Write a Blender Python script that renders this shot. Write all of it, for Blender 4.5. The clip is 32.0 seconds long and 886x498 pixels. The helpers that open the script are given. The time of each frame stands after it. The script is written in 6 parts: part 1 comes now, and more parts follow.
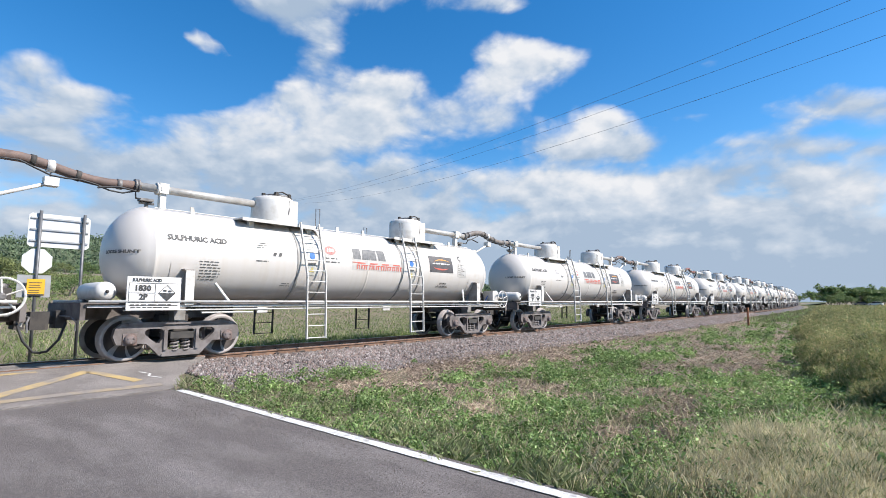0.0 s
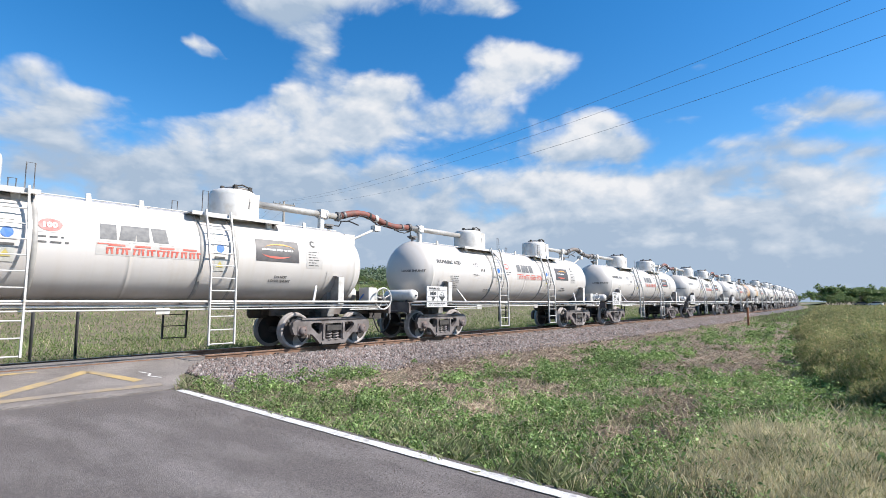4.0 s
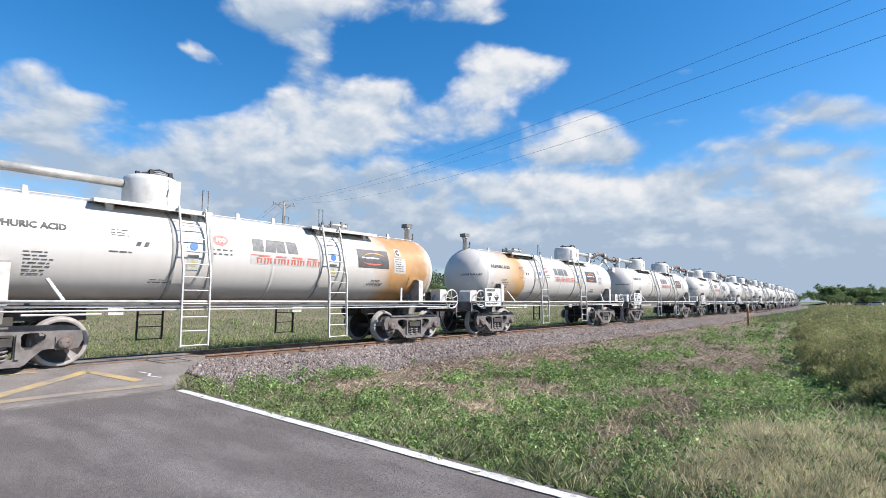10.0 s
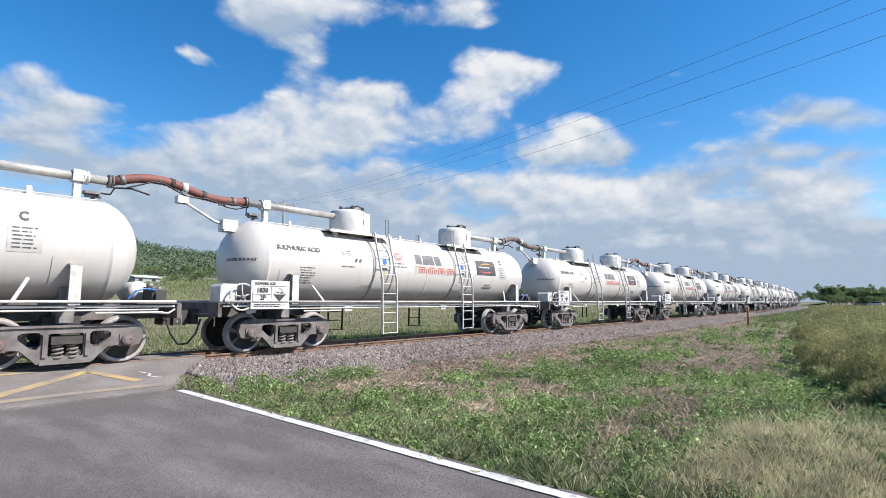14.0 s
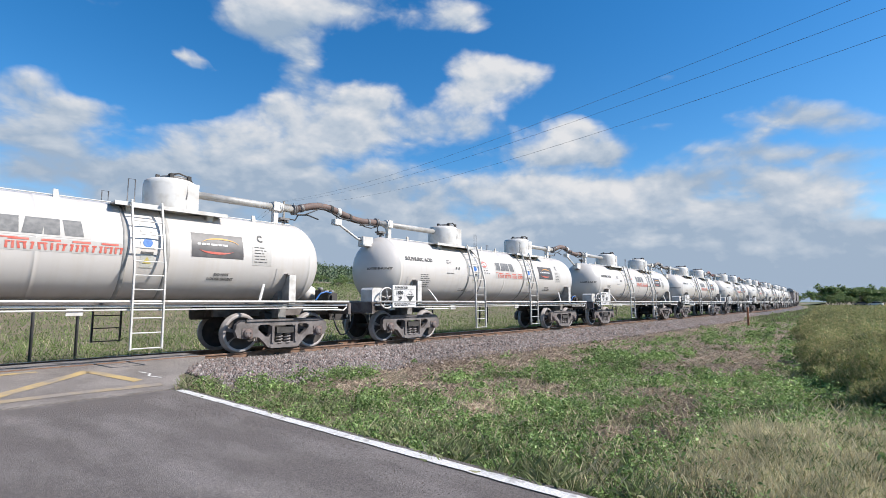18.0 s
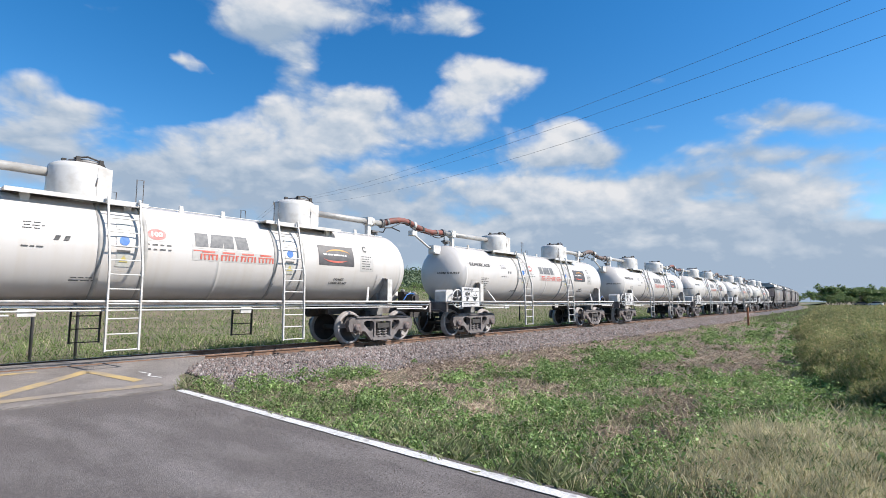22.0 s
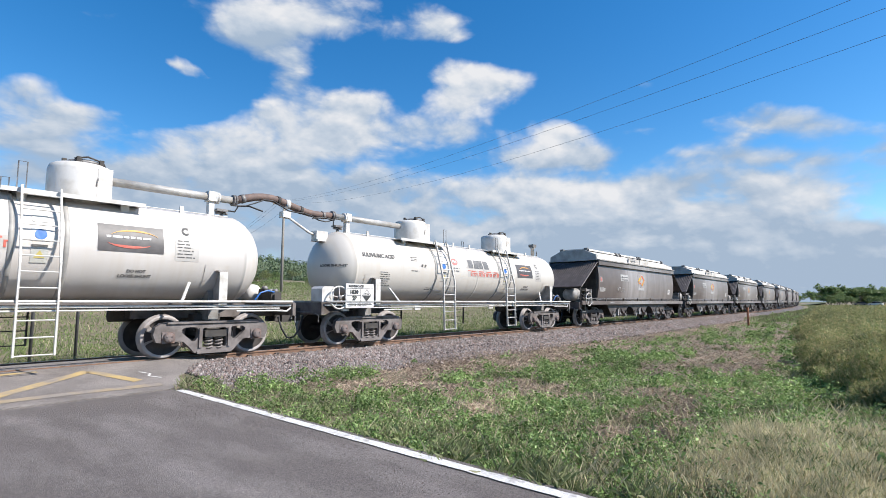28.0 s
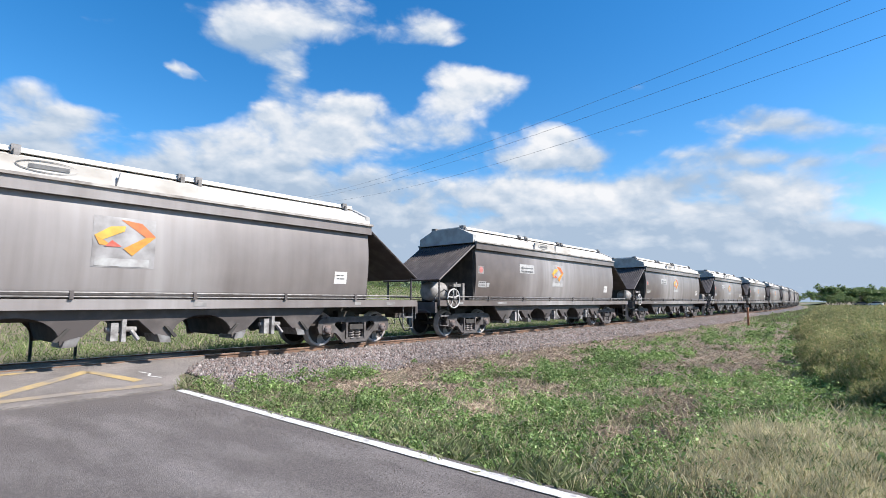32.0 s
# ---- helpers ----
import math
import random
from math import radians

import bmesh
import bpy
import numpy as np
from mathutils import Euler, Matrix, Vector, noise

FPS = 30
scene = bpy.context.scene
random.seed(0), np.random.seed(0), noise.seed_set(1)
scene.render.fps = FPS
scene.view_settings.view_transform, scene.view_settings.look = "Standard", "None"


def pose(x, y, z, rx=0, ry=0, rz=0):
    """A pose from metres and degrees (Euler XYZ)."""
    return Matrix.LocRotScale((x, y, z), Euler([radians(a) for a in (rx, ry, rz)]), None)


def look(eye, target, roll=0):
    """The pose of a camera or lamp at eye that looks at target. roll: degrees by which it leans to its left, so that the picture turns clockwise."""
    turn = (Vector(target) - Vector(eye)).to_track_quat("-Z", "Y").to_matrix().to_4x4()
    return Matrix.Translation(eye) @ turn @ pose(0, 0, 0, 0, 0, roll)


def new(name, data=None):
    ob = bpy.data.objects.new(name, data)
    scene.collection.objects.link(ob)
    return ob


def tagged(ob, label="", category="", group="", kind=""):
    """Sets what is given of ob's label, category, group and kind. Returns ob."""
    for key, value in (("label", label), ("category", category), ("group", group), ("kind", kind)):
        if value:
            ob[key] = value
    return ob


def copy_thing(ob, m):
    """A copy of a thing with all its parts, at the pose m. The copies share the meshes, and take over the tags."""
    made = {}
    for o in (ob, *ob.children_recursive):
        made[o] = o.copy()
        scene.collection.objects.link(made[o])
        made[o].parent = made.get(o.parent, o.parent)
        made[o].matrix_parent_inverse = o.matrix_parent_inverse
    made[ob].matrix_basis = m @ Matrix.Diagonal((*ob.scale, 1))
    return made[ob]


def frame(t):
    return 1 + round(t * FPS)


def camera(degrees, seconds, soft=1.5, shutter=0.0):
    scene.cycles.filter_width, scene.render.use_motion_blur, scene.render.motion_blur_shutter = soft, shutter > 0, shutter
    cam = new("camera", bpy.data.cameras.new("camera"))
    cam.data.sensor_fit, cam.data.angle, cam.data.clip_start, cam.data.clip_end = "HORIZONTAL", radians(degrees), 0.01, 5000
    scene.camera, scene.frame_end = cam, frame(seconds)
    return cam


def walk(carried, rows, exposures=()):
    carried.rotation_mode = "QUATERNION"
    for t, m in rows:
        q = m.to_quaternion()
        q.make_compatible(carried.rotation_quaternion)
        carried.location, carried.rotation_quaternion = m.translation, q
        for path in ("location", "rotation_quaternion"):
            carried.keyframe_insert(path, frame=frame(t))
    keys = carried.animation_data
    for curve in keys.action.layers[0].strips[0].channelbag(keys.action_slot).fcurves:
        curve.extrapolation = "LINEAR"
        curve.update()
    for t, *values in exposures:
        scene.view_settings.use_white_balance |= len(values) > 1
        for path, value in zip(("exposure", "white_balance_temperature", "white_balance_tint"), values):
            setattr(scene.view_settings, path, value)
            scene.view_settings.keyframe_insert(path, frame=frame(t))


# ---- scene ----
# World: x runs along the straight track (the train comes from +x), y across it away from the camera, z = 0 on the rail tops.
TILT, TURN, EYE = 5.93, 40.95, (0.0, -11.5, 1.12)
cam = camera(82.4, 32.0, soft=0.8, shutter=0.03)
_c, _s, _t = math.cos(radians(TURN)), math.sin(radians(TURN)), math.tan(radians(TILT))
AIM = look(EYE, (EYE[0] + 10 * _c, EYE[1] + 10 * _s, EYE[2] + 10 * _t))
walk(cam, [(0.0, AIM), (32.0, AIM)], [(0.0, 0.99), (10.0, 0.97), (13.0, 0.95), (17.0, 0.92), (18.0, 0.80), (19.0, 0.74), (20.0, 0.80), (22.0, 0.86), (25.0, 0.90), (28.0, 0.92), (29.2, 0.97), (30.6, 1.08), (32.0, 1.08)])

# ---- light ----
SUN_AZ, SUN_EL = -62.0, 43.0     # degrees: azimuth of the sun from +x, and its height
world = bpy.data.worlds.new("sky_light")
scene.world = world
world.use_nodes = True
wn = world.node_tree.nodes
wl = world.node_tree.links
sky = wn.new("ShaderNodeTexSky")
sky.sky_type = "NISHITA"
sky.sun_disc = False
sky.sun_elevation = radians(SUN_EL)
sky.sun_rotation = radians(90 - SUN_AZ)
sky.air_density, sky.dust_density, sky.ozone_density = 1.0, 0.3, 3.0
wn["Background"].inputs["Strength"].default_value = 0.094
tint = wn.new("ShaderNodeHueSaturation")
tint.inputs["Saturation"].default_value = 1.37
wl.new(sky.outputs[0], tint.inputs["Color"])
wl.new(tint.outputs[0], wn["Background"].inputs["Color"])
sun = bpy.data.lights.new("sun", "SUN")
sun.energy, sun.angle, sun.color = 4.4, radians(0.6), (1.0, 0.957, 0.905)
sun_ob = new("sun", sun)
_sd = Vector((math.cos(radians(SUN_AZ)) * math.cos(radians(SUN_EL)), math.sin(radians(SUN_AZ)) * math.cos(radians(SUN_EL)), math.sin(radians(SUN_EL))))
sun_ob.matrix_world = look(_sd * 200, (0, 0, 0))


# ---- materials ----
def mat(name, color, rough=0.6, metal=0.0, color2=None, scale=6.0, bump=0.0, bscale=60.0, detail=6.0, spec=0.5, vary=0.0, stretch=(1, 1, 1), lo=0.35, hi=0.7, speck=0.0, sscale=90.0):
    """Principled surface whose colour wanders between two tones at two scales, with fine relief."""
    m = bpy.data.materials.new(name)
    m.use_nodes = True
    n, l = m.node_tree.nodes, m.node_tree.links
    b = n["Principled BSDF"]
    b.inputs["Roughness"].default_value, b.inputs["Metallic"].default_value = rough, metal
    b.inputs["Specular IOR Level"].default_value = spec
    c2 = color2 or tuple(c * 0.72 for c in color)
    tc = n.new("ShaderNodeTexCoord")
    mp = n.new("ShaderNodeMapping")
    mp.inputs["Scale"].default_value = stretch
    l.new(tc.outputs["Object"], mp.inputs["Vector"])
    no = n.new("ShaderNodeTexNoise")
    no.inputs["Scale"].default_value, no.inputs["Detail"].default_value = scale, detail
    l.new(mp.outputs[0], no.inputs["Vector"])
    rp = n.new("ShaderNodeValToRGB")
    rp.color_ramp.elements[0].position, rp.color_ramp.elements[1].position = lo, hi
    rp.color_ramp.elements[0].color, rp.color_ramp.elements[1].color = (*color, 1), (*c2, 1)
    l.new(no.outputs["Fac"], rp.inputs["Fac"])
    out = rp.outputs[0]
    if vary:
        oi = n.new("ShaderNodeObjectInfo")
        hs = n.new("ShaderNodeHueSaturation")
        mr = n.new("ShaderNodeMapRange")
        mr.inputs["To Min"].default_value, mr.inputs["To Max"].default_value = 1 - vary, 1 + vary
        l.new(oi.outputs["Random"], mr.inputs["Value"])
        l.new(mr.outputs[0], hs.inputs["Value"])
        l.new(out, hs.inputs["Color"])
        out = hs.outputs[0]
    if speck:
        n4 = n.new("ShaderNodeTexNoise")
        n4.inputs["Scale"].default_value, n4.inputs["Detail"].default_value, n4.inputs["Roughness"].default_value = sscale, 3.0, 0.75
        l.new(tc.outputs["Object"], n4.inputs["Vector"])
        m4 = n.new("ShaderNodeMapRange")
        m4.inputs["From Min"].default_value, m4.inputs["From Max"].default_value = 0.3, 0.7
        m4.inputs["To Min"].default_value, m4.inputs["To Max"].default_value = 1 - speck, 1 + speck
        l.new(n4.outputs["Fac"], m4.inputs["Value"])
        h4 = n.new("ShaderNodeHueSaturation")
        l.new(m4.outputs[0], h4.inputs["Value"])
        l.new(out, h4.inputs["Color"])
        out = h4.outputs[0]
    l.new(out, b.inputs["Base Color"])
    if bump:
        n2 = n.new("ShaderNodeTexNoise")
        n2.inputs["Scale"].default_value, n2.inputs["Detail"].default_value = bscale, 4.0
        l.new(tc.outputs["Object"], n2.inputs["Vector"])
        bp = n.new("ShaderNodeBump")
        bp.inputs["Strength"].default_value, bp.inputs["Distance"].default_value = bump, 0.02
        l.new(n2.outputs["Fac"], bp.inputs["Height"])
        l.new(bp.outputs[0], b.inputs["Normal"])
    return m


def veg_mat(name, cols, rough=0.7, thin=0.35, value=0.3):
    """Leaf or grass surface: tone by piece, light passing through."""
    m = bpy.data.materials.new(name)
    m.use_nodes = True
    n, l = m.node_tree.nodes, m.node_tree.links
    b = n["Principled BSDF"]
    b.inputs["Roughness"].default_value = rough
    b.inputs["Specular IOR Level"].default_value = 0.25
    g = n.new("ShaderNodeNewGeometry")
    rp = n.new("ShaderNodeValToRGB")
    e = rp.color_ramp.elements
    while len(e) < len(cols):
        e.new(0.5)
    for i, c in enumerate(cols):
        e[i].position = i / (len(cols) - 1)
        e[i].color = (*c, 1)
    l.new(g.outputs["Random Per Island"], rp.inputs["Fac"])
    no = n.new("ShaderNodeTexNoise")
    no.inputs["Scale"].default_value, no.inputs["Detail"].default_value = 0.35, 5.0
    l.new(g.outputs["Position"], no.inputs["Vector"])
    mr = n.new("ShaderNodeMapRange")
    mr.inputs["From Min"].default_value, mr.inputs["From Max"].default_value = 0.3, 0.7
    mr.inputs["To Min"].default_value, mr.inputs["To Max"].default_value = 1 - value, 1 + value
    l.new(no.outputs["Fac"], mr.inputs["Value"])
    nf = n.new("ShaderNodeTexNoise")
    nf.inputs["Scale"].default_value, nf.inputs["Detail"].default_value = 3.2, 4.0
    l.new(g.outputs["Position"], nf.inputs["Vector"])
    mf = n.new("ShaderNodeMapRange")
    mf.inputs["From Min"].default_value, mf.inputs["From Max"].default_value = 0.3, 0.7
    mf.inputs["To Min"].default_value, mf.inputs["To Max"].default_value = 1 - value, 1 + value
    l.new(nf.outputs["Fac"], mf.inputs["Value"])
    mm = n.new("ShaderNodeMath")
    mm.operation = "MULTIPLY"
    l.new(mr.outputs[0], mm.inputs[0])
    l.new(mf.outputs[0], mm.inputs[1])
    hs = n.new("ShaderNodeHueSaturation")
    l.new(mm.outputs[0], hs.inputs["Value"])
    l.new(rp.outputs[0], hs.inputs["Color"])
    l.new(hs.outputs[0], b.inputs["Base Color"])
    tr = n.new("ShaderNodeBsdfTranslucent")
    l.new(hs.outputs[0], tr.inputs["Color"])
    mx = n.new("ShaderNodeMixShader")
    mx.inputs["Fac"].default_value = thin
    l.new(b.outputs[0], mx.inputs[1])
    l.new(tr.outputs[0], mx.inputs[2])
    l.new(mx.outputs[0], n["Material Output"].inputs["Surface"])
    return m


def tank_mat(name, base=(0.52, 0.484, 0.45), stain=None, dusty=0.35):
    """White tank paint: rain streaks down the sides, rust specks and, where given, a stained length from x0 to x1."""
    m = mat(name, base, 0.38, color2=tuple(c * 0.93 for c in base), scale=0.9, bump=0.04, bscale=5)
    n, l = m.node_tree.nodes, m.node_tree.links
    b = n["Principled BSDF"]
    src = b.inputs["Base Color"].links[0].from_socket
    tc = n.new("ShaderNodeTexCoord")
    oi = n.new("ShaderNodeObjectInfo")
    off = n.new("ShaderNodeVectorMath")
    off.operation = "ADD"
    cx = n.new("ShaderNodeCombineXYZ")
    mul = n.new("ShaderNodeMath")
    mul.operation, mul.inputs[1].default_value = "MULTIPLY", 57.0
    l.new(oi.outputs["Random"], mul.inputs[0])
    l.new(mul.outputs[0], cx.inputs[0])
    l.new(tc.outputs["Object"], off.inputs[0])
    l.new(cx.outputs[0], off.inputs[1])
    mp = n.new("ShaderNodeMapping")
    mp.inputs["Scale"].default_value = (5.0, 0.35, 0.35)
    l.new(off.outputs[0], mp.inputs["Vector"])
    no = n.new("ShaderNodeTexNoise")
    no.inputs["Scale"].default_value, no.inputs["Detail"].default_value = 1.4, 7.0
    l.new(mp.outputs[0], no.inputs["Vector"])
    r1 = n.new("ShaderNodeMapRange")
    r1.inputs["From Min"].default_value, r1.inputs["From Max"].default_value = 0.50, 0.78
    r1.inputs["To Max"].default_value = dusty
    l.new(no.outputs["Fac"], r1.inputs["Value"])
    mx = n.new("ShaderNodeMix")
    mx.data_type = "RGBA"
    l.new(r1.outputs[0], mx.inputs["Factor"])
    l.new(src, mx.inputs["A"])
    mx.inputs["B"].default_value = (0.46, 0.40, 0.33, 1)
    out = mx.outputs["Result"]
    n3 = n.new("ShaderNodeTexNoise")
    n3.inputs["Scale"].default_value, n3.inputs["Detail"].default_value = 2.6, 8.0
    l.new(off.outputs[0], n3.inputs["Vector"])
    # browner and darker towards the belly, broken up by noise
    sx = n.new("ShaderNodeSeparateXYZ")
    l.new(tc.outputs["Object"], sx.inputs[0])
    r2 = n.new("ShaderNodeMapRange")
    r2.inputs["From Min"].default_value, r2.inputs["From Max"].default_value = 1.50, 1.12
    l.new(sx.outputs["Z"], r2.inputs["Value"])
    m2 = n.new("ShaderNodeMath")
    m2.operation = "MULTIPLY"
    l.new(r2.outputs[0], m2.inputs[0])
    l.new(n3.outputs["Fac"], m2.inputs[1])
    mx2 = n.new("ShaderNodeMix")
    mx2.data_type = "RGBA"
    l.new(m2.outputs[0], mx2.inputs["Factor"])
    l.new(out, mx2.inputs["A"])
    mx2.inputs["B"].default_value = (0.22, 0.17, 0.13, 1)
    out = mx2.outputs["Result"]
    if stain:
        x0, xa, xb, x1, col = stain
        wob = n.new("ShaderNodeMath")
        wob.operation, wob.inputs[1].default_value, wob.inputs[2].default_value = "MULTIPLY_ADD", 0.9, -0.45
        l.new(n3.outputs["Fac"], wob.inputs[0])
        xx = n.new("ShaderNodeMath")
        l.new(sx.outputs["X"], xx.inputs[0])
        l.new(wob.outputs[0], xx.inputs[1])
        ra, rb = n.new("ShaderNodeMapRange"), n.new("ShaderNodeMapRange")
        ra.inputs["From Min"].default_value, ra.inputs["From Max"].default_value = x0, xa
        rb.inputs["From Min"].default_value, rb.inputs["From Max"].default_value = x1, xb
        mm = n.new("ShaderNodeMath")
        mm.operation = "MULTIPLY"
        for r, k in ((ra, 0), (rb, 1)):
            l.new(xx.outputs[0], r.inputs["Value"])
            l.new(r.outputs[0], mm.inputs[k])
        m4 = n.new("ShaderNodeMath")
        m4.operation, m4.inputs[1].default_value = "MULTIPLY", 0.9
        l.new(mm.outputs[0], m4.inputs[0])
        rc = n.new("ShaderNodeValToRGB")
        rc.color_ramp.elements[0].position, rc.color_ramp.elements[1].position = 0.3, 0.75
        rc.color_ramp.elements[0].color, rc.color_ramp.elements[1].color = (*[c * 0.6 for c in col], 1), (*col, 1)
        l.new(n3.outputs["Fac"], rc.inputs["Fac"])
        mx3 = n.new("ShaderNodeMix")
        mx3.data_type = "RGBA"
        l.new(m4.outputs[0], mx3.inputs["Factor"])
        l.new(out, mx3.inputs["A"])
        l.new(rc.outputs[0], mx3.inputs["B"])
        out = mx3.outputs["Result"]
    l.new(out, b.inputs["Base Color"])
    return m


def hopper_mat(name):
    """Brown hopper paint; a pale sheen painted along the middle of the side, with dust in soft streaks."""
    m = mat(name, (0.088, 0.068, 0.060), 0.45, color2=(0.125, 0.100, 0.089), scale=1.6, bump=0.05, bscale=9)
    n, l = m.node_tree.nodes, m.node_tree.links
    b = n["Principled BSDF"]
    src = b.inputs["Base Color"].links[0].from_socket
    tc, sep, oi = n.new("ShaderNodeTexCoord"), n.new("ShaderNodeSeparateXYZ"), n.new("ShaderNodeObjectInfo")
    l.new(tc.outputs["Object"], sep.inputs[0])
    outs = []
    for stretch, detail in (((0.55, 0.3, 0.20), 5.0), ((3.2, 0.5, 0.22), 9.0)):
        mp, no = n.new("ShaderNodeMapping"), n.new("ShaderNodeTexNoise")
        no.noise_dimensions = "4D"
        mp.inputs["Scale"].default_value = stretch
        no.inputs["Scale"].default_value, no.inputs["Detail"].default_value = 1.0, detail
        ww = n.new("ShaderNodeMath")
        ww.operation, ww.inputs[1].default_value = "MULTIPLY", 40.0
        l.new(oi.outputs["Random"], ww.inputs[0])
        l.new(ww.outputs[0], no.inputs["W"])
        l.new(tc.outputs["Object"], mp.inputs["Vector"])
        l.new(mp.outputs[0], no.inputs["Vector"])
        outs.append(no.outputs["Fac"])
    wob = n.new("ShaderNodeMath")
    wob.operation, wob.inputs[1].default_value = "MULTIPLY_ADD", 5.0
    l.new(outs[0], wob.inputs[0])
    l.new(sep.outputs["X"], wob.inputs[2])
    span = n.new("ShaderNodeMapRange")
    span.inputs["From Min"].default_value, span.inputs["From Max"].default_value = 2.5, 18.5
    l.new(wob.outputs[0], span.inputs["Value"])
    rp = n.new("ShaderNodeValToRGB")
    e = rp.color_ramp.elements
    e[0].position, e[0].color = 0.22, (0.02, 0.02, 0.02, 1)
    e[1].position, e[1].color = 0.90, (0.15, 0.15, 0.15, 1)
    for p, v in ((0.30, 0.08), (0.40, 0.46), (0.52, 0.54), (0.62, 0.30)):
        e.new(p).color = (v, v, v, 1)
    l.new(span.outputs[0], rp.inputs["Fac"])
    st, mul = n.new("ShaderNodeMapRange"), n.new("ShaderNodeMath")
    st.inputs["From Min"].default_value, st.inputs["From Max"].default_value = 0.32, 0.70
    st.inputs["To Min"].default_value, st.inputs["To Max"].default_value = 0.62, 1.35
    l.new(outs[1], st.inputs["Value"])
    mul.operation, mul.use_clamp = "MULTIPLY", True
    l.new(rp.outputs[0], mul.inputs[0])
    l.new(st.outputs[0], mul.inputs[1])
    mx = n.new("ShaderNodeMix")
    mx.data_type = "RGBA"
    l.new(mul.outputs[0], mx.inputs["Factor"])
    l.new(src, mx.inputs["A"])
    mx.inputs["B"].default_value = (0.40, 0.375, 0.365, 1)
    l.new(mx.outputs["Result"], b.inputs["Base Color"])
    return m


M_HOP = hopper_mat("hopper_side")
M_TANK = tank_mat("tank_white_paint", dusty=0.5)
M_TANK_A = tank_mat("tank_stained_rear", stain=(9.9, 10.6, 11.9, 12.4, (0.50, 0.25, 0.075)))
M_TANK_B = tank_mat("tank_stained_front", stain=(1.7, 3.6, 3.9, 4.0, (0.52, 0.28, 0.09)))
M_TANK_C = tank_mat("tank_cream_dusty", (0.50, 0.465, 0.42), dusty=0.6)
M_WHITE2 = mat("white_fittings", (0.56, 0.54, 0.51), 0.5, color2=(0.38, 0.34, 0.295), scale=4, bump=0.05, bscale=30, lo=0.45, hi=0.8)
M_PAINT = mat("white_rail_paint", (0.54, 0.52, 0.485), 0.5, color2=(0.36, 0.32, 0.275), scale=6, lo=0.48, hi=0.78)
M_DIRTYWHITE = mat("dirty_white", (0.38, 0.35, 0.32), 0.6, color2=(0.15, 0.125, 0.11), scale=4)
M_FRAME = mat("frame_grime", (0.155, 0.132, 0.12), 0.8, color2=(0.06, 0.048, 0.042), scale=4)
M_FRAMELIGHT = mat("frame_dust", (0.24, 0.225, 0.21), 0.75, color2=(0.12, 0.11, 0.10), scale=5)
M_BOGIE = mat("bogie_dusty_steel", (0.185, 0.162, 0.153), 0.75, color2=(0.085, 0.070, 0.064), scale=5, bump=0.15, bscale=40)
M_BOGIED = mat("bogie_black_grime", (0.105, 0.092, 0.088), 0.7, color2=(0.045, 0.037, 0.034), scale=5, bump=0.15, bscale=40)
M_BOX = mat("axle_box_rust", (0.12, 0.075, 0.062), 0.75, color2=(0.17, 0.15, 0.145), scale=9)
M_STEEL = mat("wheel_rim_steel", (0.36, 0.325, 0.305), 0.55, 0.1, color2=(0.24, 0.205, 0.19), scale=7)
M_WEB = mat("wheel_web_grime", (0.032, 0.027, 0.026), 0.8, color2=(0.06, 0.048, 0.043), scale=6)
M_FLAKE = mat("wheel_bare_patch", (0.30, 0.275, 0.26), 0.65, color2=(0.19, 0.165, 0.15), scale=9)
# grime; also stands in for shade on far ladders and hopper end walls
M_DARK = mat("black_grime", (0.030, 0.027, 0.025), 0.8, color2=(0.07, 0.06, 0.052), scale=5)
M_GREYP = mat("grey_metal_fittings", (0.22, 0.21, 0.205), 0.55, 0.2, color2=(0.09, 0.078, 0.07), scale=8)
M_PIPE = mat("galvanised_pipe", (0.42, 0.405, 0.38), 0.45, 0.15, color2=(0.28, 0.26, 0.235), scale=5)
M_HOSE = mat("hose_brown", (0.16, 0.105, 0.085), 0.75, color2=(0.09, 0.065, 0.058), scale=7)
M_HOSE2 = mat("hose_red", (0.21, 0.06, 0.042), 0.7, color2=(0.12, 0.06, 0.048), scale=6)
M_HOSE3 = mat("hose_grey", (0.18, 0.155, 0.14), 0.75, color2=(0.11, 0.09, 0.078), scale=6)
M_RUBBER = mat("black_rubber", (0.022, 0.022, 0.024), 0.6, scale=9)
M_PLATE = mat("white_plate", (0.64, 0.62, 0.60), 0.5, color2=(0.50, 0.47, 0.45), scale=5)
M_PLATED = mat("worn_white_plate", (0.42, 0.41, 0.40), 0.6, color2=(0.28, 0.26, 0.25), scale=7)
M_INK = mat("black_ink", (0.02, 0.02, 0.02), 0.6, color2=(0.05, 0.05, 0.05), scale=20)
M_INK2 = mat("faded_black_ink", (0.045, 0.043, 0.042), 0.7, color2=(0.12, 0.115, 0.11), scale=12)
M_GREYLOGO = mat("dark_grey_paint", (0.075, 0.075, 0.078), 0.6, color2=(0.15, 0.147, 0.143), scale=10)
M_STRAP = mat("grey_strap", (0.24, 0.23, 0.215), 0.6, color2=(0.36, 0.34, 0.31), scale=5)
M_FIELDW = mat("pale_field", (0.43, 0.405, 0.375), 0.55, color2=(0.37, 0.345, 0.315), scale=9)
M_REDLOGO = mat("red_paint", (0.46, 0.07, 0.045), 0.6, color2=(0.50, 0.16, 0.12), scale=10)
M_PANEL = mat("charcoal_panel", (0.045, 0.04, 0.04), 0.5, color2=(0.085, 0.075, 0.072), scale=6)
M_ROUNDEL = mat("faded_red", (0.40, 0.10, 0.085), 0.6, color2=(0.42, 0.20, 0.18), scale=10)
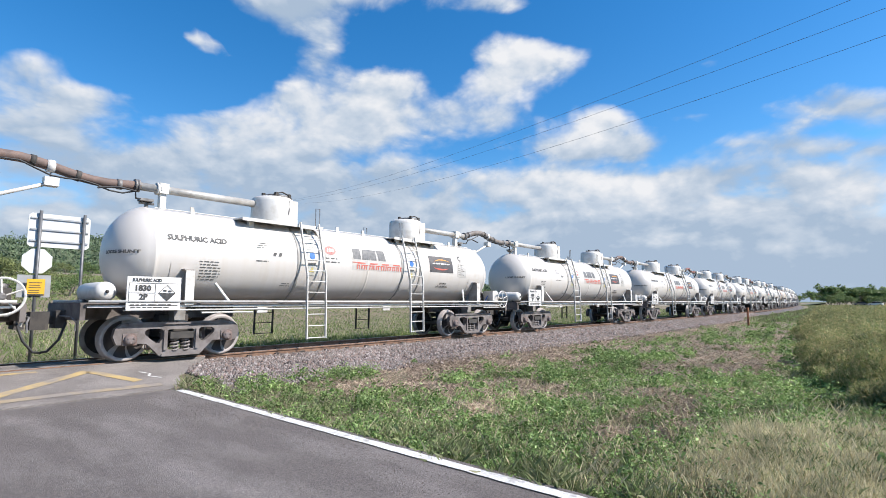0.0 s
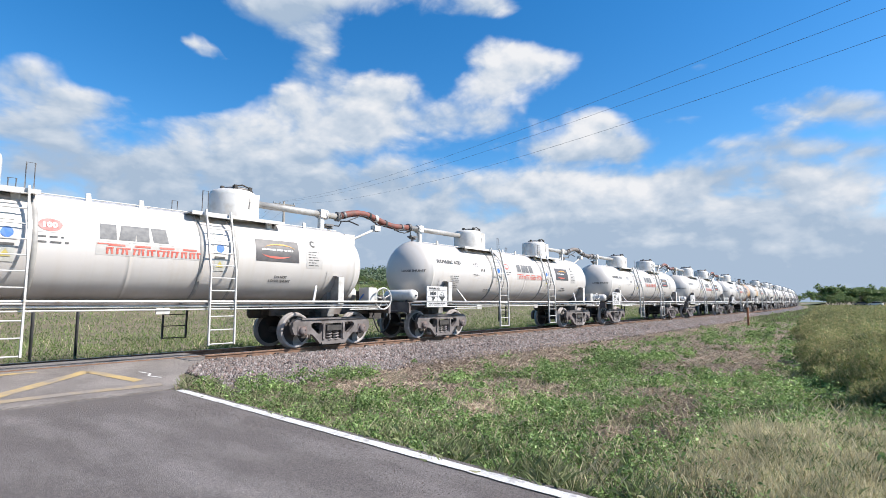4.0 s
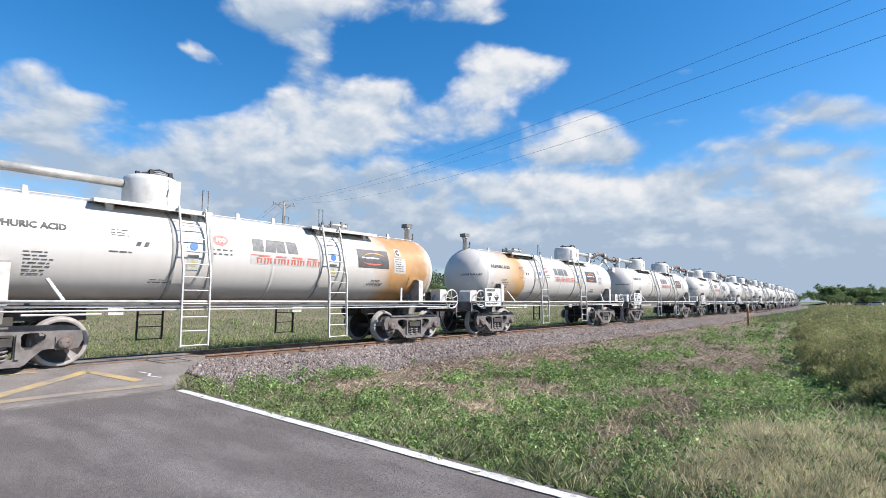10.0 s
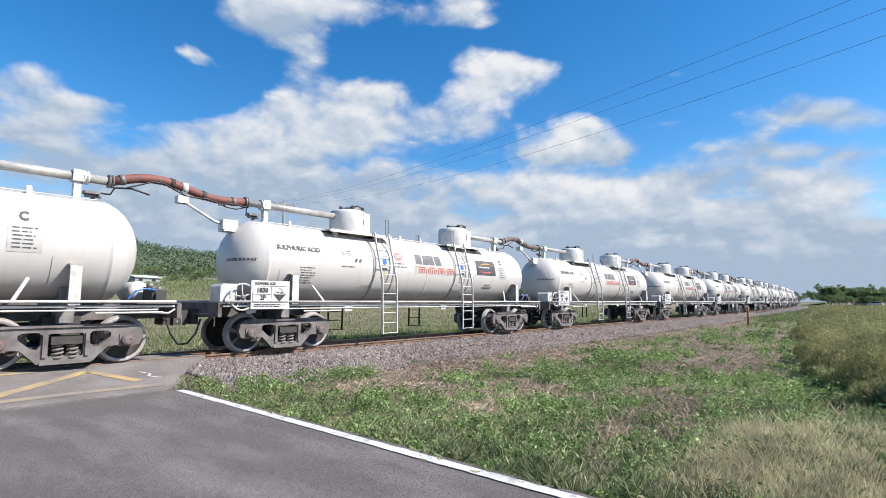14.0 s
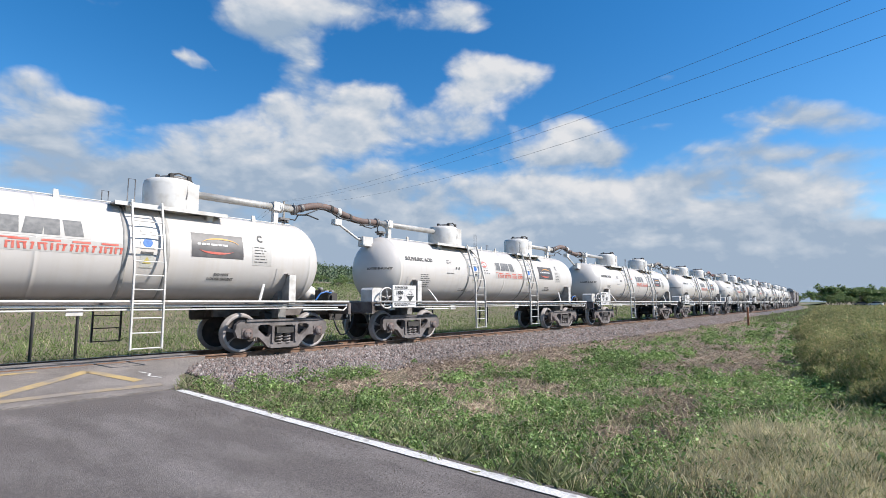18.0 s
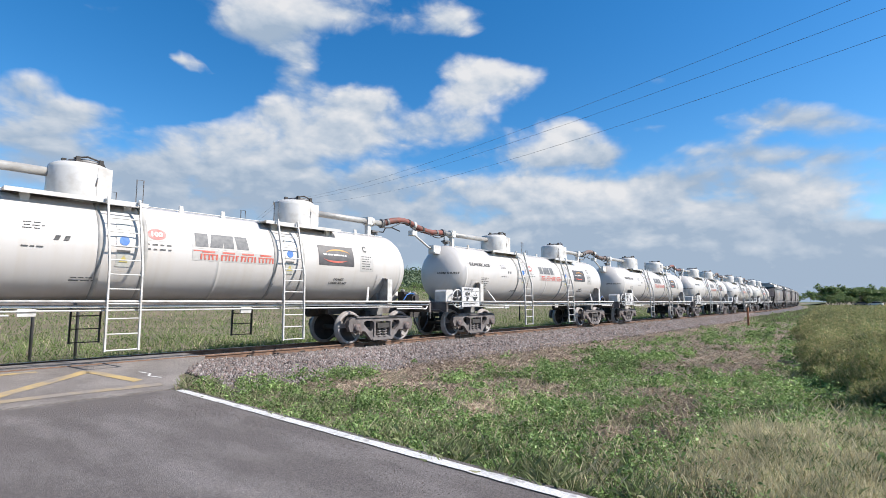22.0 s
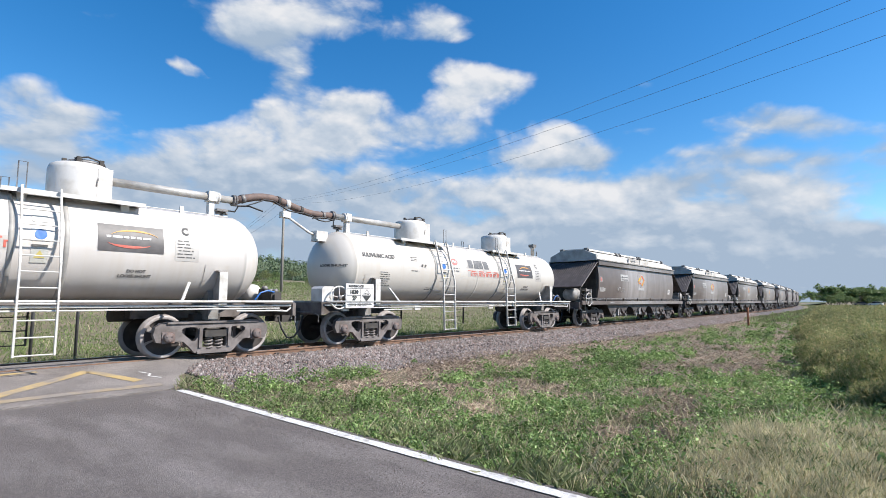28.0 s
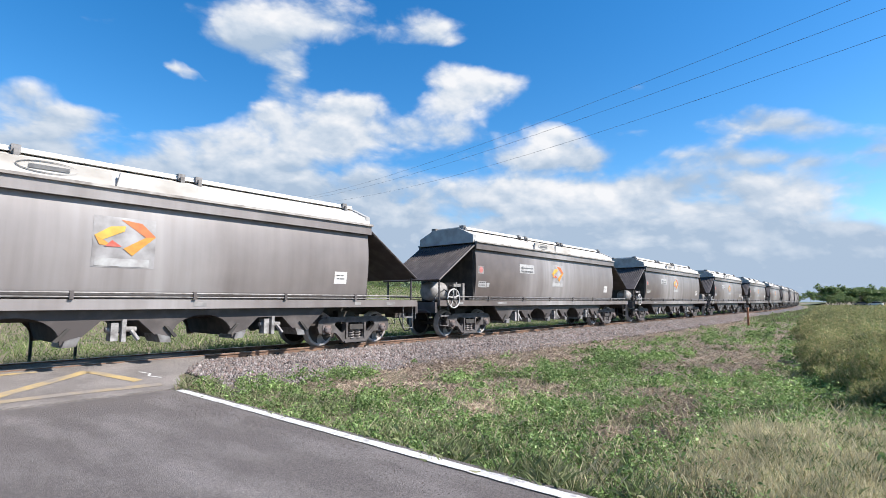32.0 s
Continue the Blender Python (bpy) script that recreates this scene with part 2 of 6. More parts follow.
M_NOTICE = mat("pale_notice", (0.47, 0.46, 0.42), 0.6, color2=(0.34, 0.33, 0.29), scale=14)
M_BLUE = mat("blue_paint", (0.03, 0.14, 0.42), 0.5, scale=10)
M_YELLOWN = mat("yellow_notice", (0.48, 0.38, 0.09), 0.6, color2=(0.4, 0.34, 0.16), scale=14)
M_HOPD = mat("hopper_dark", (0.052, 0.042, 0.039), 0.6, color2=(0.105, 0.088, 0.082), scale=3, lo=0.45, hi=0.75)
M_ROOF = mat("roof_dusty_white", (0.52, 0.495, 0.46), 0.7, color2=(0.31, 0.275, 0.24), scale=2.2, stretch=(0.5, 1, 1), detail=9, lo=0.42, hi=0.72)
M_ROOFG = mat("roof_end_grey", (0.38, 0.375, 0.365), 0.65, color2=(0.22, 0.21, 0.20), scale=3)
M_DUST = mat("dusty_plate", (0.27, 0.255, 0.245), 0.7, color2=(0.16, 0.148, 0.14), scale=6)
M_GEAR = mat("dusty_gear", (0.34, 0.325, 0.31), 0.7, color2=(0.10, 0.09, 0.085), scale=8)
M_FADED = mat("faded_field", (0.36, 0.345, 0.34), 0.6, color2=(0.17, 0.155, 0.15), scale=2.5)
M_YELLOWL = mat("yellow_paint", (0.60, 0.36, 0.05), 0.55, scale=8)
M_ORANGE = mat("orange_paint", (0.52, 0.14, 0.035), 0.55, scale=8)
M_ORANGEL = mat("light_orange_paint", (0.60, 0.27, 0.04), 0.55, scale=8)
M_RUST = mat("rail_rust", (0.23, 0.130, 0.082), 0.8, color2=(0.11, 0.066, 0.046), scale=8, bump=0.2)
M_RAILTOP = mat("rail_polished", (0.42, 0.40, 0.39), 0.3, 0.8, color2=(0.30, 0.27, 0.25), scale=6)
M_SLEEPER = mat("sleeper_wood", (0.20, 0.16, 0.13), 0.9, color2=(0.11, 0.09, 0.075), scale=5, vary=0.2, bump=0.3, bscale=30)
M_ROAD = mat("asphalt_new", (0.140, 0.121, 0.112), 0.92, color2=(0.225, 0.198, 0.184), scale=2.4, stretch=(1.0, 0.30, 1.0), bump=0.9, bscale=140, lo=0.44, hi=0.74, detail=15, speck=0.65, sscale=100, spec=0.3)
M_APRON = mat("asphalt_old", (0.245, 0.215, 0.195), 0.9, color2=(0.15, 0.13, 0.118), scale=1.1, bump=0.9, bscale=110, lo=0.38, hi=0.68, detail=13, speck=0.5, sscale=55)
M_LINE = mat("white_line", (0.58, 0.56, 0.54), 0.75, color2=(0.32, 0.295, 0.28), scale=9, lo=0.54, hi=0.72, bump=0.5, bscale=120, detail=12, speck=0.3, sscale=45)
M_YLINE = mat("yellow_line", (0.40, 0.285, 0.12), 0.8, color2=(0.225, 0.19, 0.155), scale=2.6, lo=0.40, hi=0.64, detail=11, speck=0.35, sscale=50)
M_YLINE2 = mat("faded_yellow_line", (0.31, 0.235, 0.135), 0.8, color2=(0.21, 0.18, 0.155), scale=2.2, lo=0.36, hi=0.60, detail=11, speck=0.35, sscale=50)
M_BALLAST = mat("ballast_bed", (0.125, 0.108, 0.104), 0.95, color2=(0.055, 0.047, 0.046), scale=14, bump=1.0, bscale=30, speck=0.9, sscale=20)
M_GROUND = mat("grass_soil", (0.115, 0.10, 0.055), 0.95, color2=(0.20, 0.15, 0.10), scale=0.55, bump=0.8, bscale=18, detail=12, speck=0.5, sscale=9)
M_SIGNBACK = mat("sign_back", (0.58, 0.58, 0.58), 0.5, 0.1, color2=(0.50, 0.50, 0.50), scale=3)
M_SIGNGREY = mat("sign_back_grey", (0.33, 0.335, 0.34), 0.5, 0.2, color2=(0.26, 0.265, 0.27), scale=4)
M_POST = mat("galvanised_post", (0.16, 0.16, 0.165), 0.5, 0.4, color2=(0.1, 0.1, 0.1), scale=6)
M_YSIGN = mat("yellow_sign", (0.66, 0.37, 0.015), 0.5, color2=(0.60, 0.33, 0.02), scale=4)
M_POLE = mat("weathered_pole", (0.26, 0.24, 0.21), 0.9, color2=(0.16, 0.145, 0.13), scale=3, stretch=(6, 6, 0.5))
M_WIRE = mat("wire", (0.11, 0.115, 0.13), 0.5, scale=3)
M_MARKER = mat("marker_rust", (0.34, 0.13, 0.06), 0.8, color2=(0.2, 0.09, 0.05), scale=8)
M_BARK = mat("bark", (0.22, 0.19, 0.16), 0.9, color2=(0.11, 0.09, 0.075), scale=5, stretch=(3, 3, 0.6), bump=0.4, bscale=20)
M_DEADWOOD = mat("dead_wood", (0.42, 0.39, 0.34), 0.9, color2=(0.28, 0.25, 0.21), scale=4)
M_GLASS = mat("dark_glass", (0.02, 0.025, 0.03), 0.1, scale=3)
M_CARW = mat("car_white", (0.7, 0.7, 0.7), 0.3, scale=3)
V_GRASS = veg_mat("grass_green", [(0.106, 0.132, 0.053), (0.176, 0.207, 0.092), (0.326, 0.308, 0.185), (0.132, 0.167, 0.066), (0.229, 0.251, 0.128)], thin=0.32)
V_WEED = veg_mat("weed_leaves", [(0.06, 0.11, 0.028), (0.17, 0.26, 0.075), (0.35, 0.44, 0.185), (0.10, 0.17, 0.045), (0.24, 0.33, 0.11)], rough=0.6, thin=0.32, value=0.36)
V_DRY = veg_mat("dry_grass", [(0.541, 0.462, 0.301), (0.462, 0.401, 0.251), (0.331, 0.331, 0.180), (0.622, 0.531, 0.361)], thin=0.35)
V_STRAW = veg_mat("brown_thatch", [(0.414, 0.315, 0.239), (0.297, 0.221, 0.167), (0.522, 0.414, 0.315), (0.198, 0.144, 0.113)], thin=0.15)
V_TALL = veg_mat("tall_grass", [(0.220, 0.238, 0.097), (0.361, 0.321, 0.154), (0.458, 0.361, 0.189), (0.167, 0.207, 0.075), (0.299, 0.290, 0.128)], thin=0.38)
V_BANK = veg_mat("bank_leaves", [(0.097, 0.145, 0.048), (0.176, 0.216, 0.075), (0.317, 0.286, 0.136), (0.132, 0.185, 0.058), (0.246, 0.260, 0.101)], thin=0.3)
V_MEADOW = veg_mat("meadow_green", [(0.105, 0.165, 0.045), (0.16, 0.225, 0.07), (0.215, 0.25, 0.10), (0.125, 0.19, 0.055)], thin=0.32)
V_LEAF = veg_mat("tree_leaves", [(0.083, 0.132, 0.044), (0.132, 0.193, 0.066), (0.204, 0.259, 0.099), (0.105, 0.165, 0.055)], rough=0.5, thin=0.3)
V_LEAF2 = veg_mat("tree_leaves_olive", [(0.105, 0.13, 0.05), (0.16, 0.185, 0.07), (0.21, 0.23, 0.095), (0.095, 0.125, 0.05)], rough=0.5, thin=0.3)
V_FAR = veg_mat("far_woods", [(0.069, 0.106, 0.056), (0.100, 0.138, 0.075), (0.131, 0.163, 0.094)], thin=0.15)
M_STONE = veg_mat("ballast_stones", [(0.21, 0.182, 0.172), (0.08, 0.068, 0.064), (0.35, 0.31, 0.29), (0.04, 0.035, 0.034), (0.24, 0.172, 0.148), (0.13, 0.112, 0.106)], rough=0.9, thin=0.0, value=0.12)


# ---- mesh helpers ----
def box(bm, x0, x1, y0, y1, z0, z1):
    v = [bm.verts.new(p) for p in ((x0, y0, z0), (x1, y0, z0), (x1, y1, z0), (x0, y1, z0), (x0, y0, z1), (x1, y0, z1), (x1, y1, z1), (x0, y1, z1))]
    for f in ((3, 2, 1, 0), (4, 5, 6, 7), (0, 1, 5, 4), (1, 2, 6, 5), (2, 3, 7, 6), (3, 0, 4, 7)):
        bm.faces.new([v[i] for i in f])
    return bm


def prism(bm, pts, y0, y1):
    """A plate with the outline pts in x and z, from y0 to y1."""
    a = [bm.verts.new((x, y0, z)) for x, z in pts]
    b = [bm.verts.new((x, y1, z)) for x, z in pts]
    bm.faces.new(a)
    bm.faces.new(b[::-1])
    for i in range(len(pts)):
        j = (i + 1) % len(pts)
        bm.faces.new((a[j], a[i], b[i], b[j]))
    return bm


def prism_x(bm, pts, x0, x1):
    """A bar with the section pts in y and z, from x0 to x1."""
    a = [bm.verts.new((x0, y, z)) for y, z in pts]
    b = [bm.verts.new((x1, y, z)) for y, z in pts]
    bm.faces.new(a)
    bm.faces.new(b[::-1])
    for i in range(len(pts)):
        j = (i + 1) % len(pts)
        bm.faces.new((a[j], a[i], b[i], b[j]))
    return bm


def tube(bm, pts, r, seg=10, caps=True):
    """A round bar along pts; r is one radius or one for each point."""
    pts = [Vector(p) for p in pts]
    rr = r if isinstance(r, (list, tuple)) else [r] * len(pts)
    rings = []
    for i, p in enumerate(pts):
        d = (pts[min(i + 1, len(pts) - 1)] - pts[max(i - 1, 0)]).normalized()
        side = d.cross(Vector((0, 0, 1)))
        if side.length < 1e-3:
            side = Vector((0, 1, 0))
        side.normalize()
        over = side.cross(d)
        rings.append([bm.verts.new(p + (side * math.cos(2 * math.pi * k / seg) + over * math.sin(2 * math.pi * k / seg)) * rr[i]) for k in range(seg)])
    for a, b in zip(rings, rings[1:]):
        for k in range(seg):
            bm.faces.new((a[k], a[(k + 1) % seg], b[(k + 1) % seg], b[k])).smooth = seg > 6
    if caps:
        bm.faces.new(rings[0][::-1])
        bm.faces.new(rings[-1])
    return bm


def lathe(bm, prof, axis, seg=32, at=(0, 0, 0)):
    """Turns a profile of (distance along the axis, radius) round the axis "x", "y" or "z" through at."""
    rings = []
    for d, r in prof:
        ring = []
        for k in range(seg):
            c, s = math.cos(2 * math.pi * k / seg) * r, math.sin(2 * math.pi * k / seg) * r
            p = {"x": (d, c, s), "y": (c, d, s), "z": (c, s, d)}[axis]
            ring.append(bm.verts.new((p[0] + at[0], p[1] + at[1], p[2] + at[2])))
        rings.append(ring)
    for a, b in zip(rings, rings[1:]):
        for k in range(seg):
            bm.faces.new((a[k], a[(k + 1) % seg], b[(k + 1) % seg], b[k])).smooth = True
    bm.faces.new(rings[0])
    bm.faces.new(rings[-1])
    return bm


def mesh_of(name, bm, material):
    bmesh.ops.recalc_face_normals(bm, faces=bm.faces)
    me = bpy.data.meshes.new(name)
    bm.to_mesh(me)
    bm.free()
    for m in (material if isinstance(material, (list, tuple)) else [material]):
        me.materials.append(m)
    return me


def part(name, bm, material, parent, label="", at=None):
    """One mesh object under a thing or a part."""
    ob = new(name, mesh_of(name, bm, material))
    ob.parent = parent
    if at is not None:
        ob.location = at
    return tagged(ob, label)


def B():
    return bmesh.new()


# ---- the track's line ----
S1, RAD = 30.0, 1300.0


def on_track(s):
    """Place and heading on the track's centre line, s metres along it: straight, then a long bend away from the road."""
    e = max(0.0, s - S1) / RAD
    return (min(s, S1) + RAD * math.sin(e), RAD * (1 - math.cos(e)), e)


def run(t):
    """How far the train has gone at t seconds."""
    u = t / 32.0
    return 259.9884 * u + 43.5997 * u ** 2 - 19.7627 * u ** 3 + 13.1979 * u ** 4



# ---- sky with drifting clouds ----
def cloud_layer():
    """A shell of cloud far over the place. Each bank: x, y, half width, half height (as seen from the road, t = 0), weight."""
    banks = [(935, 116, 122, 56, 1.0), (880, 150, 60, 34, 0.8), (1065, 222, 72, 40, 1.0), (1000, 262, 120, 26, 0.85), (1115, 258, 45, 24, 0.7), (515, 178, 95, 50, 0.95), (610, 222, 130, 48, 0.95), (745, 215, 150, 44, 1.0), (455, 222, 60, 40, 0.9),
             (560, 105, 50, 40, 0.65), (515, 30, 50, 50, 0.65), (690, 150, 100, 46, 0.85), (850, 210, 88, 34, 0.9), (850, 10, 40, 18, 0.4), (400, 262, 120, 30, 0.95), (580, 62, 46, 44, 0.85), (500, 8, 90, 34, 0.7), (900, 92, 66, 34, 0.85), (395, 226, 66, 30, 0.9), (490, 258, 90, 36, 0.9), (110, 166, 125, 22, 0.85)]
    banks2 = [(130, 190, 115, 22, 0.9), (30, 215, 120, 30, 0.7), (348, 66, 26, 14, 0.85), (378, 84, 30, 15, 0.85), (408, 104, 22, 11, 0.7), (225, 98, 55, 12, 0.5), (40, 120, 105, 52, 0.85), (350, 205, 60, 20, 0.6), (430, 282, 130, 34, 0.85), (180, 290, 260, 40, 0.95), (1270, 112, 75, 24, 0.62), (1140, 113, 38, 15, 0.45), (1240, 203, 70, 12, 0.4),
              (1400, 255, 200, 18, 0.55), (1510, 190, 130, 30, 0.75), (1530, 260, 90, 20, 0.6), (1440, 268, 30, 14, 0.5)]
    banks3 = [(975, 340, 110, 36, 1.0), (1160, 345, 110, 38, 1.0), (1480, 345, 120, 34, 1.0), (1350, 370, 120, 28, 0.8), (1090, 405, 260, 40, 0.8), (1300, 430, 380, 45, 0.8), (650, 330, 260, 50, 0.75), (300, 350, 420, 60, 0.8), (700, 420, 600, 60, 0.75), (60, 440, 300, 70, 0.7), (1500, 430, 300, 60, 0.75),
              (1750, 240, 160, 60, 0.7), (-250, 200, 200, 80, 0.7), (590, -42, 260, 84, 1.0), (880, -12, 78, 36, 0.85), (1130, -40, 36, 20, 0.5), (190, -35, 140, 42, 0.6), (1200, -160, 260, 50, 0.5),
              (1420, 225, 260, 55, 0.58), (1300, 300, 220, 40, 0.55), (1500, 300, 180, 36, 0.60), (110, 240, 200, 62, 0.68), (20, 140, 75, 45, 0.45), (330, 225, 70, 30, 0.45), (640, 150, 110, 50, 0.35), (1480, 170, 150, 36, 0.52), (850, 300, 200, 40, 0.5), (1240, 320, 120, 30, 0.8)]
    m = AIM.to_3x3()
    right, up, ahead = (np.array(m @ Vector(v)) for v in ((1, 0, 0), (0, 1, 0), (0, 0, -1)))
    foc = 784 / math.tan(radians(41.2))
    az = np.radians(np.arange(0, 360, 0.8))
    el = np.radians(np.concatenate([np.arange(-1.5, 32, 0.8), np.arange(33, 89, 3.5), [89.9]]))
    A, E = np.meshgrid(az, el)
    d = np.stack([np.cos(E) * np.cos(A), np.cos(E) * np.sin(A), np.sin(E)], -1).reshape(-1, 3)
    r = 450.0 / (np.maximum(0, d[:, 2]) + 0.1)
    fw = d @ ahead
    ok = fw > 0.2
    fs = np.where(ok, fw, 1)
    px, py = 784 + foc * (d @ right) / fs, 441 - foc * (d @ up) / fs
    clear, tot, lit = np.ones(len(d)), np.full(len(d), 1e-4), np.zeros(len(d)) + 0.5e-4
    for i, (x, y, w, h, s) in enumerate(banks + banks2 + banks3):
        far = 1.0 if y < 300 else 0.55
        g = np.where(ok, np.exp(-((px - x) / w) ** 2 - ((py - y) / h) ** 2), 0) * s
        clear *= 1 - 0.98 * g
        tot += g
        lit += g * np.clip((0.80 if (x, y) in ((935, 116), (1065, 222), (975, 340), (1160, 345), (1480, 345)) else 0.60 if s > 0.7 and y < 280 else 0.27) - 0.30 * (py - y) / h, 0, 1)
    cover = (1 - clear) * 0.92
    haze = np.where(ok, np.clip((py - 250) / 250, 0, 1), np.clip((0.30 - d[:, 2]) / 0.30, 0, 1)) * 0.26 + 0.55 * np.exp(-(np.maximum(0, d[:, 2]) / 0.085) ** 2)
    cover = np.where(ok | (d[:, 2] < 0.33), np.clip(cover + haze, 0, 1.15), -0.4)
    lit = lit / tot
    nv, na = len(d), len(az)
    faces = []
    for j in range(len(el) - 1):
        for i in range(na):
            k = (i + 1) % na
            q = (j * na + i, j * na + k, (j + 1) * na + k, (j + 1) * na + i)
            faces.append(q)
    me = bpy.data.meshes.new("cloud_layer")
    me.from_pydata((d * r[:, None]).tolist(), [], faces)
    for name, val in (("cover", cover), ("lit", lit)):
        at = me.attributes.new(name, "FLOAT", "POINT")
        at.data.foreach_set("value", val.astype(np.float32))
    me.polygons.foreach_set("use_smooth", [True] * len(me.polygons))
    mt = bpy.data.materials.new("cloud")
    mt.use_nodes = True
    n, l = mt.node_tree.nodes, mt.node_tree.links
    n.remove(n["Principled BSDF"])
    tc = n.new("ShaderNodeTexCoord")
    nm = n.new("ShaderNodeVectorMath")
    nm.operation = "NORMALIZE"
    l.new(tc.outputs["Object"], nm.inputs[0])
    mp = n.new("ShaderNodeMapping")
    mp.inputs["Scale"].default_value = (1, 1, 1.7)
    l.new(nm.outputs[0], mp.inputs["Vector"])
    mp2 = n.new("ShaderNodeMapping")
    mp2.inputs["Location"].default_value = (_sd.x * 0.018, _sd.y * 0.018, 0.035)
    l.new(mp.outputs[0], mp2.inputs["Vector"])
    fac = []
    for src in (mp, mp2):
        no = n.new("ShaderNodeTexNoise")
        no.inputs["Scale"].default_value, no.inputs["Detail"].default_value, no.inputs["Roughness"].default_value, no.inputs["Distortion"].default_value = 6.0, 9.0, 0.54, 0.2
        l.new(src.outputs[0], no.inputs["Vector"])
        vo = n.new("ShaderNodeTexVoronoi")
        vo.feature = "SMOOTH_F1"
        vo.inputs["Scale"].default_value, vo.inputs["Detail"].default_value, vo.inputs["Smoothness"].default_value = 13.0, 3.0, 0.5
        wp = n.new("ShaderNodeVectorMath")
        wp.operation = "MULTIPLY_ADD"
        wp.inputs[1].default_value = (0.10, 0.10, 0.10)
        l.new(no.outputs["Color"], wp.inputs[0])
        l.new(src.outputs[0], wp.inputs[2])
        l.new(wp.outputs[0], vo.inputs["Vector"])
        puff = n.new("ShaderNodeMath")
        puff.operation, puff.inputs[1].default_value = "MULTIPLY_ADD", -0.26
        l.new(vo.outputs["Distance"], puff.inputs[0])
        l.new(no.outputs["Fac"], puff.inputs[2])
        up_ = n.new("ShaderNodeMath")
        up_.inputs[1].default_value = 0.10
        l.new(puff.outputs[0], up_.inputs[0])
        fac.append(up_.outputs[0])
    a1, a2 = n.new("ShaderNodeAttribute"), n.new("ShaderNodeAttribute")
    a1.attribute_name, a2.attribute_name = "cover", "lit"
    den = n.new("ShaderNodeMath")
    den.operation, den.inputs[1].default_value = "MULTIPLY_ADD", 0.85
    l.new(fac[0], den.inputs[0])
    l.new(a1.outputs["Fac"], den.inputs[2])
    al = n.new("ShaderNodeMapRange")
    al.interpolation_type = "SMOOTHSTEP"
    al.inputs["From Min"].default_value, al.inputs["From Max"].default_value = 0.78, 1.14
    l.new(den.outputs[0], al.inputs["Value"])
    df = n.new("ShaderNodeMath")
    df.operation = "SUBTRACT"
    l.new(fac[0], df.inputs[0])
    l.new(fac[1], df.inputs[1])
    sh = n.new("ShaderNodeMath")
    sh.operation, sh.inputs[1].default_value = "MULTIPLY_ADD", 1.35
    l.new(df.outputs[0], sh.inputs[0])
    l.new(a2.outputs["Fac"], sh.inputs[2])
    rp = n.new("ShaderNodeValToRGB")
    e = rp.color_ramp.elements
    e[0].position, e[0].color = 0.22, (0.41, 0.52, 0.67, 1)
    e[1].position, e[1].color = 0.85, (0.88, 0.89, 0.92, 1)
    e.new(0.5).color = (0.59, 0.67, 0.78, 1)
    l.new(sh.outputs[0], rp.inputs["Fac"])
    em = n.new("ShaderNodeEmission")
    em.inputs["Strength"].default_value = 0.5
    l.new(rp.outputs[0], em.inputs["Color"])
    tr = n.new("ShaderNodeBsdfTransparent")
    mx = n.new("ShaderNodeMixShader")
    l.new(al.outputs[0], mx.inputs["Fac"])
    l.new(tr.outputs[0], mx.inputs[1])
    l.new(em.outputs[0], mx.inputs[2])
    l.new(mx.outputs[0], n["Material Output"].inputs["Surface"])
    me.materials.append(mt)
    return tagged(new("backdrop", me), "white and grey drifting clouds before a blue sky", "clouds", kind="structure")


CLOUDS = cloud_layer()


# ---- ground, road and track ----
def vnoise(x, y, seed=0):
    """Smooth value noise, 0 to 1, on arrays."""
    def h(i, j):
        v = np.sin(i * 127.1 + j * 311.7 + seed * 74.7) * 43758.5453
        return v - np.floor(v)
    i, j = np.floor(x), np.floor(y)
    f, g = x - i, y - j
    f, g = f * f * (3 - 2 * f), g * g * (3 - 2 * g)
    return (h(i, j) * (1 - f) + h(i + 1, j) * f) * (1 - g) + (h(i, j + 1) * (1 - f) + h(i + 1, j + 1) * f) * g


def fbm(x, y, seed=0):
    return (vnoise(x, y, seed) * 0.5 + vnoise(x * 2.1, y * 2.1, seed + 1) * 0.27 + vnoise(x * 4.3, y * 4.3, seed + 2) * 0.15 + vnoise(x * 8.7, y * 8.7, seed + 3) * 0.08)


def ss(a, b, x):
    t = np.clip((x - a) / (b - a), 0, 1)
    return t * t * (3 - 2 * t)


def bend_y(x):
    """How far the bend has carried the track sideways at x."""
    return np.maximum(0, x - S1) ** 2 / (2 * RAD)


def ground_z(x, y):
    x, y = np.asarray(x, float), np.asarray(y, float)
    z = -0.42 + 0.10 * (fbm(x * 0.35, y * 0.35, 5) - 0.5) * ss(3.9, 5.5, x)
    yy = y - bend_y(np.minimum(x, 400))
    z = z + 0.10 * ss(-4.6, -3.2, yy) * ss(4.4, 3.0, yy) * ss(3.4, 5.0, x)
    rise = ss(9, 30, y) * (y - 9) * 0.082 * ss(170, 60, x)
    z = z + np.minimum(rise, 6.0)
    z = np.where((x < 3.5) & (yy > -3.2) & (yy < 3.0), np.minimum(z, -0.5), z)
    z = z + 0.21 * ss(3.45, 3.7, x) * ss(6.3, 5.3, x) * ss(-3.4, -2.3, yy) * ss(0, -0.6, yy)
    return z


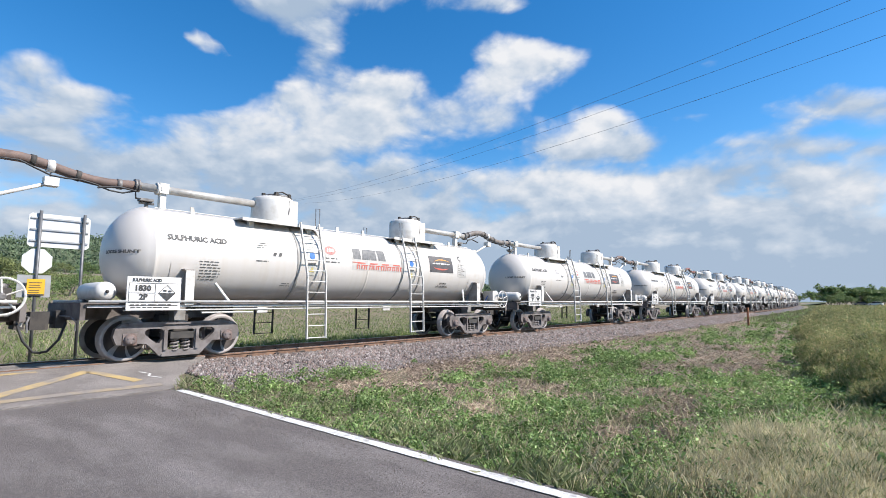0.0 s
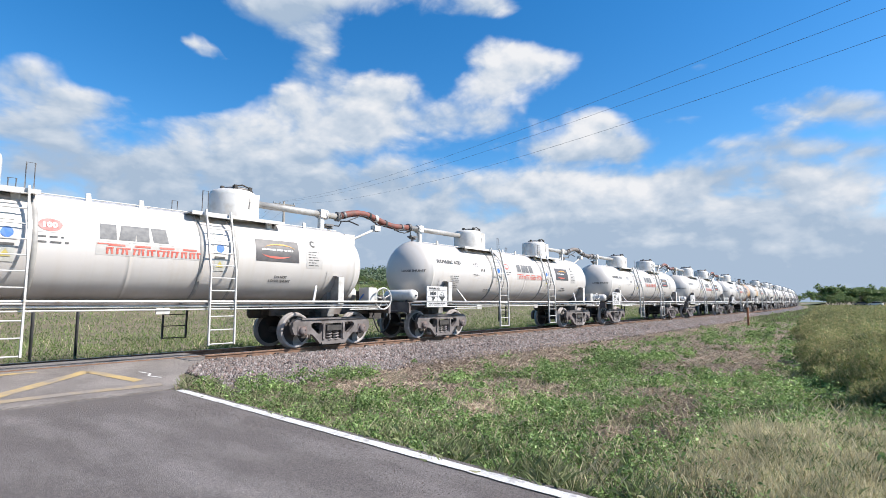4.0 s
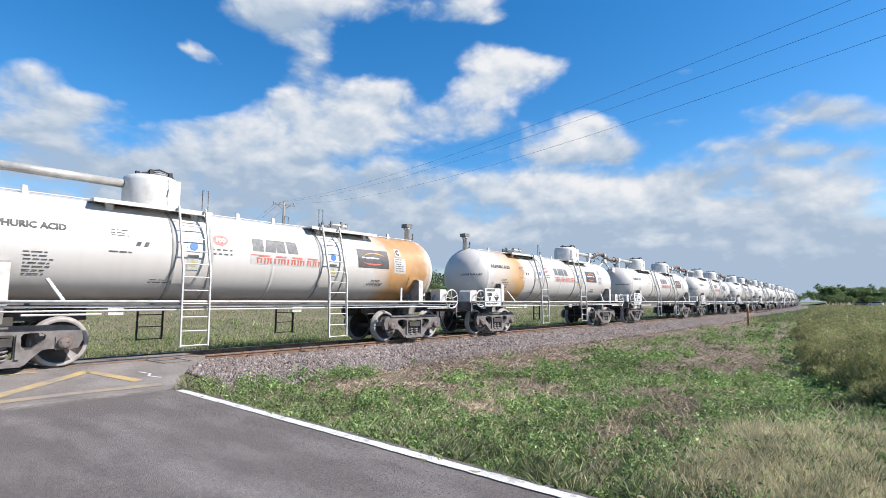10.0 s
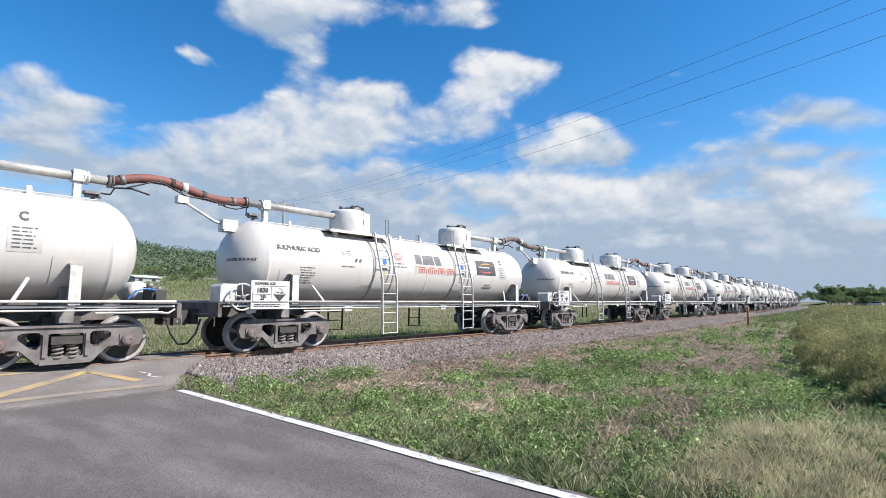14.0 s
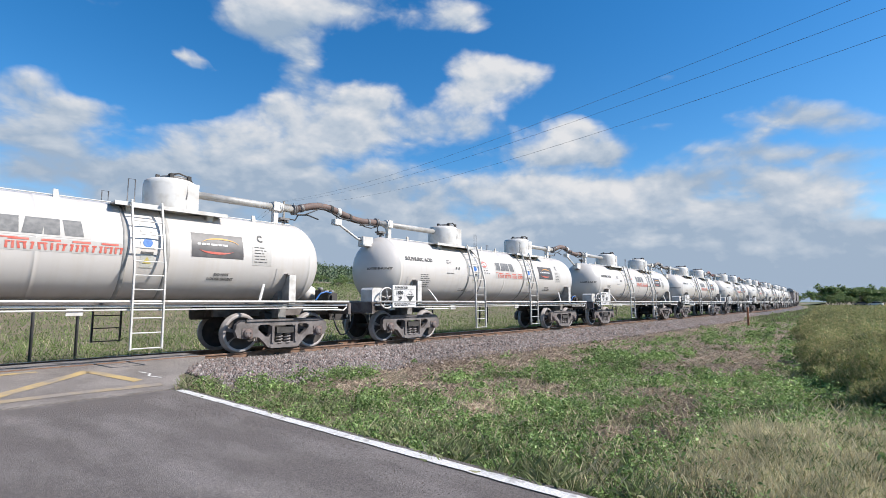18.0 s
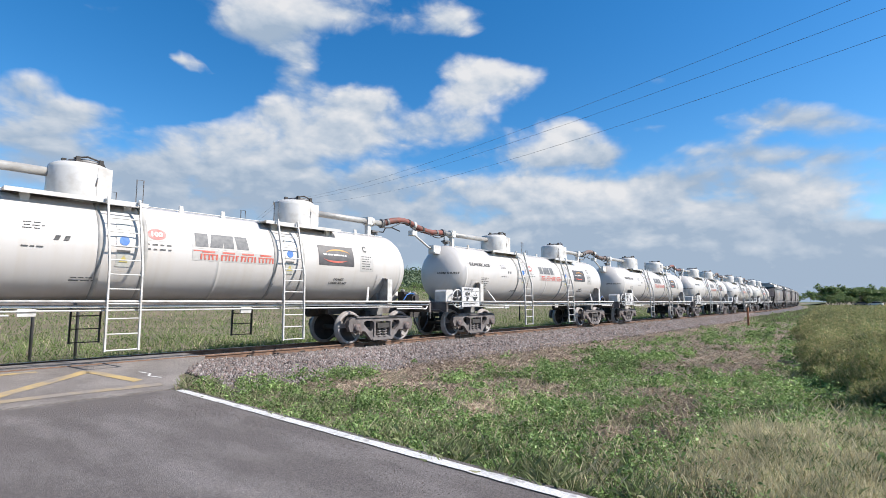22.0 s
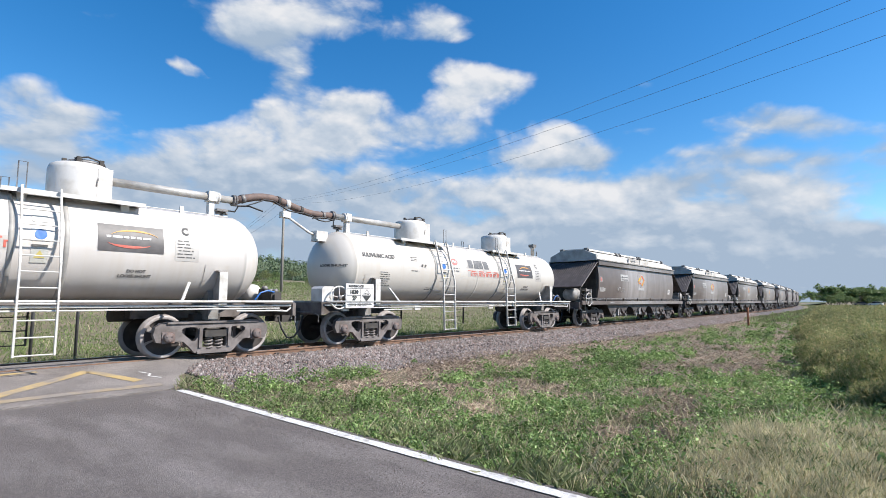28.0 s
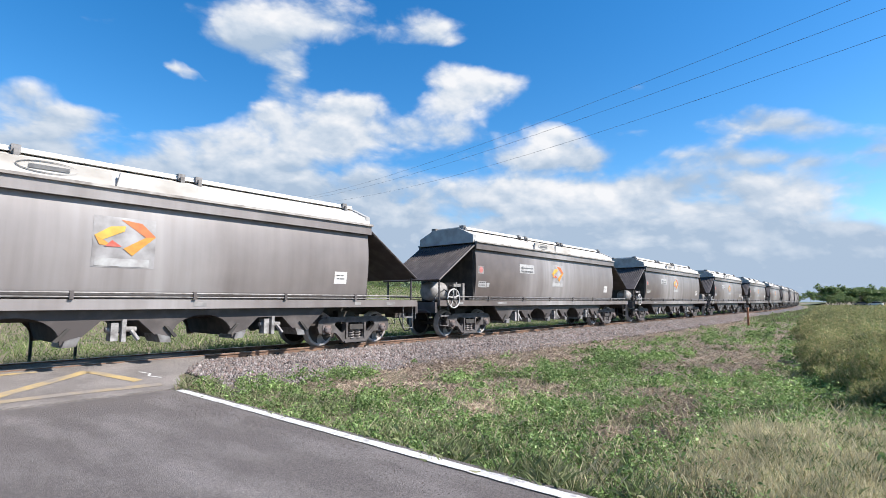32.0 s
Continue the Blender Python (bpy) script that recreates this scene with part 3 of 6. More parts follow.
def grid_mesh(name, xs, ys, material):
    X, Y = np.meshgrid(xs, ys)
    Z = ground_z(X, Y)
    nx = len(xs)
    vs = np.stack([X, Y, Z], -1).reshape(-1, 3)
    faces = [(j * nx + i, j * nx + i + 1, (j + 1) * nx + i + 1, (j + 1) * nx + i) for j in range(len(ys) - 1) for i in range(nx - 1)]
    me = bpy.data.meshes.new(name)
    me.from_pydata(vs.tolist(), [], faces)
    me.polygons.foreach_set("use_smooth", [True] * len(faces))
    me.materials.append(material)
    return me


xs = np.concatenate([[-2200, -900, -400, -150, -60, -30, -15, -8, -4, 0, 2, 3.2, 3.85, 4.1], np.arange(4.5, 30, 0.5), np.arange(30, 80, 2), np.arange(80, 200, 10), [220, 300, 420, 650, 1000, 1700, 2800, 4300]])
ys = np.concatenate([[-3000, -1500, -700, -300, -120, -60, -35, -22, -17, -14], np.arange(-12.5, 5, 0.4), np.arange(5, 20, 1.5), np.arange(20, 120, 8), [130, 180, 260, 400, 700, 1300, 2400, 3800]])
tagged(new("ground", grid_mesh("ground", xs, ys, M_GROUND)), "rough grass field with dry and bare patches", "ground", kind="structure")


def road_strip(name, x0, x1, ys_z, material, label):
    bm = B()
    prev = None
    for y, z in ys_z:
        row = [bm.verts.new((x0, y, z - 0.25)), bm.verts.new((x0, y, z)), bm.verts.new((x1, y, z)), bm.verts.new((x1 + 0.03, y, z - 0.25))]
        if prev:
            for a in range(3):
                bm.faces.new((prev[a], prev[a + 1], row[a + 1], row[a]))
        prev = row
    return tagged(new(name, mesh_of(name, bm, material)), label, "road", kind="structure")


road_strip("road", -5.0, 3.66, [(-120, -0.31), (-20, -0.31), (-2.66, -0.302)], M_ROAD, "dark grey asphalt road with faint patches")
road_strip("road_far", -5.0, 1.9, [(2.9, -0.28), (9, -0.33), (30, 1.42), (70, 4.75)], M_ROAD, "grey road running on past the crossing")


def slab(name, poly, material, label):
    """Level-crossing surface: outline (x, y, z), 0.3 m thick."""
    bm = B()
    a = [bm.verts.new(p) for p in poly]
    b = [bm.verts.new((x, y, z - 0.3)) for x, y, z in poly]
    bm.faces.new(a)
    bm.faces.new(b[::-1])
    for i in range(len(poly)):
        j = (i + 1) % len(poly)
        bm.faces.new((a[j], a[i], b[i], b[j]))
    return tagged(new(name, mesh_of(name, bm, material)), label, "road", kind="structure")


slab("crossing_near", [(px, py, -0.02 - 0.265 * (-0.62 - py) / 2.04) for px, py in ((-6, -2.66), (3.45, -2.66), (3.6, -2.5), (4.1, -1.7), (4.75, -0.9), (4.9, -0.62), (-6, -0.62))], M_APRON, "worn pale asphalt apron beside the rails")
slab("crossing_middle", [(-6, -0.44, -0.02), (4.9, -0.44, -0.02), (4.9, 0.44, -0.02), (-6, 0.44, -0.02)], M_APRON, "worn asphalt between the crossing rails")
slab("crossing_far", [(-6, 0.62, -0.02), (4.9, 0.62, -0.02), (4.0, 2.9, -0.26), (-6, 2.9, -0.26)], M_APRON, "worn asphalt apron beyond the rails")


def road_z(y):
    return -0.02 if y > -0.62 else -0.301 if y < -2.66 else -0.02 - 0.265 * (-0.62 - y) / 2.04


def painted(name, pts, width, material, label, step=0.12, rag=0.007, seed=1):
    """A painted line along pts with a slightly ragged edge, 4 mm above the road."""
    rng = random.Random(seed)
    bm = B()
    prev = None
    for (xa, ya), (xb, yb) in zip(pts, pts[1:]):
        d = Vector((xb - xa, yb - ya))
        n = max(1, int(d.length / step))
        s = Vector((-d.y, d.x)).normalized() * width / 2
        for i in range(n + 1):
            x, y = xa + d.x * i / n, ya + d.y * i / n
            p, q = (x + s.x + rng.uniform(-rag, rag), y + s.y + rng.uniform(-rag, rag)), (x - s.x + rng.uniform(-rag, rag), y - s.y)
            row = (bm.verts.new((*p, road_z(p[1]) + 0.006)), bm.verts.new((*q, road_z(q[1]) + 0.006)))
            if prev:
                bm.faces.new((prev[0], prev[1], row[1], row[0]))
            prev = row
        prev = None
    tagged(new(name, mesh_of(name, bm, material)), label, "road marking", kind="structure")


painted("edge_line", [(3.52, -2.84), (3.52, -40)], 0.125, M_LINE, "worn white painted edge line")
painted("yellow_line", [(-3.0, -2.34), (1.38, -2.33), (2.36, -2.31), (3.42, -2.36)], 0.16, M_YLINE2, "faded yellow painted line on the apron", seed=2)
painted("yellow_hatch", [(1.30, -2.10), (2.70, -1.06)], 0.17, M_YLINE, "faded yellow painted hatch line", seed=3)
painted("yellow_hatch", [(2.70, -1.06), (3.18, -2.0)], 0.17, M_YLINE, "faded yellow painted hatch line", seed=4)
painted("yellow_hatch", [(0.2, -0.8), (2.05, -0.82)], 0.10, M_YLINE, "faded yellow painted hatch line", seed=5)
painted("chalk_mark", [(3.38, -1.42), (3.5, -1.62), (3.42, -1.75), (3.56, -1.95)], 0.035, M_LINE, "thin white paint squiggle", seed=6)


def swept(name, section, s0, s1, step, material, off=0.0):
    """A section (across, up) drawn along the track."""
    bm = B()
    prev = None
    n = int((s1 - s0) / step)
    for i in range(n + 1):
        x, y, h = on_track(s0 + i * step)
        row = [bm.verts.new((x - math.sin(h) * (o + off), y + math.cos(h) * (o + off), z)) for o, z in section]
        if prev:
            for a in range(len(section) - 1):
                bm.faces.new((prev[a], prev[a + 1], row[a + 1], row[a]))
        prev = row
    return mesh_of(name, bm, material)


BED = tagged(new("ballast", swept("ballast", [(-3.5, -0.62), (-2.9, -0.40), (-1.75, -0.17), (-0.9, -0.14), (0.9, -0.14), (1.75, -0.17), (2.9, -0.42), (3.4, -0.62)], 4.4, 420, 3.0, M_BALLAST)), "grey crushed stone ballast bed", "ballast", kind="structure")
BED2 = tagged(new("ballast_left", swept("ballast", [(-3.5, -0.62), (-2.9, -0.40), (-1.75, -0.19), (1.75, -0.19), (2.9, -0.42), (3.4, -0.62)], -70, -5.6, 3.0, M_BALLAST)), "grey crushed stone ballast bed", "ballast", kind="structure")
RAILSEC = [(-0.065, -0.165), (-0.065, -0.152), (-0.012, -0.135), (-0.012, -0.045), (-0.034, -0.032), (-0.034, -0.006), (-0.026, 0.0)]
for o in (-0.568, 0.568):
    r = tagged(new("rail", swept("rail", RAILSEC + [(-a, b) for a, b in RAILSEC[::-1]], -60, 420, 3.0, M_RUST, o)), "rust-brown steel rail", "rail", kind="structure")
    ob = new("running_surface", swept("running_surface", [(-0.022, 0.0006), (0.022, 0.0006)], -60, 420, 3.0, M_RAILTOP, o))
    ob.parent = r
sl = mesh_of("sleeper", box(B(), -0.115, 0.115, -1.05, 1.05, -0.30, -0.132), M_SLEEPER)
clip = mesh_of("rail_clip", box(box(B(), -0.05, 0.05, -0.10, -0.03, -0.14, -0.075), -0.05, 0.05, 0.03, 0.10, -0.14, -0.075), M_DARK)
for i in range(115):
    s = 5.2 + i * 0.685
    x, y, h = on_track(s)
    ob = new("sleeper", sl)
    ob.parent = BED
    ob.matrix_basis = Matrix.Translation((x, y, 0)) @ Matrix.Rotation(h, 4, "Z")
    if i < 60:
        for o in (-0.568, 0.568):
            c = new("rail_clip", clip)
            c.parent = ob
            c.location = (0, o, 0)


# ---- roadside things ----
def sign_group():
    e = tagged(new("warning_sign"), "back of a large white crossing board on two posts", "road sign")
    bm = B()
    pts = [(2.58 + 0.06, 2.45), (3.85 - 0.06, 2.45), (3.85, 2.51), (3.85, 3.22), (3.79, 3.28), (2.64, 3.28), (2.58, 3.22), (2.58, 2.51)]
    board = part("board", prism(bm, pts, 4.03, 4.05), M_SIGNBACK, e, "white painted back of a sign board")
    for z in (2.60, 2.88, 3.16):
        part("rail", box(B(), 2.62, 3.81, 4.0, 4.03, z - 0.02, z + 0.02), M_SIGNGREY, board)
    for x in (2.80, 3.70):
        part("post", tube(B(), [(x, 3.96, -0.5), (x, 3.96, 3.34)], 0.035, 10), M_POST, e)
    octo = [(2.80 + 0.32 * math.cos(math.pi / 8 + k * math.pi / 4), 2.10 + 0.32 * math.sin(math.pi / 8 + k * math.pi / 4)) for k in range(8)]
    st = tagged(new("stop_sign", mesh_of("stop_sign", prism(B(), octo, 4.0, 4.012), M_SIGNBACK)), "grey back of an octagonal stop sign on a post", "road sign")
    pl = tagged(new("plate_sign", mesh_of("plate_sign", prism(B(), [(2.45, 1.22), (3.10, 1.22), (3.10, 1.76), (2.45, 1.76)], 4.0, 4.012), M_SIGNGREY)), "grey sheet metal plate on the sign post", "sign")
    ye = tagged(new("notice_sign", mesh_of("notice_sign", prism(B(), [(2.62, 1.26), (2.97, 1.26), (2.97, 1.66), (2.62, 1.66)], 3.90, 3.912), M_YSIGN)), "yellow notice with black lines of writing", "sign")
    rng = random.Random(3)
    part("writing", text_bars_flat(B(), 2.66, 2.93, 1.58, 5, 0.06, 3.897, rng), M_INK, ye)
    part("foot_band", box(B(), 2.63, 2.96, 3.894, 3.899, 1.265, 1.30), M_INK, ye)


def text_bars_flat(bm, x0, x1, z, rows, pitch, y, rng):
    for i in range(rows):
        end = x1 - rng.random() * 0.1
        box(bm, x0, end, y, y + 0.004, z - i * pitch - 0.018, z - i * pitch)
    return bm


sign_group()


def power_pole(x, y, z0, z1, turn, label):
    e = tagged(new("power_pole"), label, "power pole", "power poles")
    e.matrix_basis = Matrix.Translation((x, y, 0)) @ Matrix.Rotation(radians(turn), 4, "Z")
    part("pole", tube(B(), [(0, 0, z0 - 1), (0, 0, (z0 + z1) / 2), (0, 0, z1)], [0.17, 0.15, 0.12], 10), M_POLE, e)
    part("crossarm", box(B(), -1.25, 1.25, -0.07, 0.07, z1 - 0.45, z1 - 0.30), M_POLE, e)
    for s in (-1, 1):
        part("brace", tube(B(), [(s * 0.7, 0.08, z1 - 0.45), (0, 0.1, z1 - 1.0)], 0.02, 5), M_POST, e)
    for a in (-1.15, -0.5, 1.15):
        part("insulator", lathe(B(), [(z1 - 0.30, 0.04), (z1 - 0.22, 0.07), (z1 - 0.17, 0.04), (z1 - 0.12, 0.06), (z1 - 0.06, 0.03)], "z", 10, (a, 0, 0)), M_SIGNGREY, e)
    return e


power_pole(31.4, 40.0, 2.0, 12.6, -14, "weathered wooden power pole with a crossarm beyond the track")
power_pole(39.7, 70.0, 3.5, 11.2, -14, "distant wooden power pole before the trees")


def wire(a, b, sag, r=0.022):
    a, b = Vector(a), Vector(b)
    pts = []
    for i in range(25):
        f = i / 24
        p = a.lerp(b, f)
        p.z -= 4 * sag * f * (1 - f)
        pts.append(p)
    return tagged(new("power_line", mesh_of("power_line", tube(B(), pts, r, 5), M_WIRE)), "thin dark overhead wire from the pole", "wire", "overhead wires")


for (px0, px1), w in zip((((30.6, 40.2, 12.5), (10.0, -28.0, 8.5)), ((31.0, 40.0, 12.5), (10.5, -28.0, 8.1)), ((32.3, 39.7, 12.5), (11.0, -28.0, 8.0))), (1.6, 1.6, 2.0)):
    wire(px0, px1, w, 0.0055)
    wire((px0[0], px0[1], px0[2]), (px0[0] + 8.3, px0[1] + 30, 11.1), 0.4, 0.010)

mk = tagged(new("marker_post", mesh_of("marker_post", box(box(B(), -0.06, 0.06, -0.05, 0.05, -0.7, 0.72), -0.065, 0.065, -0.055, 0.055, 0.66, 0.74), M_MARKER)), "short rust-brown marker post beside the ballast", "post")
mk.matrix_basis = Matrix.Translation((37.7, -4.8, 0))


def parked_car(x, y, z, turn, paint, label):
    e = tagged(new("parked_car"), label, "car", "cars parked far off")
    e.matrix_basis = Matrix.Translation((x, y, z)) @ Matrix.Rotation(radians(turn), 4, "Z")
    part("body", prism(B(), [(-2.1, 0.3), (2.1, 0.3), (2.15, 0.7), (1.4, 0.9), (-2.0, 0.95), (-2.15, 0.7)], -0.85, 0.85), paint, e)
    part("cabin", prism(B(), [(-1.7, 0.9), (1.2, 0.9), (0.6, 1.45), (-1.4, 1.48)], -0.75, 0.75), M_GLASS, e)
    part("roof", prism(B(), [(-1.4, 1.46), (0.62, 1.44), (0.5, 1.5), (-1.3, 1.52)], -0.74, 0.74), paint, e)
    for wx in (-1.3, 1.35):
        for s in (-1, 1):
            part("wheel", lathe(B(), [(s * 0.70, 0.1), (s * 0.70, 0.32), (s * 0.88, 0.32), (s * 0.9, 0.15)], "y", 14, (wx, 0, 0.32)), M_RUBBER, e)


parked_car(244, -9.0, -0.42, 80, M_CARW, "white car parked far off by the trees")
parked_car(246, -4.5, -0.42, 95, M_GREYP, "grey car parked far off by the trees")


# ---- vegetation ----
def pieces(name, verts, k, material, label, category, obj=None):
    """One mesh of many separate faces with k corners each."""
    n = len(verts) // k
    me = bpy.data.meshes.new(name)
    me.vertices.add(n * k)
    me.vertices.foreach_set("co", verts.astype(np.float32).ravel())
    me.loops.add(n * k)
    me.loops.foreach_set("vertex_index", np.arange(n * k, dtype=np.int32))
    me.polygons.add(n)
    me.polygons.foreach_set("loop_start", np.arange(0, n * k, k, dtype=np.int32))
    me.update(calc_edges=True)
    me.materials.append(material)
    if obj is False:
        return me
    return tagged(new(name, me), label, category, kind="stuff")


RG = np.random.default_rng(7)


def blades(p, height, width, lean, rg):
    """Grass blades as long triangles in two bent pieces: here one quad and its tip share a fan of four corners."""
    n = len(p)
    a = rg.uniform(0, 2 * np.pi, n)
    c = rg.uniform(0, 2 * np.pi, n)
    side = np.stack([np.cos(a), np.sin(a), np.zeros(n)], -1) * (width / 2)[:, None]
    tip = np.stack([np.cos(c) * lean * height, np.sin(c) * lean * height, height * np.sqrt(np.maximum(0.1, 1 - lean ** 2 * 0.8))], -1)
    mid = tip * 0.55 + np.stack([np.zeros(n), np.zeros(n), height * 0.12], -1)
    return np.stack([p - side, p + side, p + mid + side * 0.6, p + tip], 1).reshape(-1, 3)


def leaves(p, size, rg, flat=0.6):
    """Small four-cornered leaves facing all ways."""
    n = len(p)
    u = rg.normal(size=(n, 3))
    u[:, 2] *= flat
    u /= np.linalg.norm(u, axis=1)[:, None]
    v = rg.normal(size=(n, 3))
    v[:, 2] *= flat
    v = np.cross(u, v)
    v /= np.linalg.norm(v, axis=1)[:, None] + 1e-6
    w = np.cross(u, v)
    s = size[:, None]
    return np.stack([p - u * s, p + v * s * 0.42 + w * s * 0.1, p + u * s, p - v * s * 0.42 + w * s * 0.1], 1).reshape(-1, 3)


def spread(n, d0, d1, a0, a1, rg):
    """Places on the ground in a fan round the roadside, thinning with distance."""
    d = d0 * (d1 / d0) ** rg.random(n)
    a = np.radians(rg.uniform(a0, a1, n))
    return d * np.cos(a), -11.5 + d * np.sin(a), d


def verge(n, d0, d1, rg, a0=-14, a1=72):
    x, y, d = spread(n, d0, d1, a0, a1, rg)
    yy = y - bend_y(x)
    ragged = 0.12 * np.sin(y * 5.1) + 0.08 * np.sin(y * 13.7)
    edge = -3.15 - 1.0 * ss(0.35, 0.7, fbm(x * 0.4, y * 0.4, 31)) * ss(6, 9, x) + 0.25 * np.sin(x * 2.3) + 0.35 * ss(6.0, 4.6, x)
    keep = (x > 3.61 + 0.05 * np.sin(y * 7) + np.where(y > -2.6, 0.62 * (y + 2.6), -0.1 * ss(-3.6, -2.6, y))) & (yy < edge)
    return x[keep], y[keep], d[keep]


def bare(x, y):
    """Where dry soil and mown thatch show through."""
    return ss(0.455, 0.525, 0.5 * fbm(x * 0.62 + 3, y * 1.3 + 11, 21) + 0.5 * fbm(x * 1.9, y * 2.6, 23)) * ss(-10.4, -9.2, y) * ss(4.6, 6.0, x) + ss(-4.9, -4.1, y - bend_y(x)) * ss(6.2, 8, x) * 0.9


def tallness(x, y):
    """Rank dry grass at the road's near corner."""
    return ss(-9.8, -10.6, y) * ss(4.2, 4.9, x) * ss(8.2, 6.0, x)


x, y, d = verge(400000, 4.2, 70, RG)
b = np.clip(bare(x, y), 0, 1)
tuft = ss(0.40, 0.60, 0.5 * fbm(x * 2.6, y * 3.2, 15) + 0.5 * fbm(x * 6.5, y * 7.5, 17))
lush = ss(0.36, 0.52, 0.5 * fbm(x * 0.9, y * 1.6, 41) + 0.5 * fbm(x * 2.4, y * 3.4, 43)) * (1 - tallness(x, y))
keep = (RG.random(len(x)) > b * 0.90) & (RG.random(len(x)) < (0.25 + 0.75 * tuft) * (1 - 0.55 * lush))
x, y, d, b, tuft = x[keep], y[keep], d[keep], b[keep], tuft[keep]
tall = tallness(x, y)
hgt = (0.025 + 0.06 * RG.random(len(x))) * (0.6 + 0.9 * tuft + 1.0 * tall + 0.7 * ss(0.45, 0.65, fbm(x * 0.8, y * 0.8, 9)) + 0.9 * ss(5.0, 3.9, x))
pieces("grass", blades(np.stack([x, y, ground_z(x, y) - 0.01 + 0.07 * tuft * RG.random(len(x)) * (1 - b)], -1), hgt, 0.0018 + 0.00036 * d, RG.uniform(0.2, 1.0, len(x)), RG), 4, V_GRASS, "short green grass on the verge", "grass")


def weed_mounds(n, per, rg):
    """Broad-leaved weeds growing in low domed clumps with bare gaps between them: leaf places and sizes."""
    x, y, d = verge(n, 4.2, 80, rg)
    b = np.clip(bare(x, y) * 1.05 + 0.55 * tallness(x, y), 0, 1)
    clump = ss(0.36, 0.52, 0.5 * fbm(x * 0.9, y * 1.6, 41) + 0.5 * fbm(x * 2.4, y * 3.4, 43))
    keep = (rg.random(len(x)) > b) & (rg.random(len(x)) < (0.14 + 0.86 * clump) * (0.55 + 0.45 * ss(6, 14, d)))
    x, y, d, clump = x[keep], y[keep], d[keep], clump[keep]
    m = len(x)
    r = (0.08 + 0.20 * rg.random(m) ** 1.5) * (0.75 + 0.028 * d)
    h = (0.03 + r * rg.uniform(0.35, 0.95, m)) * (0.6 + 0.6 * clump)
    a, q = rg.uniform(0, 2 * np.pi, (m, per)), np.sqrt(rg.random((m, per)))
    px = x[:, None] + r[:, None] * q * np.cos(a)
    py = y[:, None] + r[:, None] * q * np.sin(a)
    pz = ground_z(x, y)[:, None] + h[:, None] * (1 - q ** 2) * rg.uniform(0.55, 1.1, (m, per)) + 0.015
    size = (0.008 + 0.018 * rg.random((m, per)) ** 1.3) * (0.85 + 0.052 * d[:, None]) * rg.uniform(0.75, 1.3, (m, 1))
    ok = (px > 3.60).ravel()
    return np.stack([px, py, pz], -1).reshape(-1, 3)[ok], size.ravel()[ok]


p, size = weed_mounds(19000, 62, RG)
pieces("weeds", leaves(p, size, RG, 0.7), 4, V_WEED, "low broad-leaved green weeds in domed patches", "weeds")

x, y, d = verge(260000, 4.0, 45, RG)
x2, y2, d2 = spread(130000, 9.0, 60, 5, 45, RG)
k = (y2 - bend_y(x2) > -4.9 + 0.3 * np.sin(x2)) & (y2 - bend_y(x2) < -2.95 + 0.25 * np.sin(x2 * 1.3)) & (x2 > 5.6)
x, y, d = np.concatenate([x, x2[k]]), np.concatenate([y, y2[k]]), np.concatenate([d, d2[k]])
b = np.clip(bare(x, y), 0, 1)
keep = RG.random(len(x)) < 0.05 + b
x, y, d = x[keep], y[keep], d[keep]
pieces("dead_grass", blades(np.stack([x, y, ground_z(x, y)], -1), 0.04 + 0.10 * RG.random(len(x)), 0.002 + 0.0005 * d, RG.uniform(0.85, 1.1, len(x)), RG), 4, V_STRAW, "flattened dead brown grass", "dead grass")

x, y, d = spread(230000, 4.0, 10.5, -12, 50, RG)
keep = (RG.random(len(x)) < tallness(x, y) * 1.3 * (0.3 + 0.9 * ss(0.4, 0.6, fbm(x * 0.9, y * 0.9, 71))) + 0.03) & (x > 3.9) & (y < -6)
x, y, d = x[keep], y[keep], d[keep]
pieces("straw_grass", blades(np.stack([x, y, ground_z(x, y)], -1), 0.08 + 0.15 * RG.random(len(x)), 0.0010 + 0.00018 * d, RG.uniform(0.1, 0.7, len(x)), RG), 4, V_DRY, "long straw-coloured dry grass beside the road", "dry grass")

# rank growth on the bank, right of the mown strip
def bank_edge(x):
    return -10.75 + 0.20 * np.sin(x * 0.55) + 0.12 * (np.minimum(x, 30) - 10) + 0.07 * np.maximum(0, x - 30) + 0.2 * np.sin(x * 1.7) + 0.12 * np.sin(x * 4.1)


x = 9.4 * (95 / 9.4) ** RG.random(350000)
y = bank_edge(x) - np.abs(RG.normal(size=len(x))) * (0.6 + 0.09 * x) - 0.05
keep = (x > 9.0 + 0.3 * np.sin(y * 2)) & (y > -11.5 - 0.35 * x)
x, y = x[keep], y[keep]
lump = 0.6 * fbm(x * 0.8, y * 0.8, 61) + 0.4 * fbm(x * 2.4, y * 2.4, 63)
top = (0.36 + 0.62 * ss(0.3, 0.7, lump)) * (0.35 + 0.65 * ss(-0.1, 0.9, bank_edge(x) - y)) * ss(8.7, 10.0, x) + 0.10
d = np.hypot(x, y + 11.5)
kind = RG.random(len(x))
k = kind < 0.50
f = RG.random(k.sum()) ** 0.7
pieces("tall_grass", blades(np.stack([x[k], y[k], ground_z(x[k], y[k]) + top[k] * f * 0.95], -1), (0.05 + 0.10 * RG.random(k.sum())) * (0.7 + 0.02 * d[k]), 0.002 + 0.00045 * d[k], RG.uniform(0.1, 1.0, k.sum()), RG), 4, V_TALL, "tall seeding grass gone brown on the bank", "tall grass")
k = kind >= 0.50
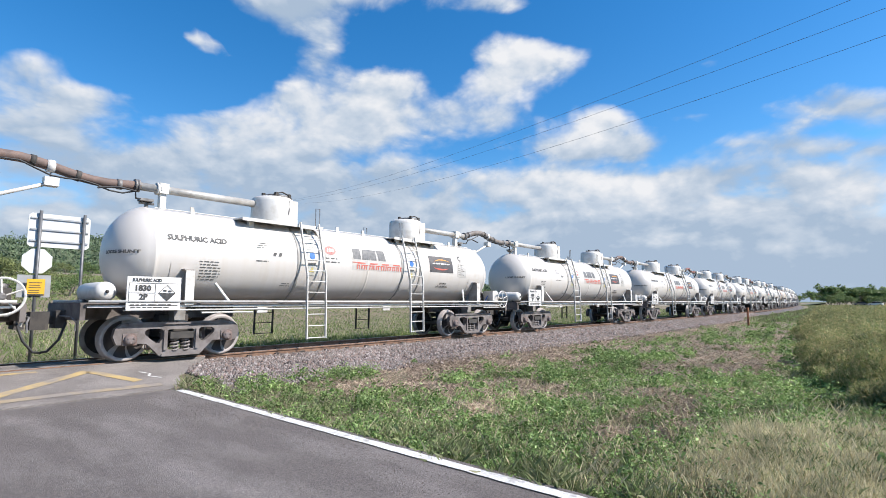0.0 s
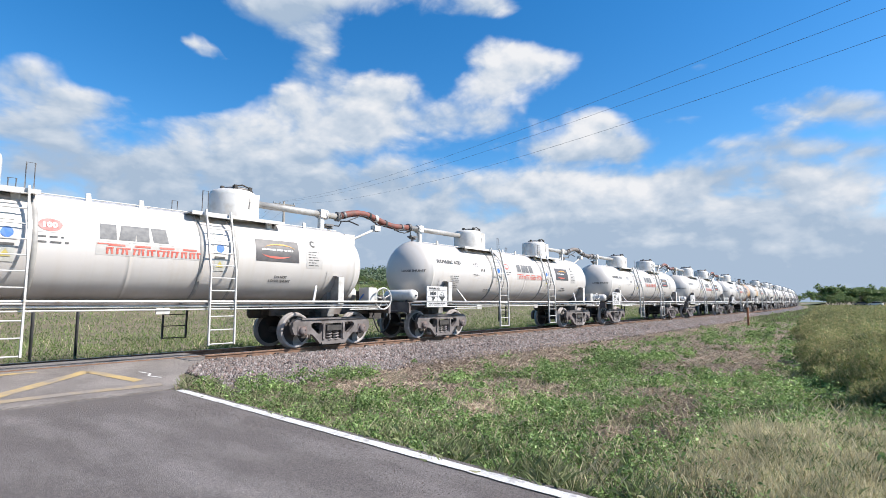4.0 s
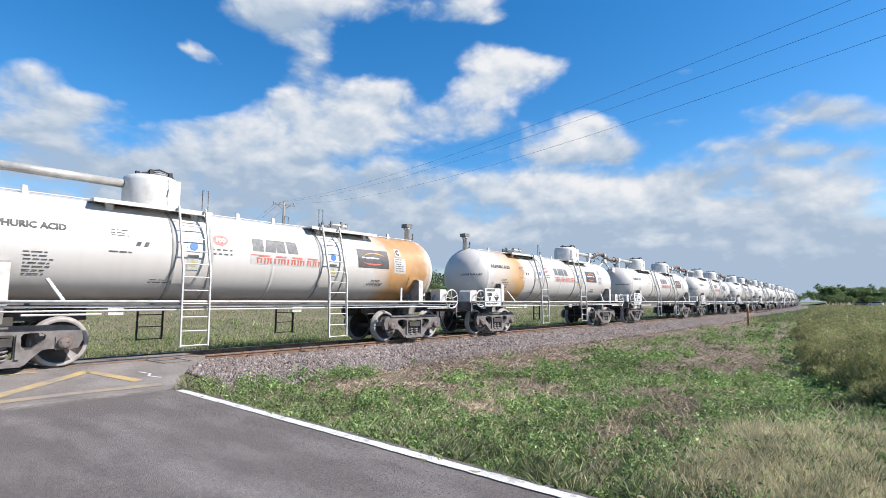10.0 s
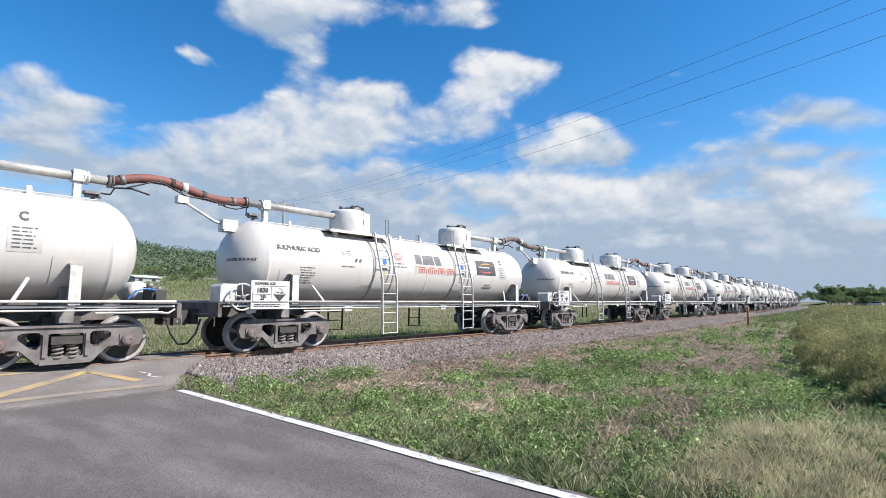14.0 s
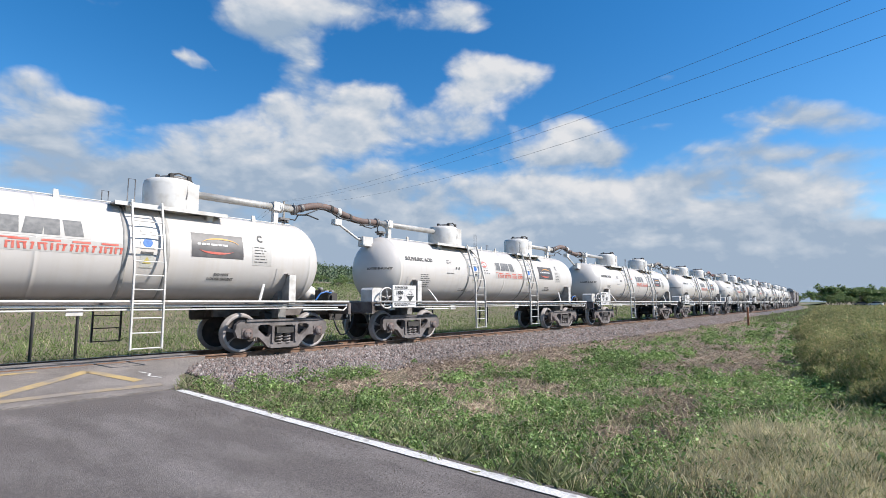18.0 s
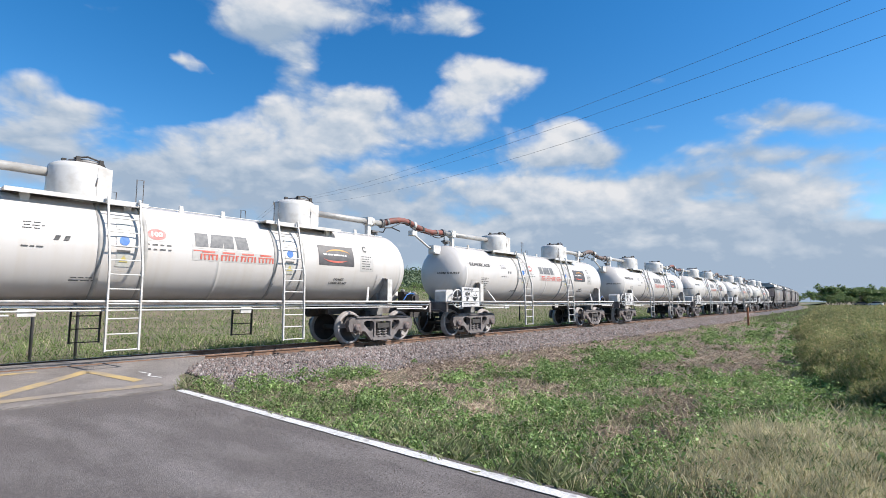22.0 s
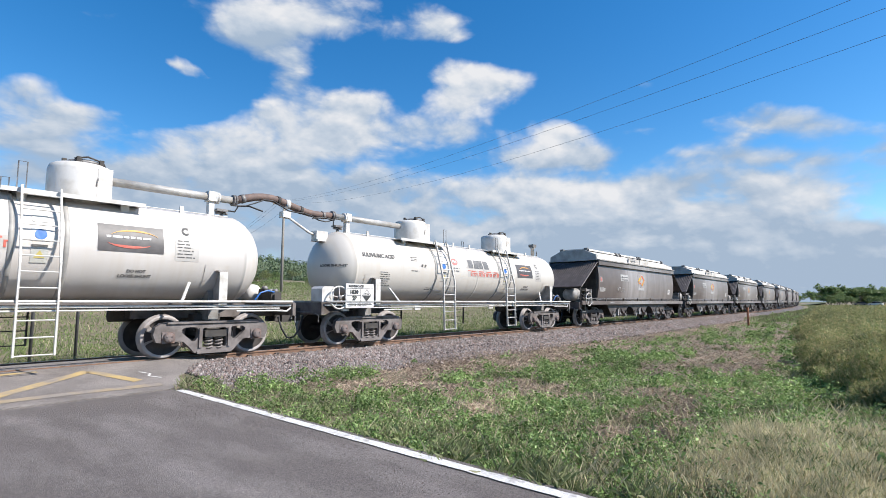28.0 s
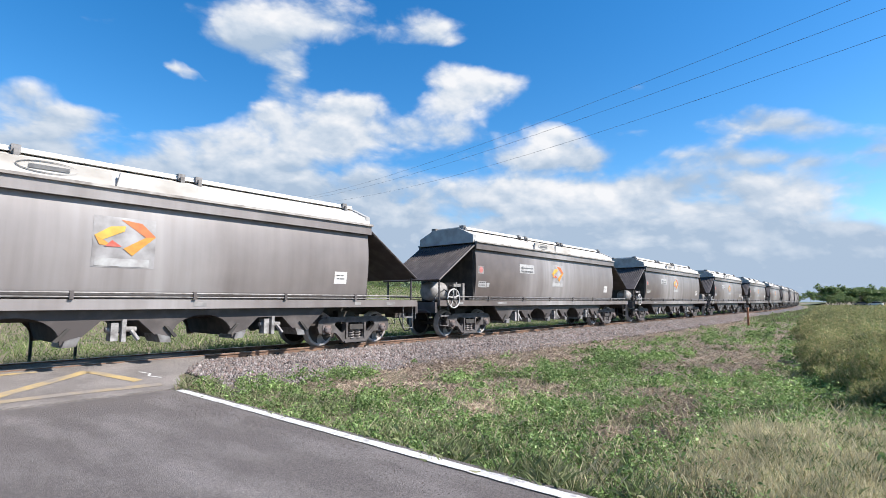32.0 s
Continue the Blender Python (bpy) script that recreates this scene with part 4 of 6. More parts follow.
pieces("bank_weeds", leaves(np.stack([x[k], y[k], ground_z(x[k], y[k]) + top[k] * RG.random(k.sum()) ** 0.75], -1), 0.008 + 0.014 * RG.random(k.sum()) + 0.0009 * d[k], RG, 1.0), 4, V_BANK, "leafy undergrowth in the tall grass", "weeds")
x = 10.0 * (80 / 10.0) ** RG.random(45000)
y = bank_edge(x) - RG.random(len(x)) * (0.5 + 0.16 * x) - 0.35
d = np.hypot(x, y + 11.5)
lump = 0.6 * fbm(x * 0.8, y * 0.8, 61) + 0.4 * fbm(x * 2.4, y * 2.4, 63)
pieces("seed_heads", leaves(np.stack([x, y, ground_z(x, y) + (0.38 + 0.62 * ss(0.3, 0.7, lump)) * RG.uniform(0.75, 1.2, len(x)) * ss(8.7, 10.0, x)], -1), 0.007 + 0.009 * RG.random(len(x)) + 0.0006 * d, RG, 1.4), 4, V_TALL, "brown seed heads over the bank", "dry grass")

# the open field beside the line, farther on
n = 65000
x = 45 * (250 / 45) ** RG.random(n)
y = bend_y(x) - 3.3 - RG.random(n) ** 1.3 * (0.35 * x)
pieces("field_grass", blades(np.stack([x, y, ground_z(x, y)], -1), 0.12 + 0.25 * RG.random(n), 0.001 * x, RG.uniform(0.2, 0.9, n), RG), 4, V_GRASS, "green and straw field grass along the line", "grass")

# grit swept to the road's edge
n = 4200
x, y = 3.54 - np.abs(RG.normal(size=n)) * 0.45, -3.0 - 8.5 * RG.random(n)
r = 0.004 + 0.006 * RG.random(n) ** 2
c = np.stack([x, y, r * 0.3 - 0.3], -1)
pieces("road_grit", leaves(c, r, RG, 0.3), 4, M_STONE, "pale grit scattered on the asphalt by the line", "grit")

# plain grass on the sides that lie behind
n = 24000
x, y = 4.1 + 30 * RG.random(n) ** 1.5, -11.8 - 30 * RG.random(n) ** 1.4
side = RG.random(n) < 0.4
x, y = np.where(side, -5.4 - 26 * RG.random(n) ** 1.4, x), np.where(side, -36 + 32 * RG.random(n), y)
pieces("roadside_grass", blades(np.stack([x, y, ground_z(x, y)], -1), 0.08 + 0.16 * RG.random(n), np.full(n, 0.012), RG.uniform(0.2, 0.9, n), RG), 4, V_GRASS, "rough grass along the road", "grass")

# far side of the line
n = 290000
x = -14 + 104 * RG.random(n) ** 1.35
y = 2.9 + 66 * RG.random(n) ** 2.2
keep = (y - bend_y(x) > 2.7) & ((x > 2.1) | (y > 70)) | ((x < -5.2) & (y > 3.2))
x, y = x[keep], y[keep]
low = fbm(x * 0.5, y * 0.5, 81)
hgt = (0.07 + 0.16 * RG.random(len(x))) * (0.4 + 1.2 * low)
k = RG.random(len(x)) < 0.55
pieces("meadow_grass", blades(np.stack([x, y, ground_z(x, y) + hgt * 0.5 * RG.random(len(x))], -1)[k], hgt[k], 0.006 + 0.0011 * y[k], RG.uniform(0.1, 0.9, k.sum()), RG), 4, V_MEADOW, "rough meadow grass beyond the track", "grass")
k = ~k
pieces("meadow_weeds", leaves(np.stack([x[k], y[k], ground_z(x[k], y[k]) + hgt[k] * 1.6 * RG.random(k.sum())], -1), 0.016 + 0.016 * RG.random(k.sum()) + 0.0012 * y[k], RG, 0.8), 4, V_MEADOW, "leafy green weeds beyond the track", "weeds")
k = RG.random(len(x)) < 0.06
x, y = x[k], y[k]
pieces("meadow_seed_heads", blades(np.stack([x, y, ground_z(x, y)], -1), hgt[k] * 1.7, 0.006 + 0.0008 * y, RG.uniform(0.1, 0.5, len(x)), RG), 4, V_DRY, "dry seed heads over the meadow", "dry grass")


# ballast stones on the near shoulder
def stones(n, rg):
    s = 4.0 * (60 / 4.0) ** rg.random(n)
    o = -0.68 - rg.random(n) * 3.0
    x, y = s, o + bend_y(s)
    z = np.interp(-o, [0.6, 1.75, 2.9, 3.5], [-0.14, -0.17, -0.40, -0.6])
    z = np.maximum(z, ground_z(x, y)) + 0.012
    keep = (x > 4.66 + (y + 0.7) * 0.55) & (rg.random(n) > ss(3.0, 3.7, -o))
    c = np.stack([x, y, z], -1)[keep]
    m = len(c)
    r = (0.014 + 0.029 * rg.random(m) ** 1.4) * (1 + 0.022 * s[keep])
    base = np.array([(1, 0, 0), (0, 1, 0), (-1, 0, 0), (0, -1, 0), (0, 0, 1), (0, 0, -1)], float)
    v = base[None] * rg.uniform(0.55, 1.25, (m, 6, 1)) + rg.normal(size=(m, 6, 3)) * 0.22
    v = c[:, None] + v * r[:, None, None]
    tri = np.array([(0, 1, 4), (1, 2, 4), (2, 3, 4), (3, 0, 4), (1, 0, 5), (2, 1, 5), (3, 2, 5), (0, 3, 5)])
    me = bpy.data.meshes.new("ballast_stones")
    f = (tri[None] + 6 * np.arange(m)[:, None, None]).reshape(-1, 3)
    me.vertices.add(m * 6)
    me.vertices.foreach_set("co", v.astype(np.float32).ravel())
    me.loops.add(len(f) * 3)
    me.loops.foreach_set("vertex_index", f.astype(np.int32).ravel())
    me.polygons.add(len(f))
    me.polygons.foreach_set("loop_start", np.arange(0, len(f) * 3, 3, dtype=np.int32))
    me.update(calc_edges=True)
    me.materials.append(M_STONE)
    return me


tagged(new("ballast_stones", stones(96000, RG)), "loose grey and pinkish crushed stones", "ballast", kind="stuff")


# trees and hills
def tree(seed, height, spread_r, leaf_mat, n_leaf=2600, leaf=0.20):
    rg = np.random.default_rng(seed)
    e = new("tree")
    bm = B()
    th = height * 0.42
    lean = rg.normal(size=2) * 0.3
    tube(bm, [(0, 0, -0.6), (lean[0] * 0.3, lean[1] * 0.3, th * 0.5), (lean[0], lean[1], th), (lean[0] * 1.3, lean[1] * 1.3, height * 0.75)], [0.24, 0.18, 0.14, 0.05], 8)
    ends = [(lean[0] * 1.3, lean[1] * 1.3, height * 0.82)]
    for k in range(9):
        a = k * 2.4 + rg.random()
        z0 = th * (0.55 + 0.6 * rg.random())
        r = spread_r * (0.45 + 0.6 * rg.random())
        p = (lean[0] + r * math.cos(a), lean[1] + r * math.sin(a), z0 + height * (0.12 + 0.38 * rg.random()))
        tube(bm, [(lean[0] * 0.8, lean[1] * 0.8, z0), (lean[0] + r * 0.5 * math.cos(a), lean[1] + r * 0.5 * math.sin(a), (z0 + p[2]) / 2 + 0.2), p], [0.10, 0.07, 0.03], 6)
        ends.append(p)
    part("trunk", bm, M_BARK, e)
    pts = []
    per = n_leaf // len(ends)
    for p in ends:
        subs = np.array(p) + rg.normal(size=(6, 3)) * np.array([spread_r * 0.30, spread_r * 0.30, height * 0.075])
        q = subs[rg.integers(0, 6, per)] + rg.normal(size=(per, 3)) * np.array([0.42, 0.42, 0.34]) * spread_r * 0.33
        pts.append(q)
    pts = np.concatenate(pts)
    pts = pts[pts[:, 2] > height * 0.18]
    me = pieces("crown", leaves(pts, (leaf * (0.6 + 0.8 * rg.random(len(pts)))), rg, 0.9), 4, leaf_mat, "", "", False)
    c = new("crown", me)
    c.parent = e
    return e


TREES = [tagged(tree(11, 6.8, 3.0, V_LEAF), "dark green bushy tree with a broken crown", "tree", "trees beyond the track"), tagged(tree(12, 5.6, 3.2, V_LEAF2, 2400), "olive-green spreading tree in rough grass", "tree", "trees beyond the track"), tagged(tree(13, 4.0, 2.6, V_LEAF, 2000, 0.17), "low dense green shrub at the field's edge", "shrub", "shrubs beyond the track"),
         tagged(tree(14, 13.0, 5.0, V_LEAF, 2200, 0.55), "tall dark tree in a distant line", "tree", "distant line of trees")]
rt = random.Random(5)
first = [True] * 4


def plant(i, x, y, s, z=None):
    z = float(ground_z(x, y)) if z is None else z
    m = Matrix.LocRotScale((x, y, z - 0.1), Euler((0, 0, rt.uniform(0, 6.28))), (s, s, s * rt.uniform(0.85, 1.15)))
    if first[i]:
        first[i] = False
        TREES[i].matrix_basis = m
    else:
        copy_thing(TREES[i], m)


for k in range(34):
    plant(k % 2, 2 + k * 3.3 + rt.uniform(-1.5, 1.5), 74 + rt.uniform(-6, 12), rt.uniform(0.42, 0.62))
for k in range(30):
    plant(k % 2, 4 + k * 3.6 + rt.uniform(-1.5, 1.5), 64 + rt.uniform(-3, 4), rt.uniform(0.34, 0.50))
for k in range(24):
    plant(2, 4 + k * 4.4 + rt.uniform(-1.5, 1.5), 60 + rt.uniform(-3, 2), rt.uniform(0.45, 0.8))
for x, y, s in ((-4.5, 26, 0.65), (-1.0, 30, 0.78), (3.5, 33, 0.72), (6.5, 36, 0.8), (9.5, 38, 0.62)):
    plant(1, x, y, s)
for x, y, s in ((-6, 24, 0.9), (1.5, 27, 0.8), (5.5, 29, 0.75), (10, 33, 0.8)):
    plant(2, x, y, s)
for k in range(30):
    plant(3, 258 + rt.uniform(0, 40), 6 - k * 1.5 + rt.uniform(-2, 2), rt.uniform(0.68, 1.0))
for k in range(34):
    plant(2, 252 + rt.uniform(0, 25), 6 - k * 1.5 + rt.uniform(-1, 1), rt.uniform(1.5, 2.3))
for k in range(12):
    plant(3, 430 + rt.uniform(0, 60), 20 + k * 8 + rt.uniform(-3, 3), rt.uniform(0.75, 1.0))
for k in range(12):
    plant(3, 268 + rt.uniform(0, 60), -40 - k * 7 + rt.uniform(-3, 3), rt.uniform(0.8, 1.15))


def bare_tree(x, y, h):
    """A dead pale tree, forking limbs only."""
    rg = random.Random(9)
    e = tagged(new("dead_tree"), "bare dead tree with pale forking limbs", "tree")
    e.matrix_basis = Matrix.Translation((x, y, float(ground_z(x, y))))
    part("trunk", tube(B(), [(0, 0, -0.5), (0.1, 0, h * 0.25), (0.3, 0, h * 0.5)], [0.17, 0.13, 0.09], 8), M_DEADWOOD, e)
    for k in range(9):
        a, z0 = k * 2.39, h * (0.22 + 0.03 * k)
        d = Vector((math.cos(a), math.sin(a), 0)) * h * rg.uniform(0.22, 0.42)
        p = Vector((0.3 * z0 / (h * 0.5), 0, z0))
        q = p + d * 0.5 + Vector((0, 0, h * 0.16))
        r = p + d + Vector((0, 0, h * rg.uniform(0.28, 0.48)))
        limb = part("limb", tube(B(), [p, q, r], [0.075, 0.055, 0.02], 6), M_DEADWOOD, e)
        for t in range(2):
            w = q.lerp(r, 0.3 + 0.4 * t)
            part("twig", tube(B(), [w, w + Vector((rg.uniform(-0.6, 0.6), rg.uniform(-0.6, 0.6), 0.8))], [0.03, 0.012], 5), M_DEADWOOD, limb)


bare_tree(19.6, 56.0, 5.2)


def farm_shed(x, y, turn):
    """A low white shed with a skillion roof, half hidden by the trees."""
    z = float(ground_z(x, y))
    e = tagged(new("farm_shed"), "low white shed with a pale roof before the trees", "shed")
    e.matrix_basis = Matrix.Translation((x, y, z)) @ Matrix.Rotation(radians(turn), 4, "Z")
    for x0, x1, y0, y1 in ((-1.7, 1.7, -1.3, -1.2), (-1.7, 1.7, 1.2, 1.3), (-1.7, -1.6, -1.2, 1.2), (1.6, 1.7, -1.2, 1.2)):
        part("wall", box(B(), x0, x1, y0, y1, -0.3, 0.5), M_SIGNGREY, e)
    part("roof", prism_x(B(), [(-1.5, 0.48), (0.0, 0.78), (1.5, 0.48), (1.5, 0.53), (0.0, 0.84), (-1.5, 0.53)], -1.9, 1.9), M_SIGNBACK, e, "pale sheet metal roof")
    for wx in (-1.0, 0.8):
        part("window", box(B(), wx - 0.25, wx + 0.25, -1.33, -1.30, 0.08, 0.38), M_GLASS, e)


farm_shed(22.5, 57.0, 20)


def hill_height(a, r):
    """Height of the range at bearing a (degrees from the track) and distance r."""
    ridge = np.interp(a, [0, 20, 35, 44, 47.6, 50.6, 57, 63, 69, 74, 80, 88, 100, 120, 150, 178], [0, 2, 14, 32, 36, 32, 40, 45, 49, 57, 54, 46, 40, 34, 22, 8]) - 3.0
    return np.maximum(-3, ridge * np.exp(-((r - 560) / 190) ** 2) + 6 * fbm(a * 0.3, r * 0.012, 3) - 3)


aa, rr = np.meshgrid(np.arange(4, 178, 1.5), np.arange(240, 900, 22.0))
hz = hill_height(aa, rr)
vs = np.stack([rr * np.cos(np.radians(aa)), -11.5 + rr * np.sin(np.radians(aa)), hz], -1).reshape(-1, 3)
nx = aa.shape[1]
hm = bpy.data.meshes.new("hill")
hm.from_pydata(vs.tolist(), [], [(j * nx + i, j * nx + i + 1, (j + 1) * nx + i + 1, (j + 1) * nx + i) for j in range(aa.shape[0] - 1) for i in range(nx - 1)])
hm.materials.append(mat("hill_scrub", (0.055, 0.075, 0.035), 0.95, color2=(0.085, 0.10, 0.05), scale=0.05, detail=8))
tagged(new("hill", hm), "low wooded hills behind the field", "hill", kind="structure")
n = 9000
a, r = RG.uniform(20, 150, n), RG.uniform(300, 640, n)
hh = hill_height(a, r)
keep = hh > 1.5
a, r, hh = a[keep], r[keep], hh[keep]
c = np.repeat(np.stack([r * np.cos(np.radians(a)), -11.5 + r * np.sin(np.radians(a)), hh + 2.6], -1), 15, 0)
c = c + RG.normal(size=c.shape) * np.array([2.2, 2.2, 2.0])
pieces("far_woods", leaves(c, 0.75 + 0.75 * RG.random(len(c)), RG, 1.0), 4, V_FAR, "scrubby woods covering the hills", "woods")

# ---- the train ----
def text_faces(words, size):
    """Flat letters: points (u, v) from the lower left corner and faces, of that height."""
    cu = bpy.data.curves.new("letters", "FONT")
    cu.body, cu.size, cu.resolution_u, cu.offset = words, size, 2, size * 0.045
    ob = bpy.data.objects.new("letters", cu)
    me = bpy.data.meshes.new_from_object(ob)
    pts = [(v.co.x, v.co.y) for v in me.vertices]
    faces = [tuple(p.vertices) for p in me.polygons]
    bpy.data.objects.remove(ob)
    bpy.data.curves.remove(cu)
    bpy.data.meshes.remove(me)
    return pts, faces


TANK_R, TANK_Z = 1.0, 2.06


def on_tank(x, z, lift=0.006):
    """The place on the tank's near side at length x and height z."""
    a = math.asin(max(-0.99, min(0.99, (z - TANK_Z) / TANK_R)))
    r = TANK_R + lift
    return (x, -r * math.cos(a), TANK_Z + r * math.sin(a))


def on_side(y):
    return lambda x, z, lift=0.006: (x, y - lift, z)


def letters(bm, words, x, z, size, width, place, lift=0.008):
    """Letters from x on, as high as size, stretched to the given width."""
    pts, faces = text_faces(words, size / 0.7)
    lo, hi = min(p[0] for p in pts), max(p[0] for p in pts)
    vs = [bm.verts.new(place(x + (u - lo) / (hi - lo) * width, z + v, lift)) for u, v in pts]
    for f in faces:
        try:
            bm.faces.new([vs[i] for i in f])
        except ValueError:
            pass
    return bm


def patch(bm, x0, x1, z0, z1, place, lift=0.004, n=4, lean=0.0):
    """A thin painted or stuck-on field that follows the surface."""
    rows = []
    for i in range(n + 1):
        z = z0 + (z1 - z0) * i / n
        rows.append((bm.verts.new(place(x0 + lean * i / n, z, lift)), bm.verts.new(place(x1 + lean * i / n, z, lift))))
    for a, b in zip(rows, rows[1:]):
        bm.faces.new((a[0], a[1], b[1], b[0])).smooth = True
    return bm


def arc_band(bm, cx, cz, rx, rz, a0, a1, w, place, lift=0.008, n=14):
    prev = None
    for i in range(n + 1):
        f = i / n
        a = radians(a0 + (a1 - a0) * f)
        ww = w * math.sin(math.pi * min(0.97, max(0.03, f)))
        c, s = math.cos(a), math.sin(a)
        row = (bm.verts.new(place(cx + (rx - ww) * c, cz + (rz - ww) * s, lift)), bm.verts.new(place(cx + rx * c, cz + rz * s, lift)))
        if prev:
            bm.faces.new((prev[0], row[0], row[1], prev[1]))
        prev = row
    return bm


def disc(bm, cx, cz, r, place, lift):
    bm.faces.new([bm.verts.new(place(cx + r * math.cos(k * math.pi / 10), cz + r * math.sin(k * math.pi / 10), lift)) for k in range(20)])
    return bm


def text_bars(bm, x0, x1, z_top, rows, pitch, place, rng, lift=0.007, fill=0.8):
    """Lines of writing too small to read, as plain bars."""
    for i in range(rows):
        x = x0 + rng.random() * 0.03
        z = z_top - i * pitch
        end = x1 - rng.random() * 0.35 * (x1 - x0)
        while x < end:
            w = rng.uniform(0.05, 0.16)
            patch(bm, x, min(end, x + w), z - pitch * 0.32, z, place, lift, 1)
            x += w + 0.02 / fill
    return bm


def plate(bm, outer, holes, y0, y1):
    """A cast plate with openings: outlines in x and z, from y0 to y1."""
    loops = []
    for y in (y0, y1):
        mine, edges = [], []
        for line in [outer] + holes:
            vs = [bm.verts.new((x, y, z)) for x, z in line]
            edges += [bm.edges.new((vs[k], vs[(k + 1) % len(vs)])) for k in range(len(vs))]
            mine.append(vs)
        bmesh.ops.triangle_fill(bm, use_beauty=True, use_dissolve=False, edges=edges)
        loops.append(mine)
    for a, b in zip(*loops):
        for k in range(len(a)):
            q = (k + 1) % len(a)
            bm.faces.new((a[k], a[q], b[q], b[k]))
    return bm


def side_frame(bm, y0, y1):
    half = [(0.0, 0.725), (0.90, 0.725), (1.06, 0.70), (1.16, 0.62), (1.19, 0.48), (1.13, 0.33), (1.04, 0.32), (1.03, 0.52), (0.80, 0.52), (0.79, 0.33), (0.70, 0.33), (0.62, 0.32), (0.47, 0.17), (0.40, 0.09), (0.34, 0.07), (0.0, 0.07)]
    outer = half + [(-a, b) for a, b in half[-2:0:-1]]
    eye = [(0.335, 0.55), (0.345, 0.40), (0.40, 0.325), (0.47, 0.335), (0.57, 0.42), (0.655, 0.50), (0.66, 0.565), (0.60, 0.60), (0.45, 0.605), (0.37, 0.595)]
    mid = [(-0.24, 0.19), (0.24, 0.19), (0.25, 0.24), (0.25, 0.56), (0.22, 0.58), (-0.22, 0.58), (-0.25, 0.56), (-0.25, 0.24)]
    plate(bm, outer, [eye, [(-a, b) for a, b in eye], mid], y0, y1)
    s = -1 if y0 < 0 else 1
    out = y0 if s < 0 else y1
    for x0, x1, z0, z1 in ((-0.95, 0.95, 0.68, 0.727), (-0.36, 0.36, 0.068, 0.115), (-0.33, -0.27, 0.19, 0.58), (0.27, 0.33, 0.19, 0.58)):
        box(bm, x0, x1, min(out, out + s * 0.035), max(out, out + s * 0.035), z0, z1)
    return bm


def wheelset_meshes():
    out = []
    for s in (-1, 1):
        bm = B()
        prof = [(0.50, 0.10), (0.515, 0.20), (0.52, 0.335), (0.50, 0.36), (0.50, 0.445), (0.53, 0.447), (0.545, 0.424), (0.635, 0.415), (0.64, 0.405), (0.64, 0.352), (0.61, 0.335), (0.575, 0.30), (0.565, 0.18), (0.62, 0.13), (0.63, 0.09)]
        lathe(bm, [(s * d, r) for d, r in prof], "y", 36)
        for f in bm.faces:
            c = f.calc_center_median()
            r, a = math.hypot(c.x, c.z), math.atan2(c.z, c.x)
            if r > 0.36:
                f.material_index = 1
            elif abs(c.y) > 0.55 and math.sin(a * 2 + s) + 0.6 * math.sin(a * 5 + 1) > 0.75:
                f.material_index = 2
        out.append(mesh_of("wheel", bm, [M_WEB, M_STEEL, M_FLAKE]))
    axle = mesh_of("axle", lathe(B(), [(-0.88, 0.075), (-0.5, 0.08), (-0.45, 0.065), (0.45, 0.065), (0.5, 0.08), (0.88, 0.075)], "y", 14), M_DARK)
    return axle, out


AXLE_ME, WHEEL_ME = wheelset_meshes()
_sf = [mesh_of("side_frame", side_frame(B(), *((-0.90, -0.78) if s < 0 else (0.78, 0.90))), M_BOGIE) for s in (-1, 1)]


_sfd = [mesh_of("side_frame", side_frame(B(), *((-0.90, -0.78) if s < 0 else (0.78, 0.90))), M_BOGIED) for s in (-1, 1)]


def spring_mesh():
    bm = B()
    pts = [(0.075 * math.cos(i * 0.7), 0.075 * math.sin(i * 0.7), 0.13 + 0.27 * i / 36) for i in range(37)]
    tube(bm, pts, 0.021, 5)
    return mesh_of("spring", bm, M_BOGIE)


def axle_box_mesh():
    bm = B()
    box(bm, -0.12, 0.12, -0.92, -0.80, 0.31, 0.53)
    lathe(bm, [(-0.985, 0.02), (-0.985, 0.085), (-0.955, 0.10), (-0.90, 0.105)], "y", 14, (0, 0, 0.42))
    for k in range(3):
        a = 2.1 * k + 0.5
        lathe(bm, [(-1.0, 0.018), (-0.95, 0.018)], "y", 6, (0.055 * math.cos(a), 0, 0.42 + 0.055 * math.sin(a)))
    return mesh_of("axle_box", bm, M_BOX)


SPRING_ME, BOX_ME = spring_mesh(), axle_box_mesh()
BOLSTER_ME = mesh_of("bogie", box(box(box(B(), -0.22, 0.22, -0.95, 0.95, 0.40, 0.53), -0.28, 0.28, -0.5, 0.5, 0.5, 0.86), -0.5, 0.5, -0.75, 0.75, 0.3, 0.36), M_DARK)
BEAM_ME = mesh_of("brake_beam", tube(tube(B(), [(0, -0.62, 0.33), (0.12, 0, 0.33), (0, 0.62, 0.33)], 0.035, 6), [(0, -0.62, 0.33), (0, 0.62, 0.33)], 0.03, 6), M_DARK)
SHOE_ME = mesh_of("brake_shoe", prism(B(), [(0.0, 0.18), (0.07, 0.2), (0.09, 0.42), (0.05, 0.62), (0.0, 0.6), (0.03, 0.42)], -0.66, -0.54), M_BOX)
SPINNERS = []


def child(name, me, parent, at=(0, 0, 0), turn=0.0, label=""):
    ob = new(name, me)
    ob.parent = parent
    ob.location = at
    if turn:
        ob.rotation_euler = (0, 0, turn)
    return tagged(ob, label)


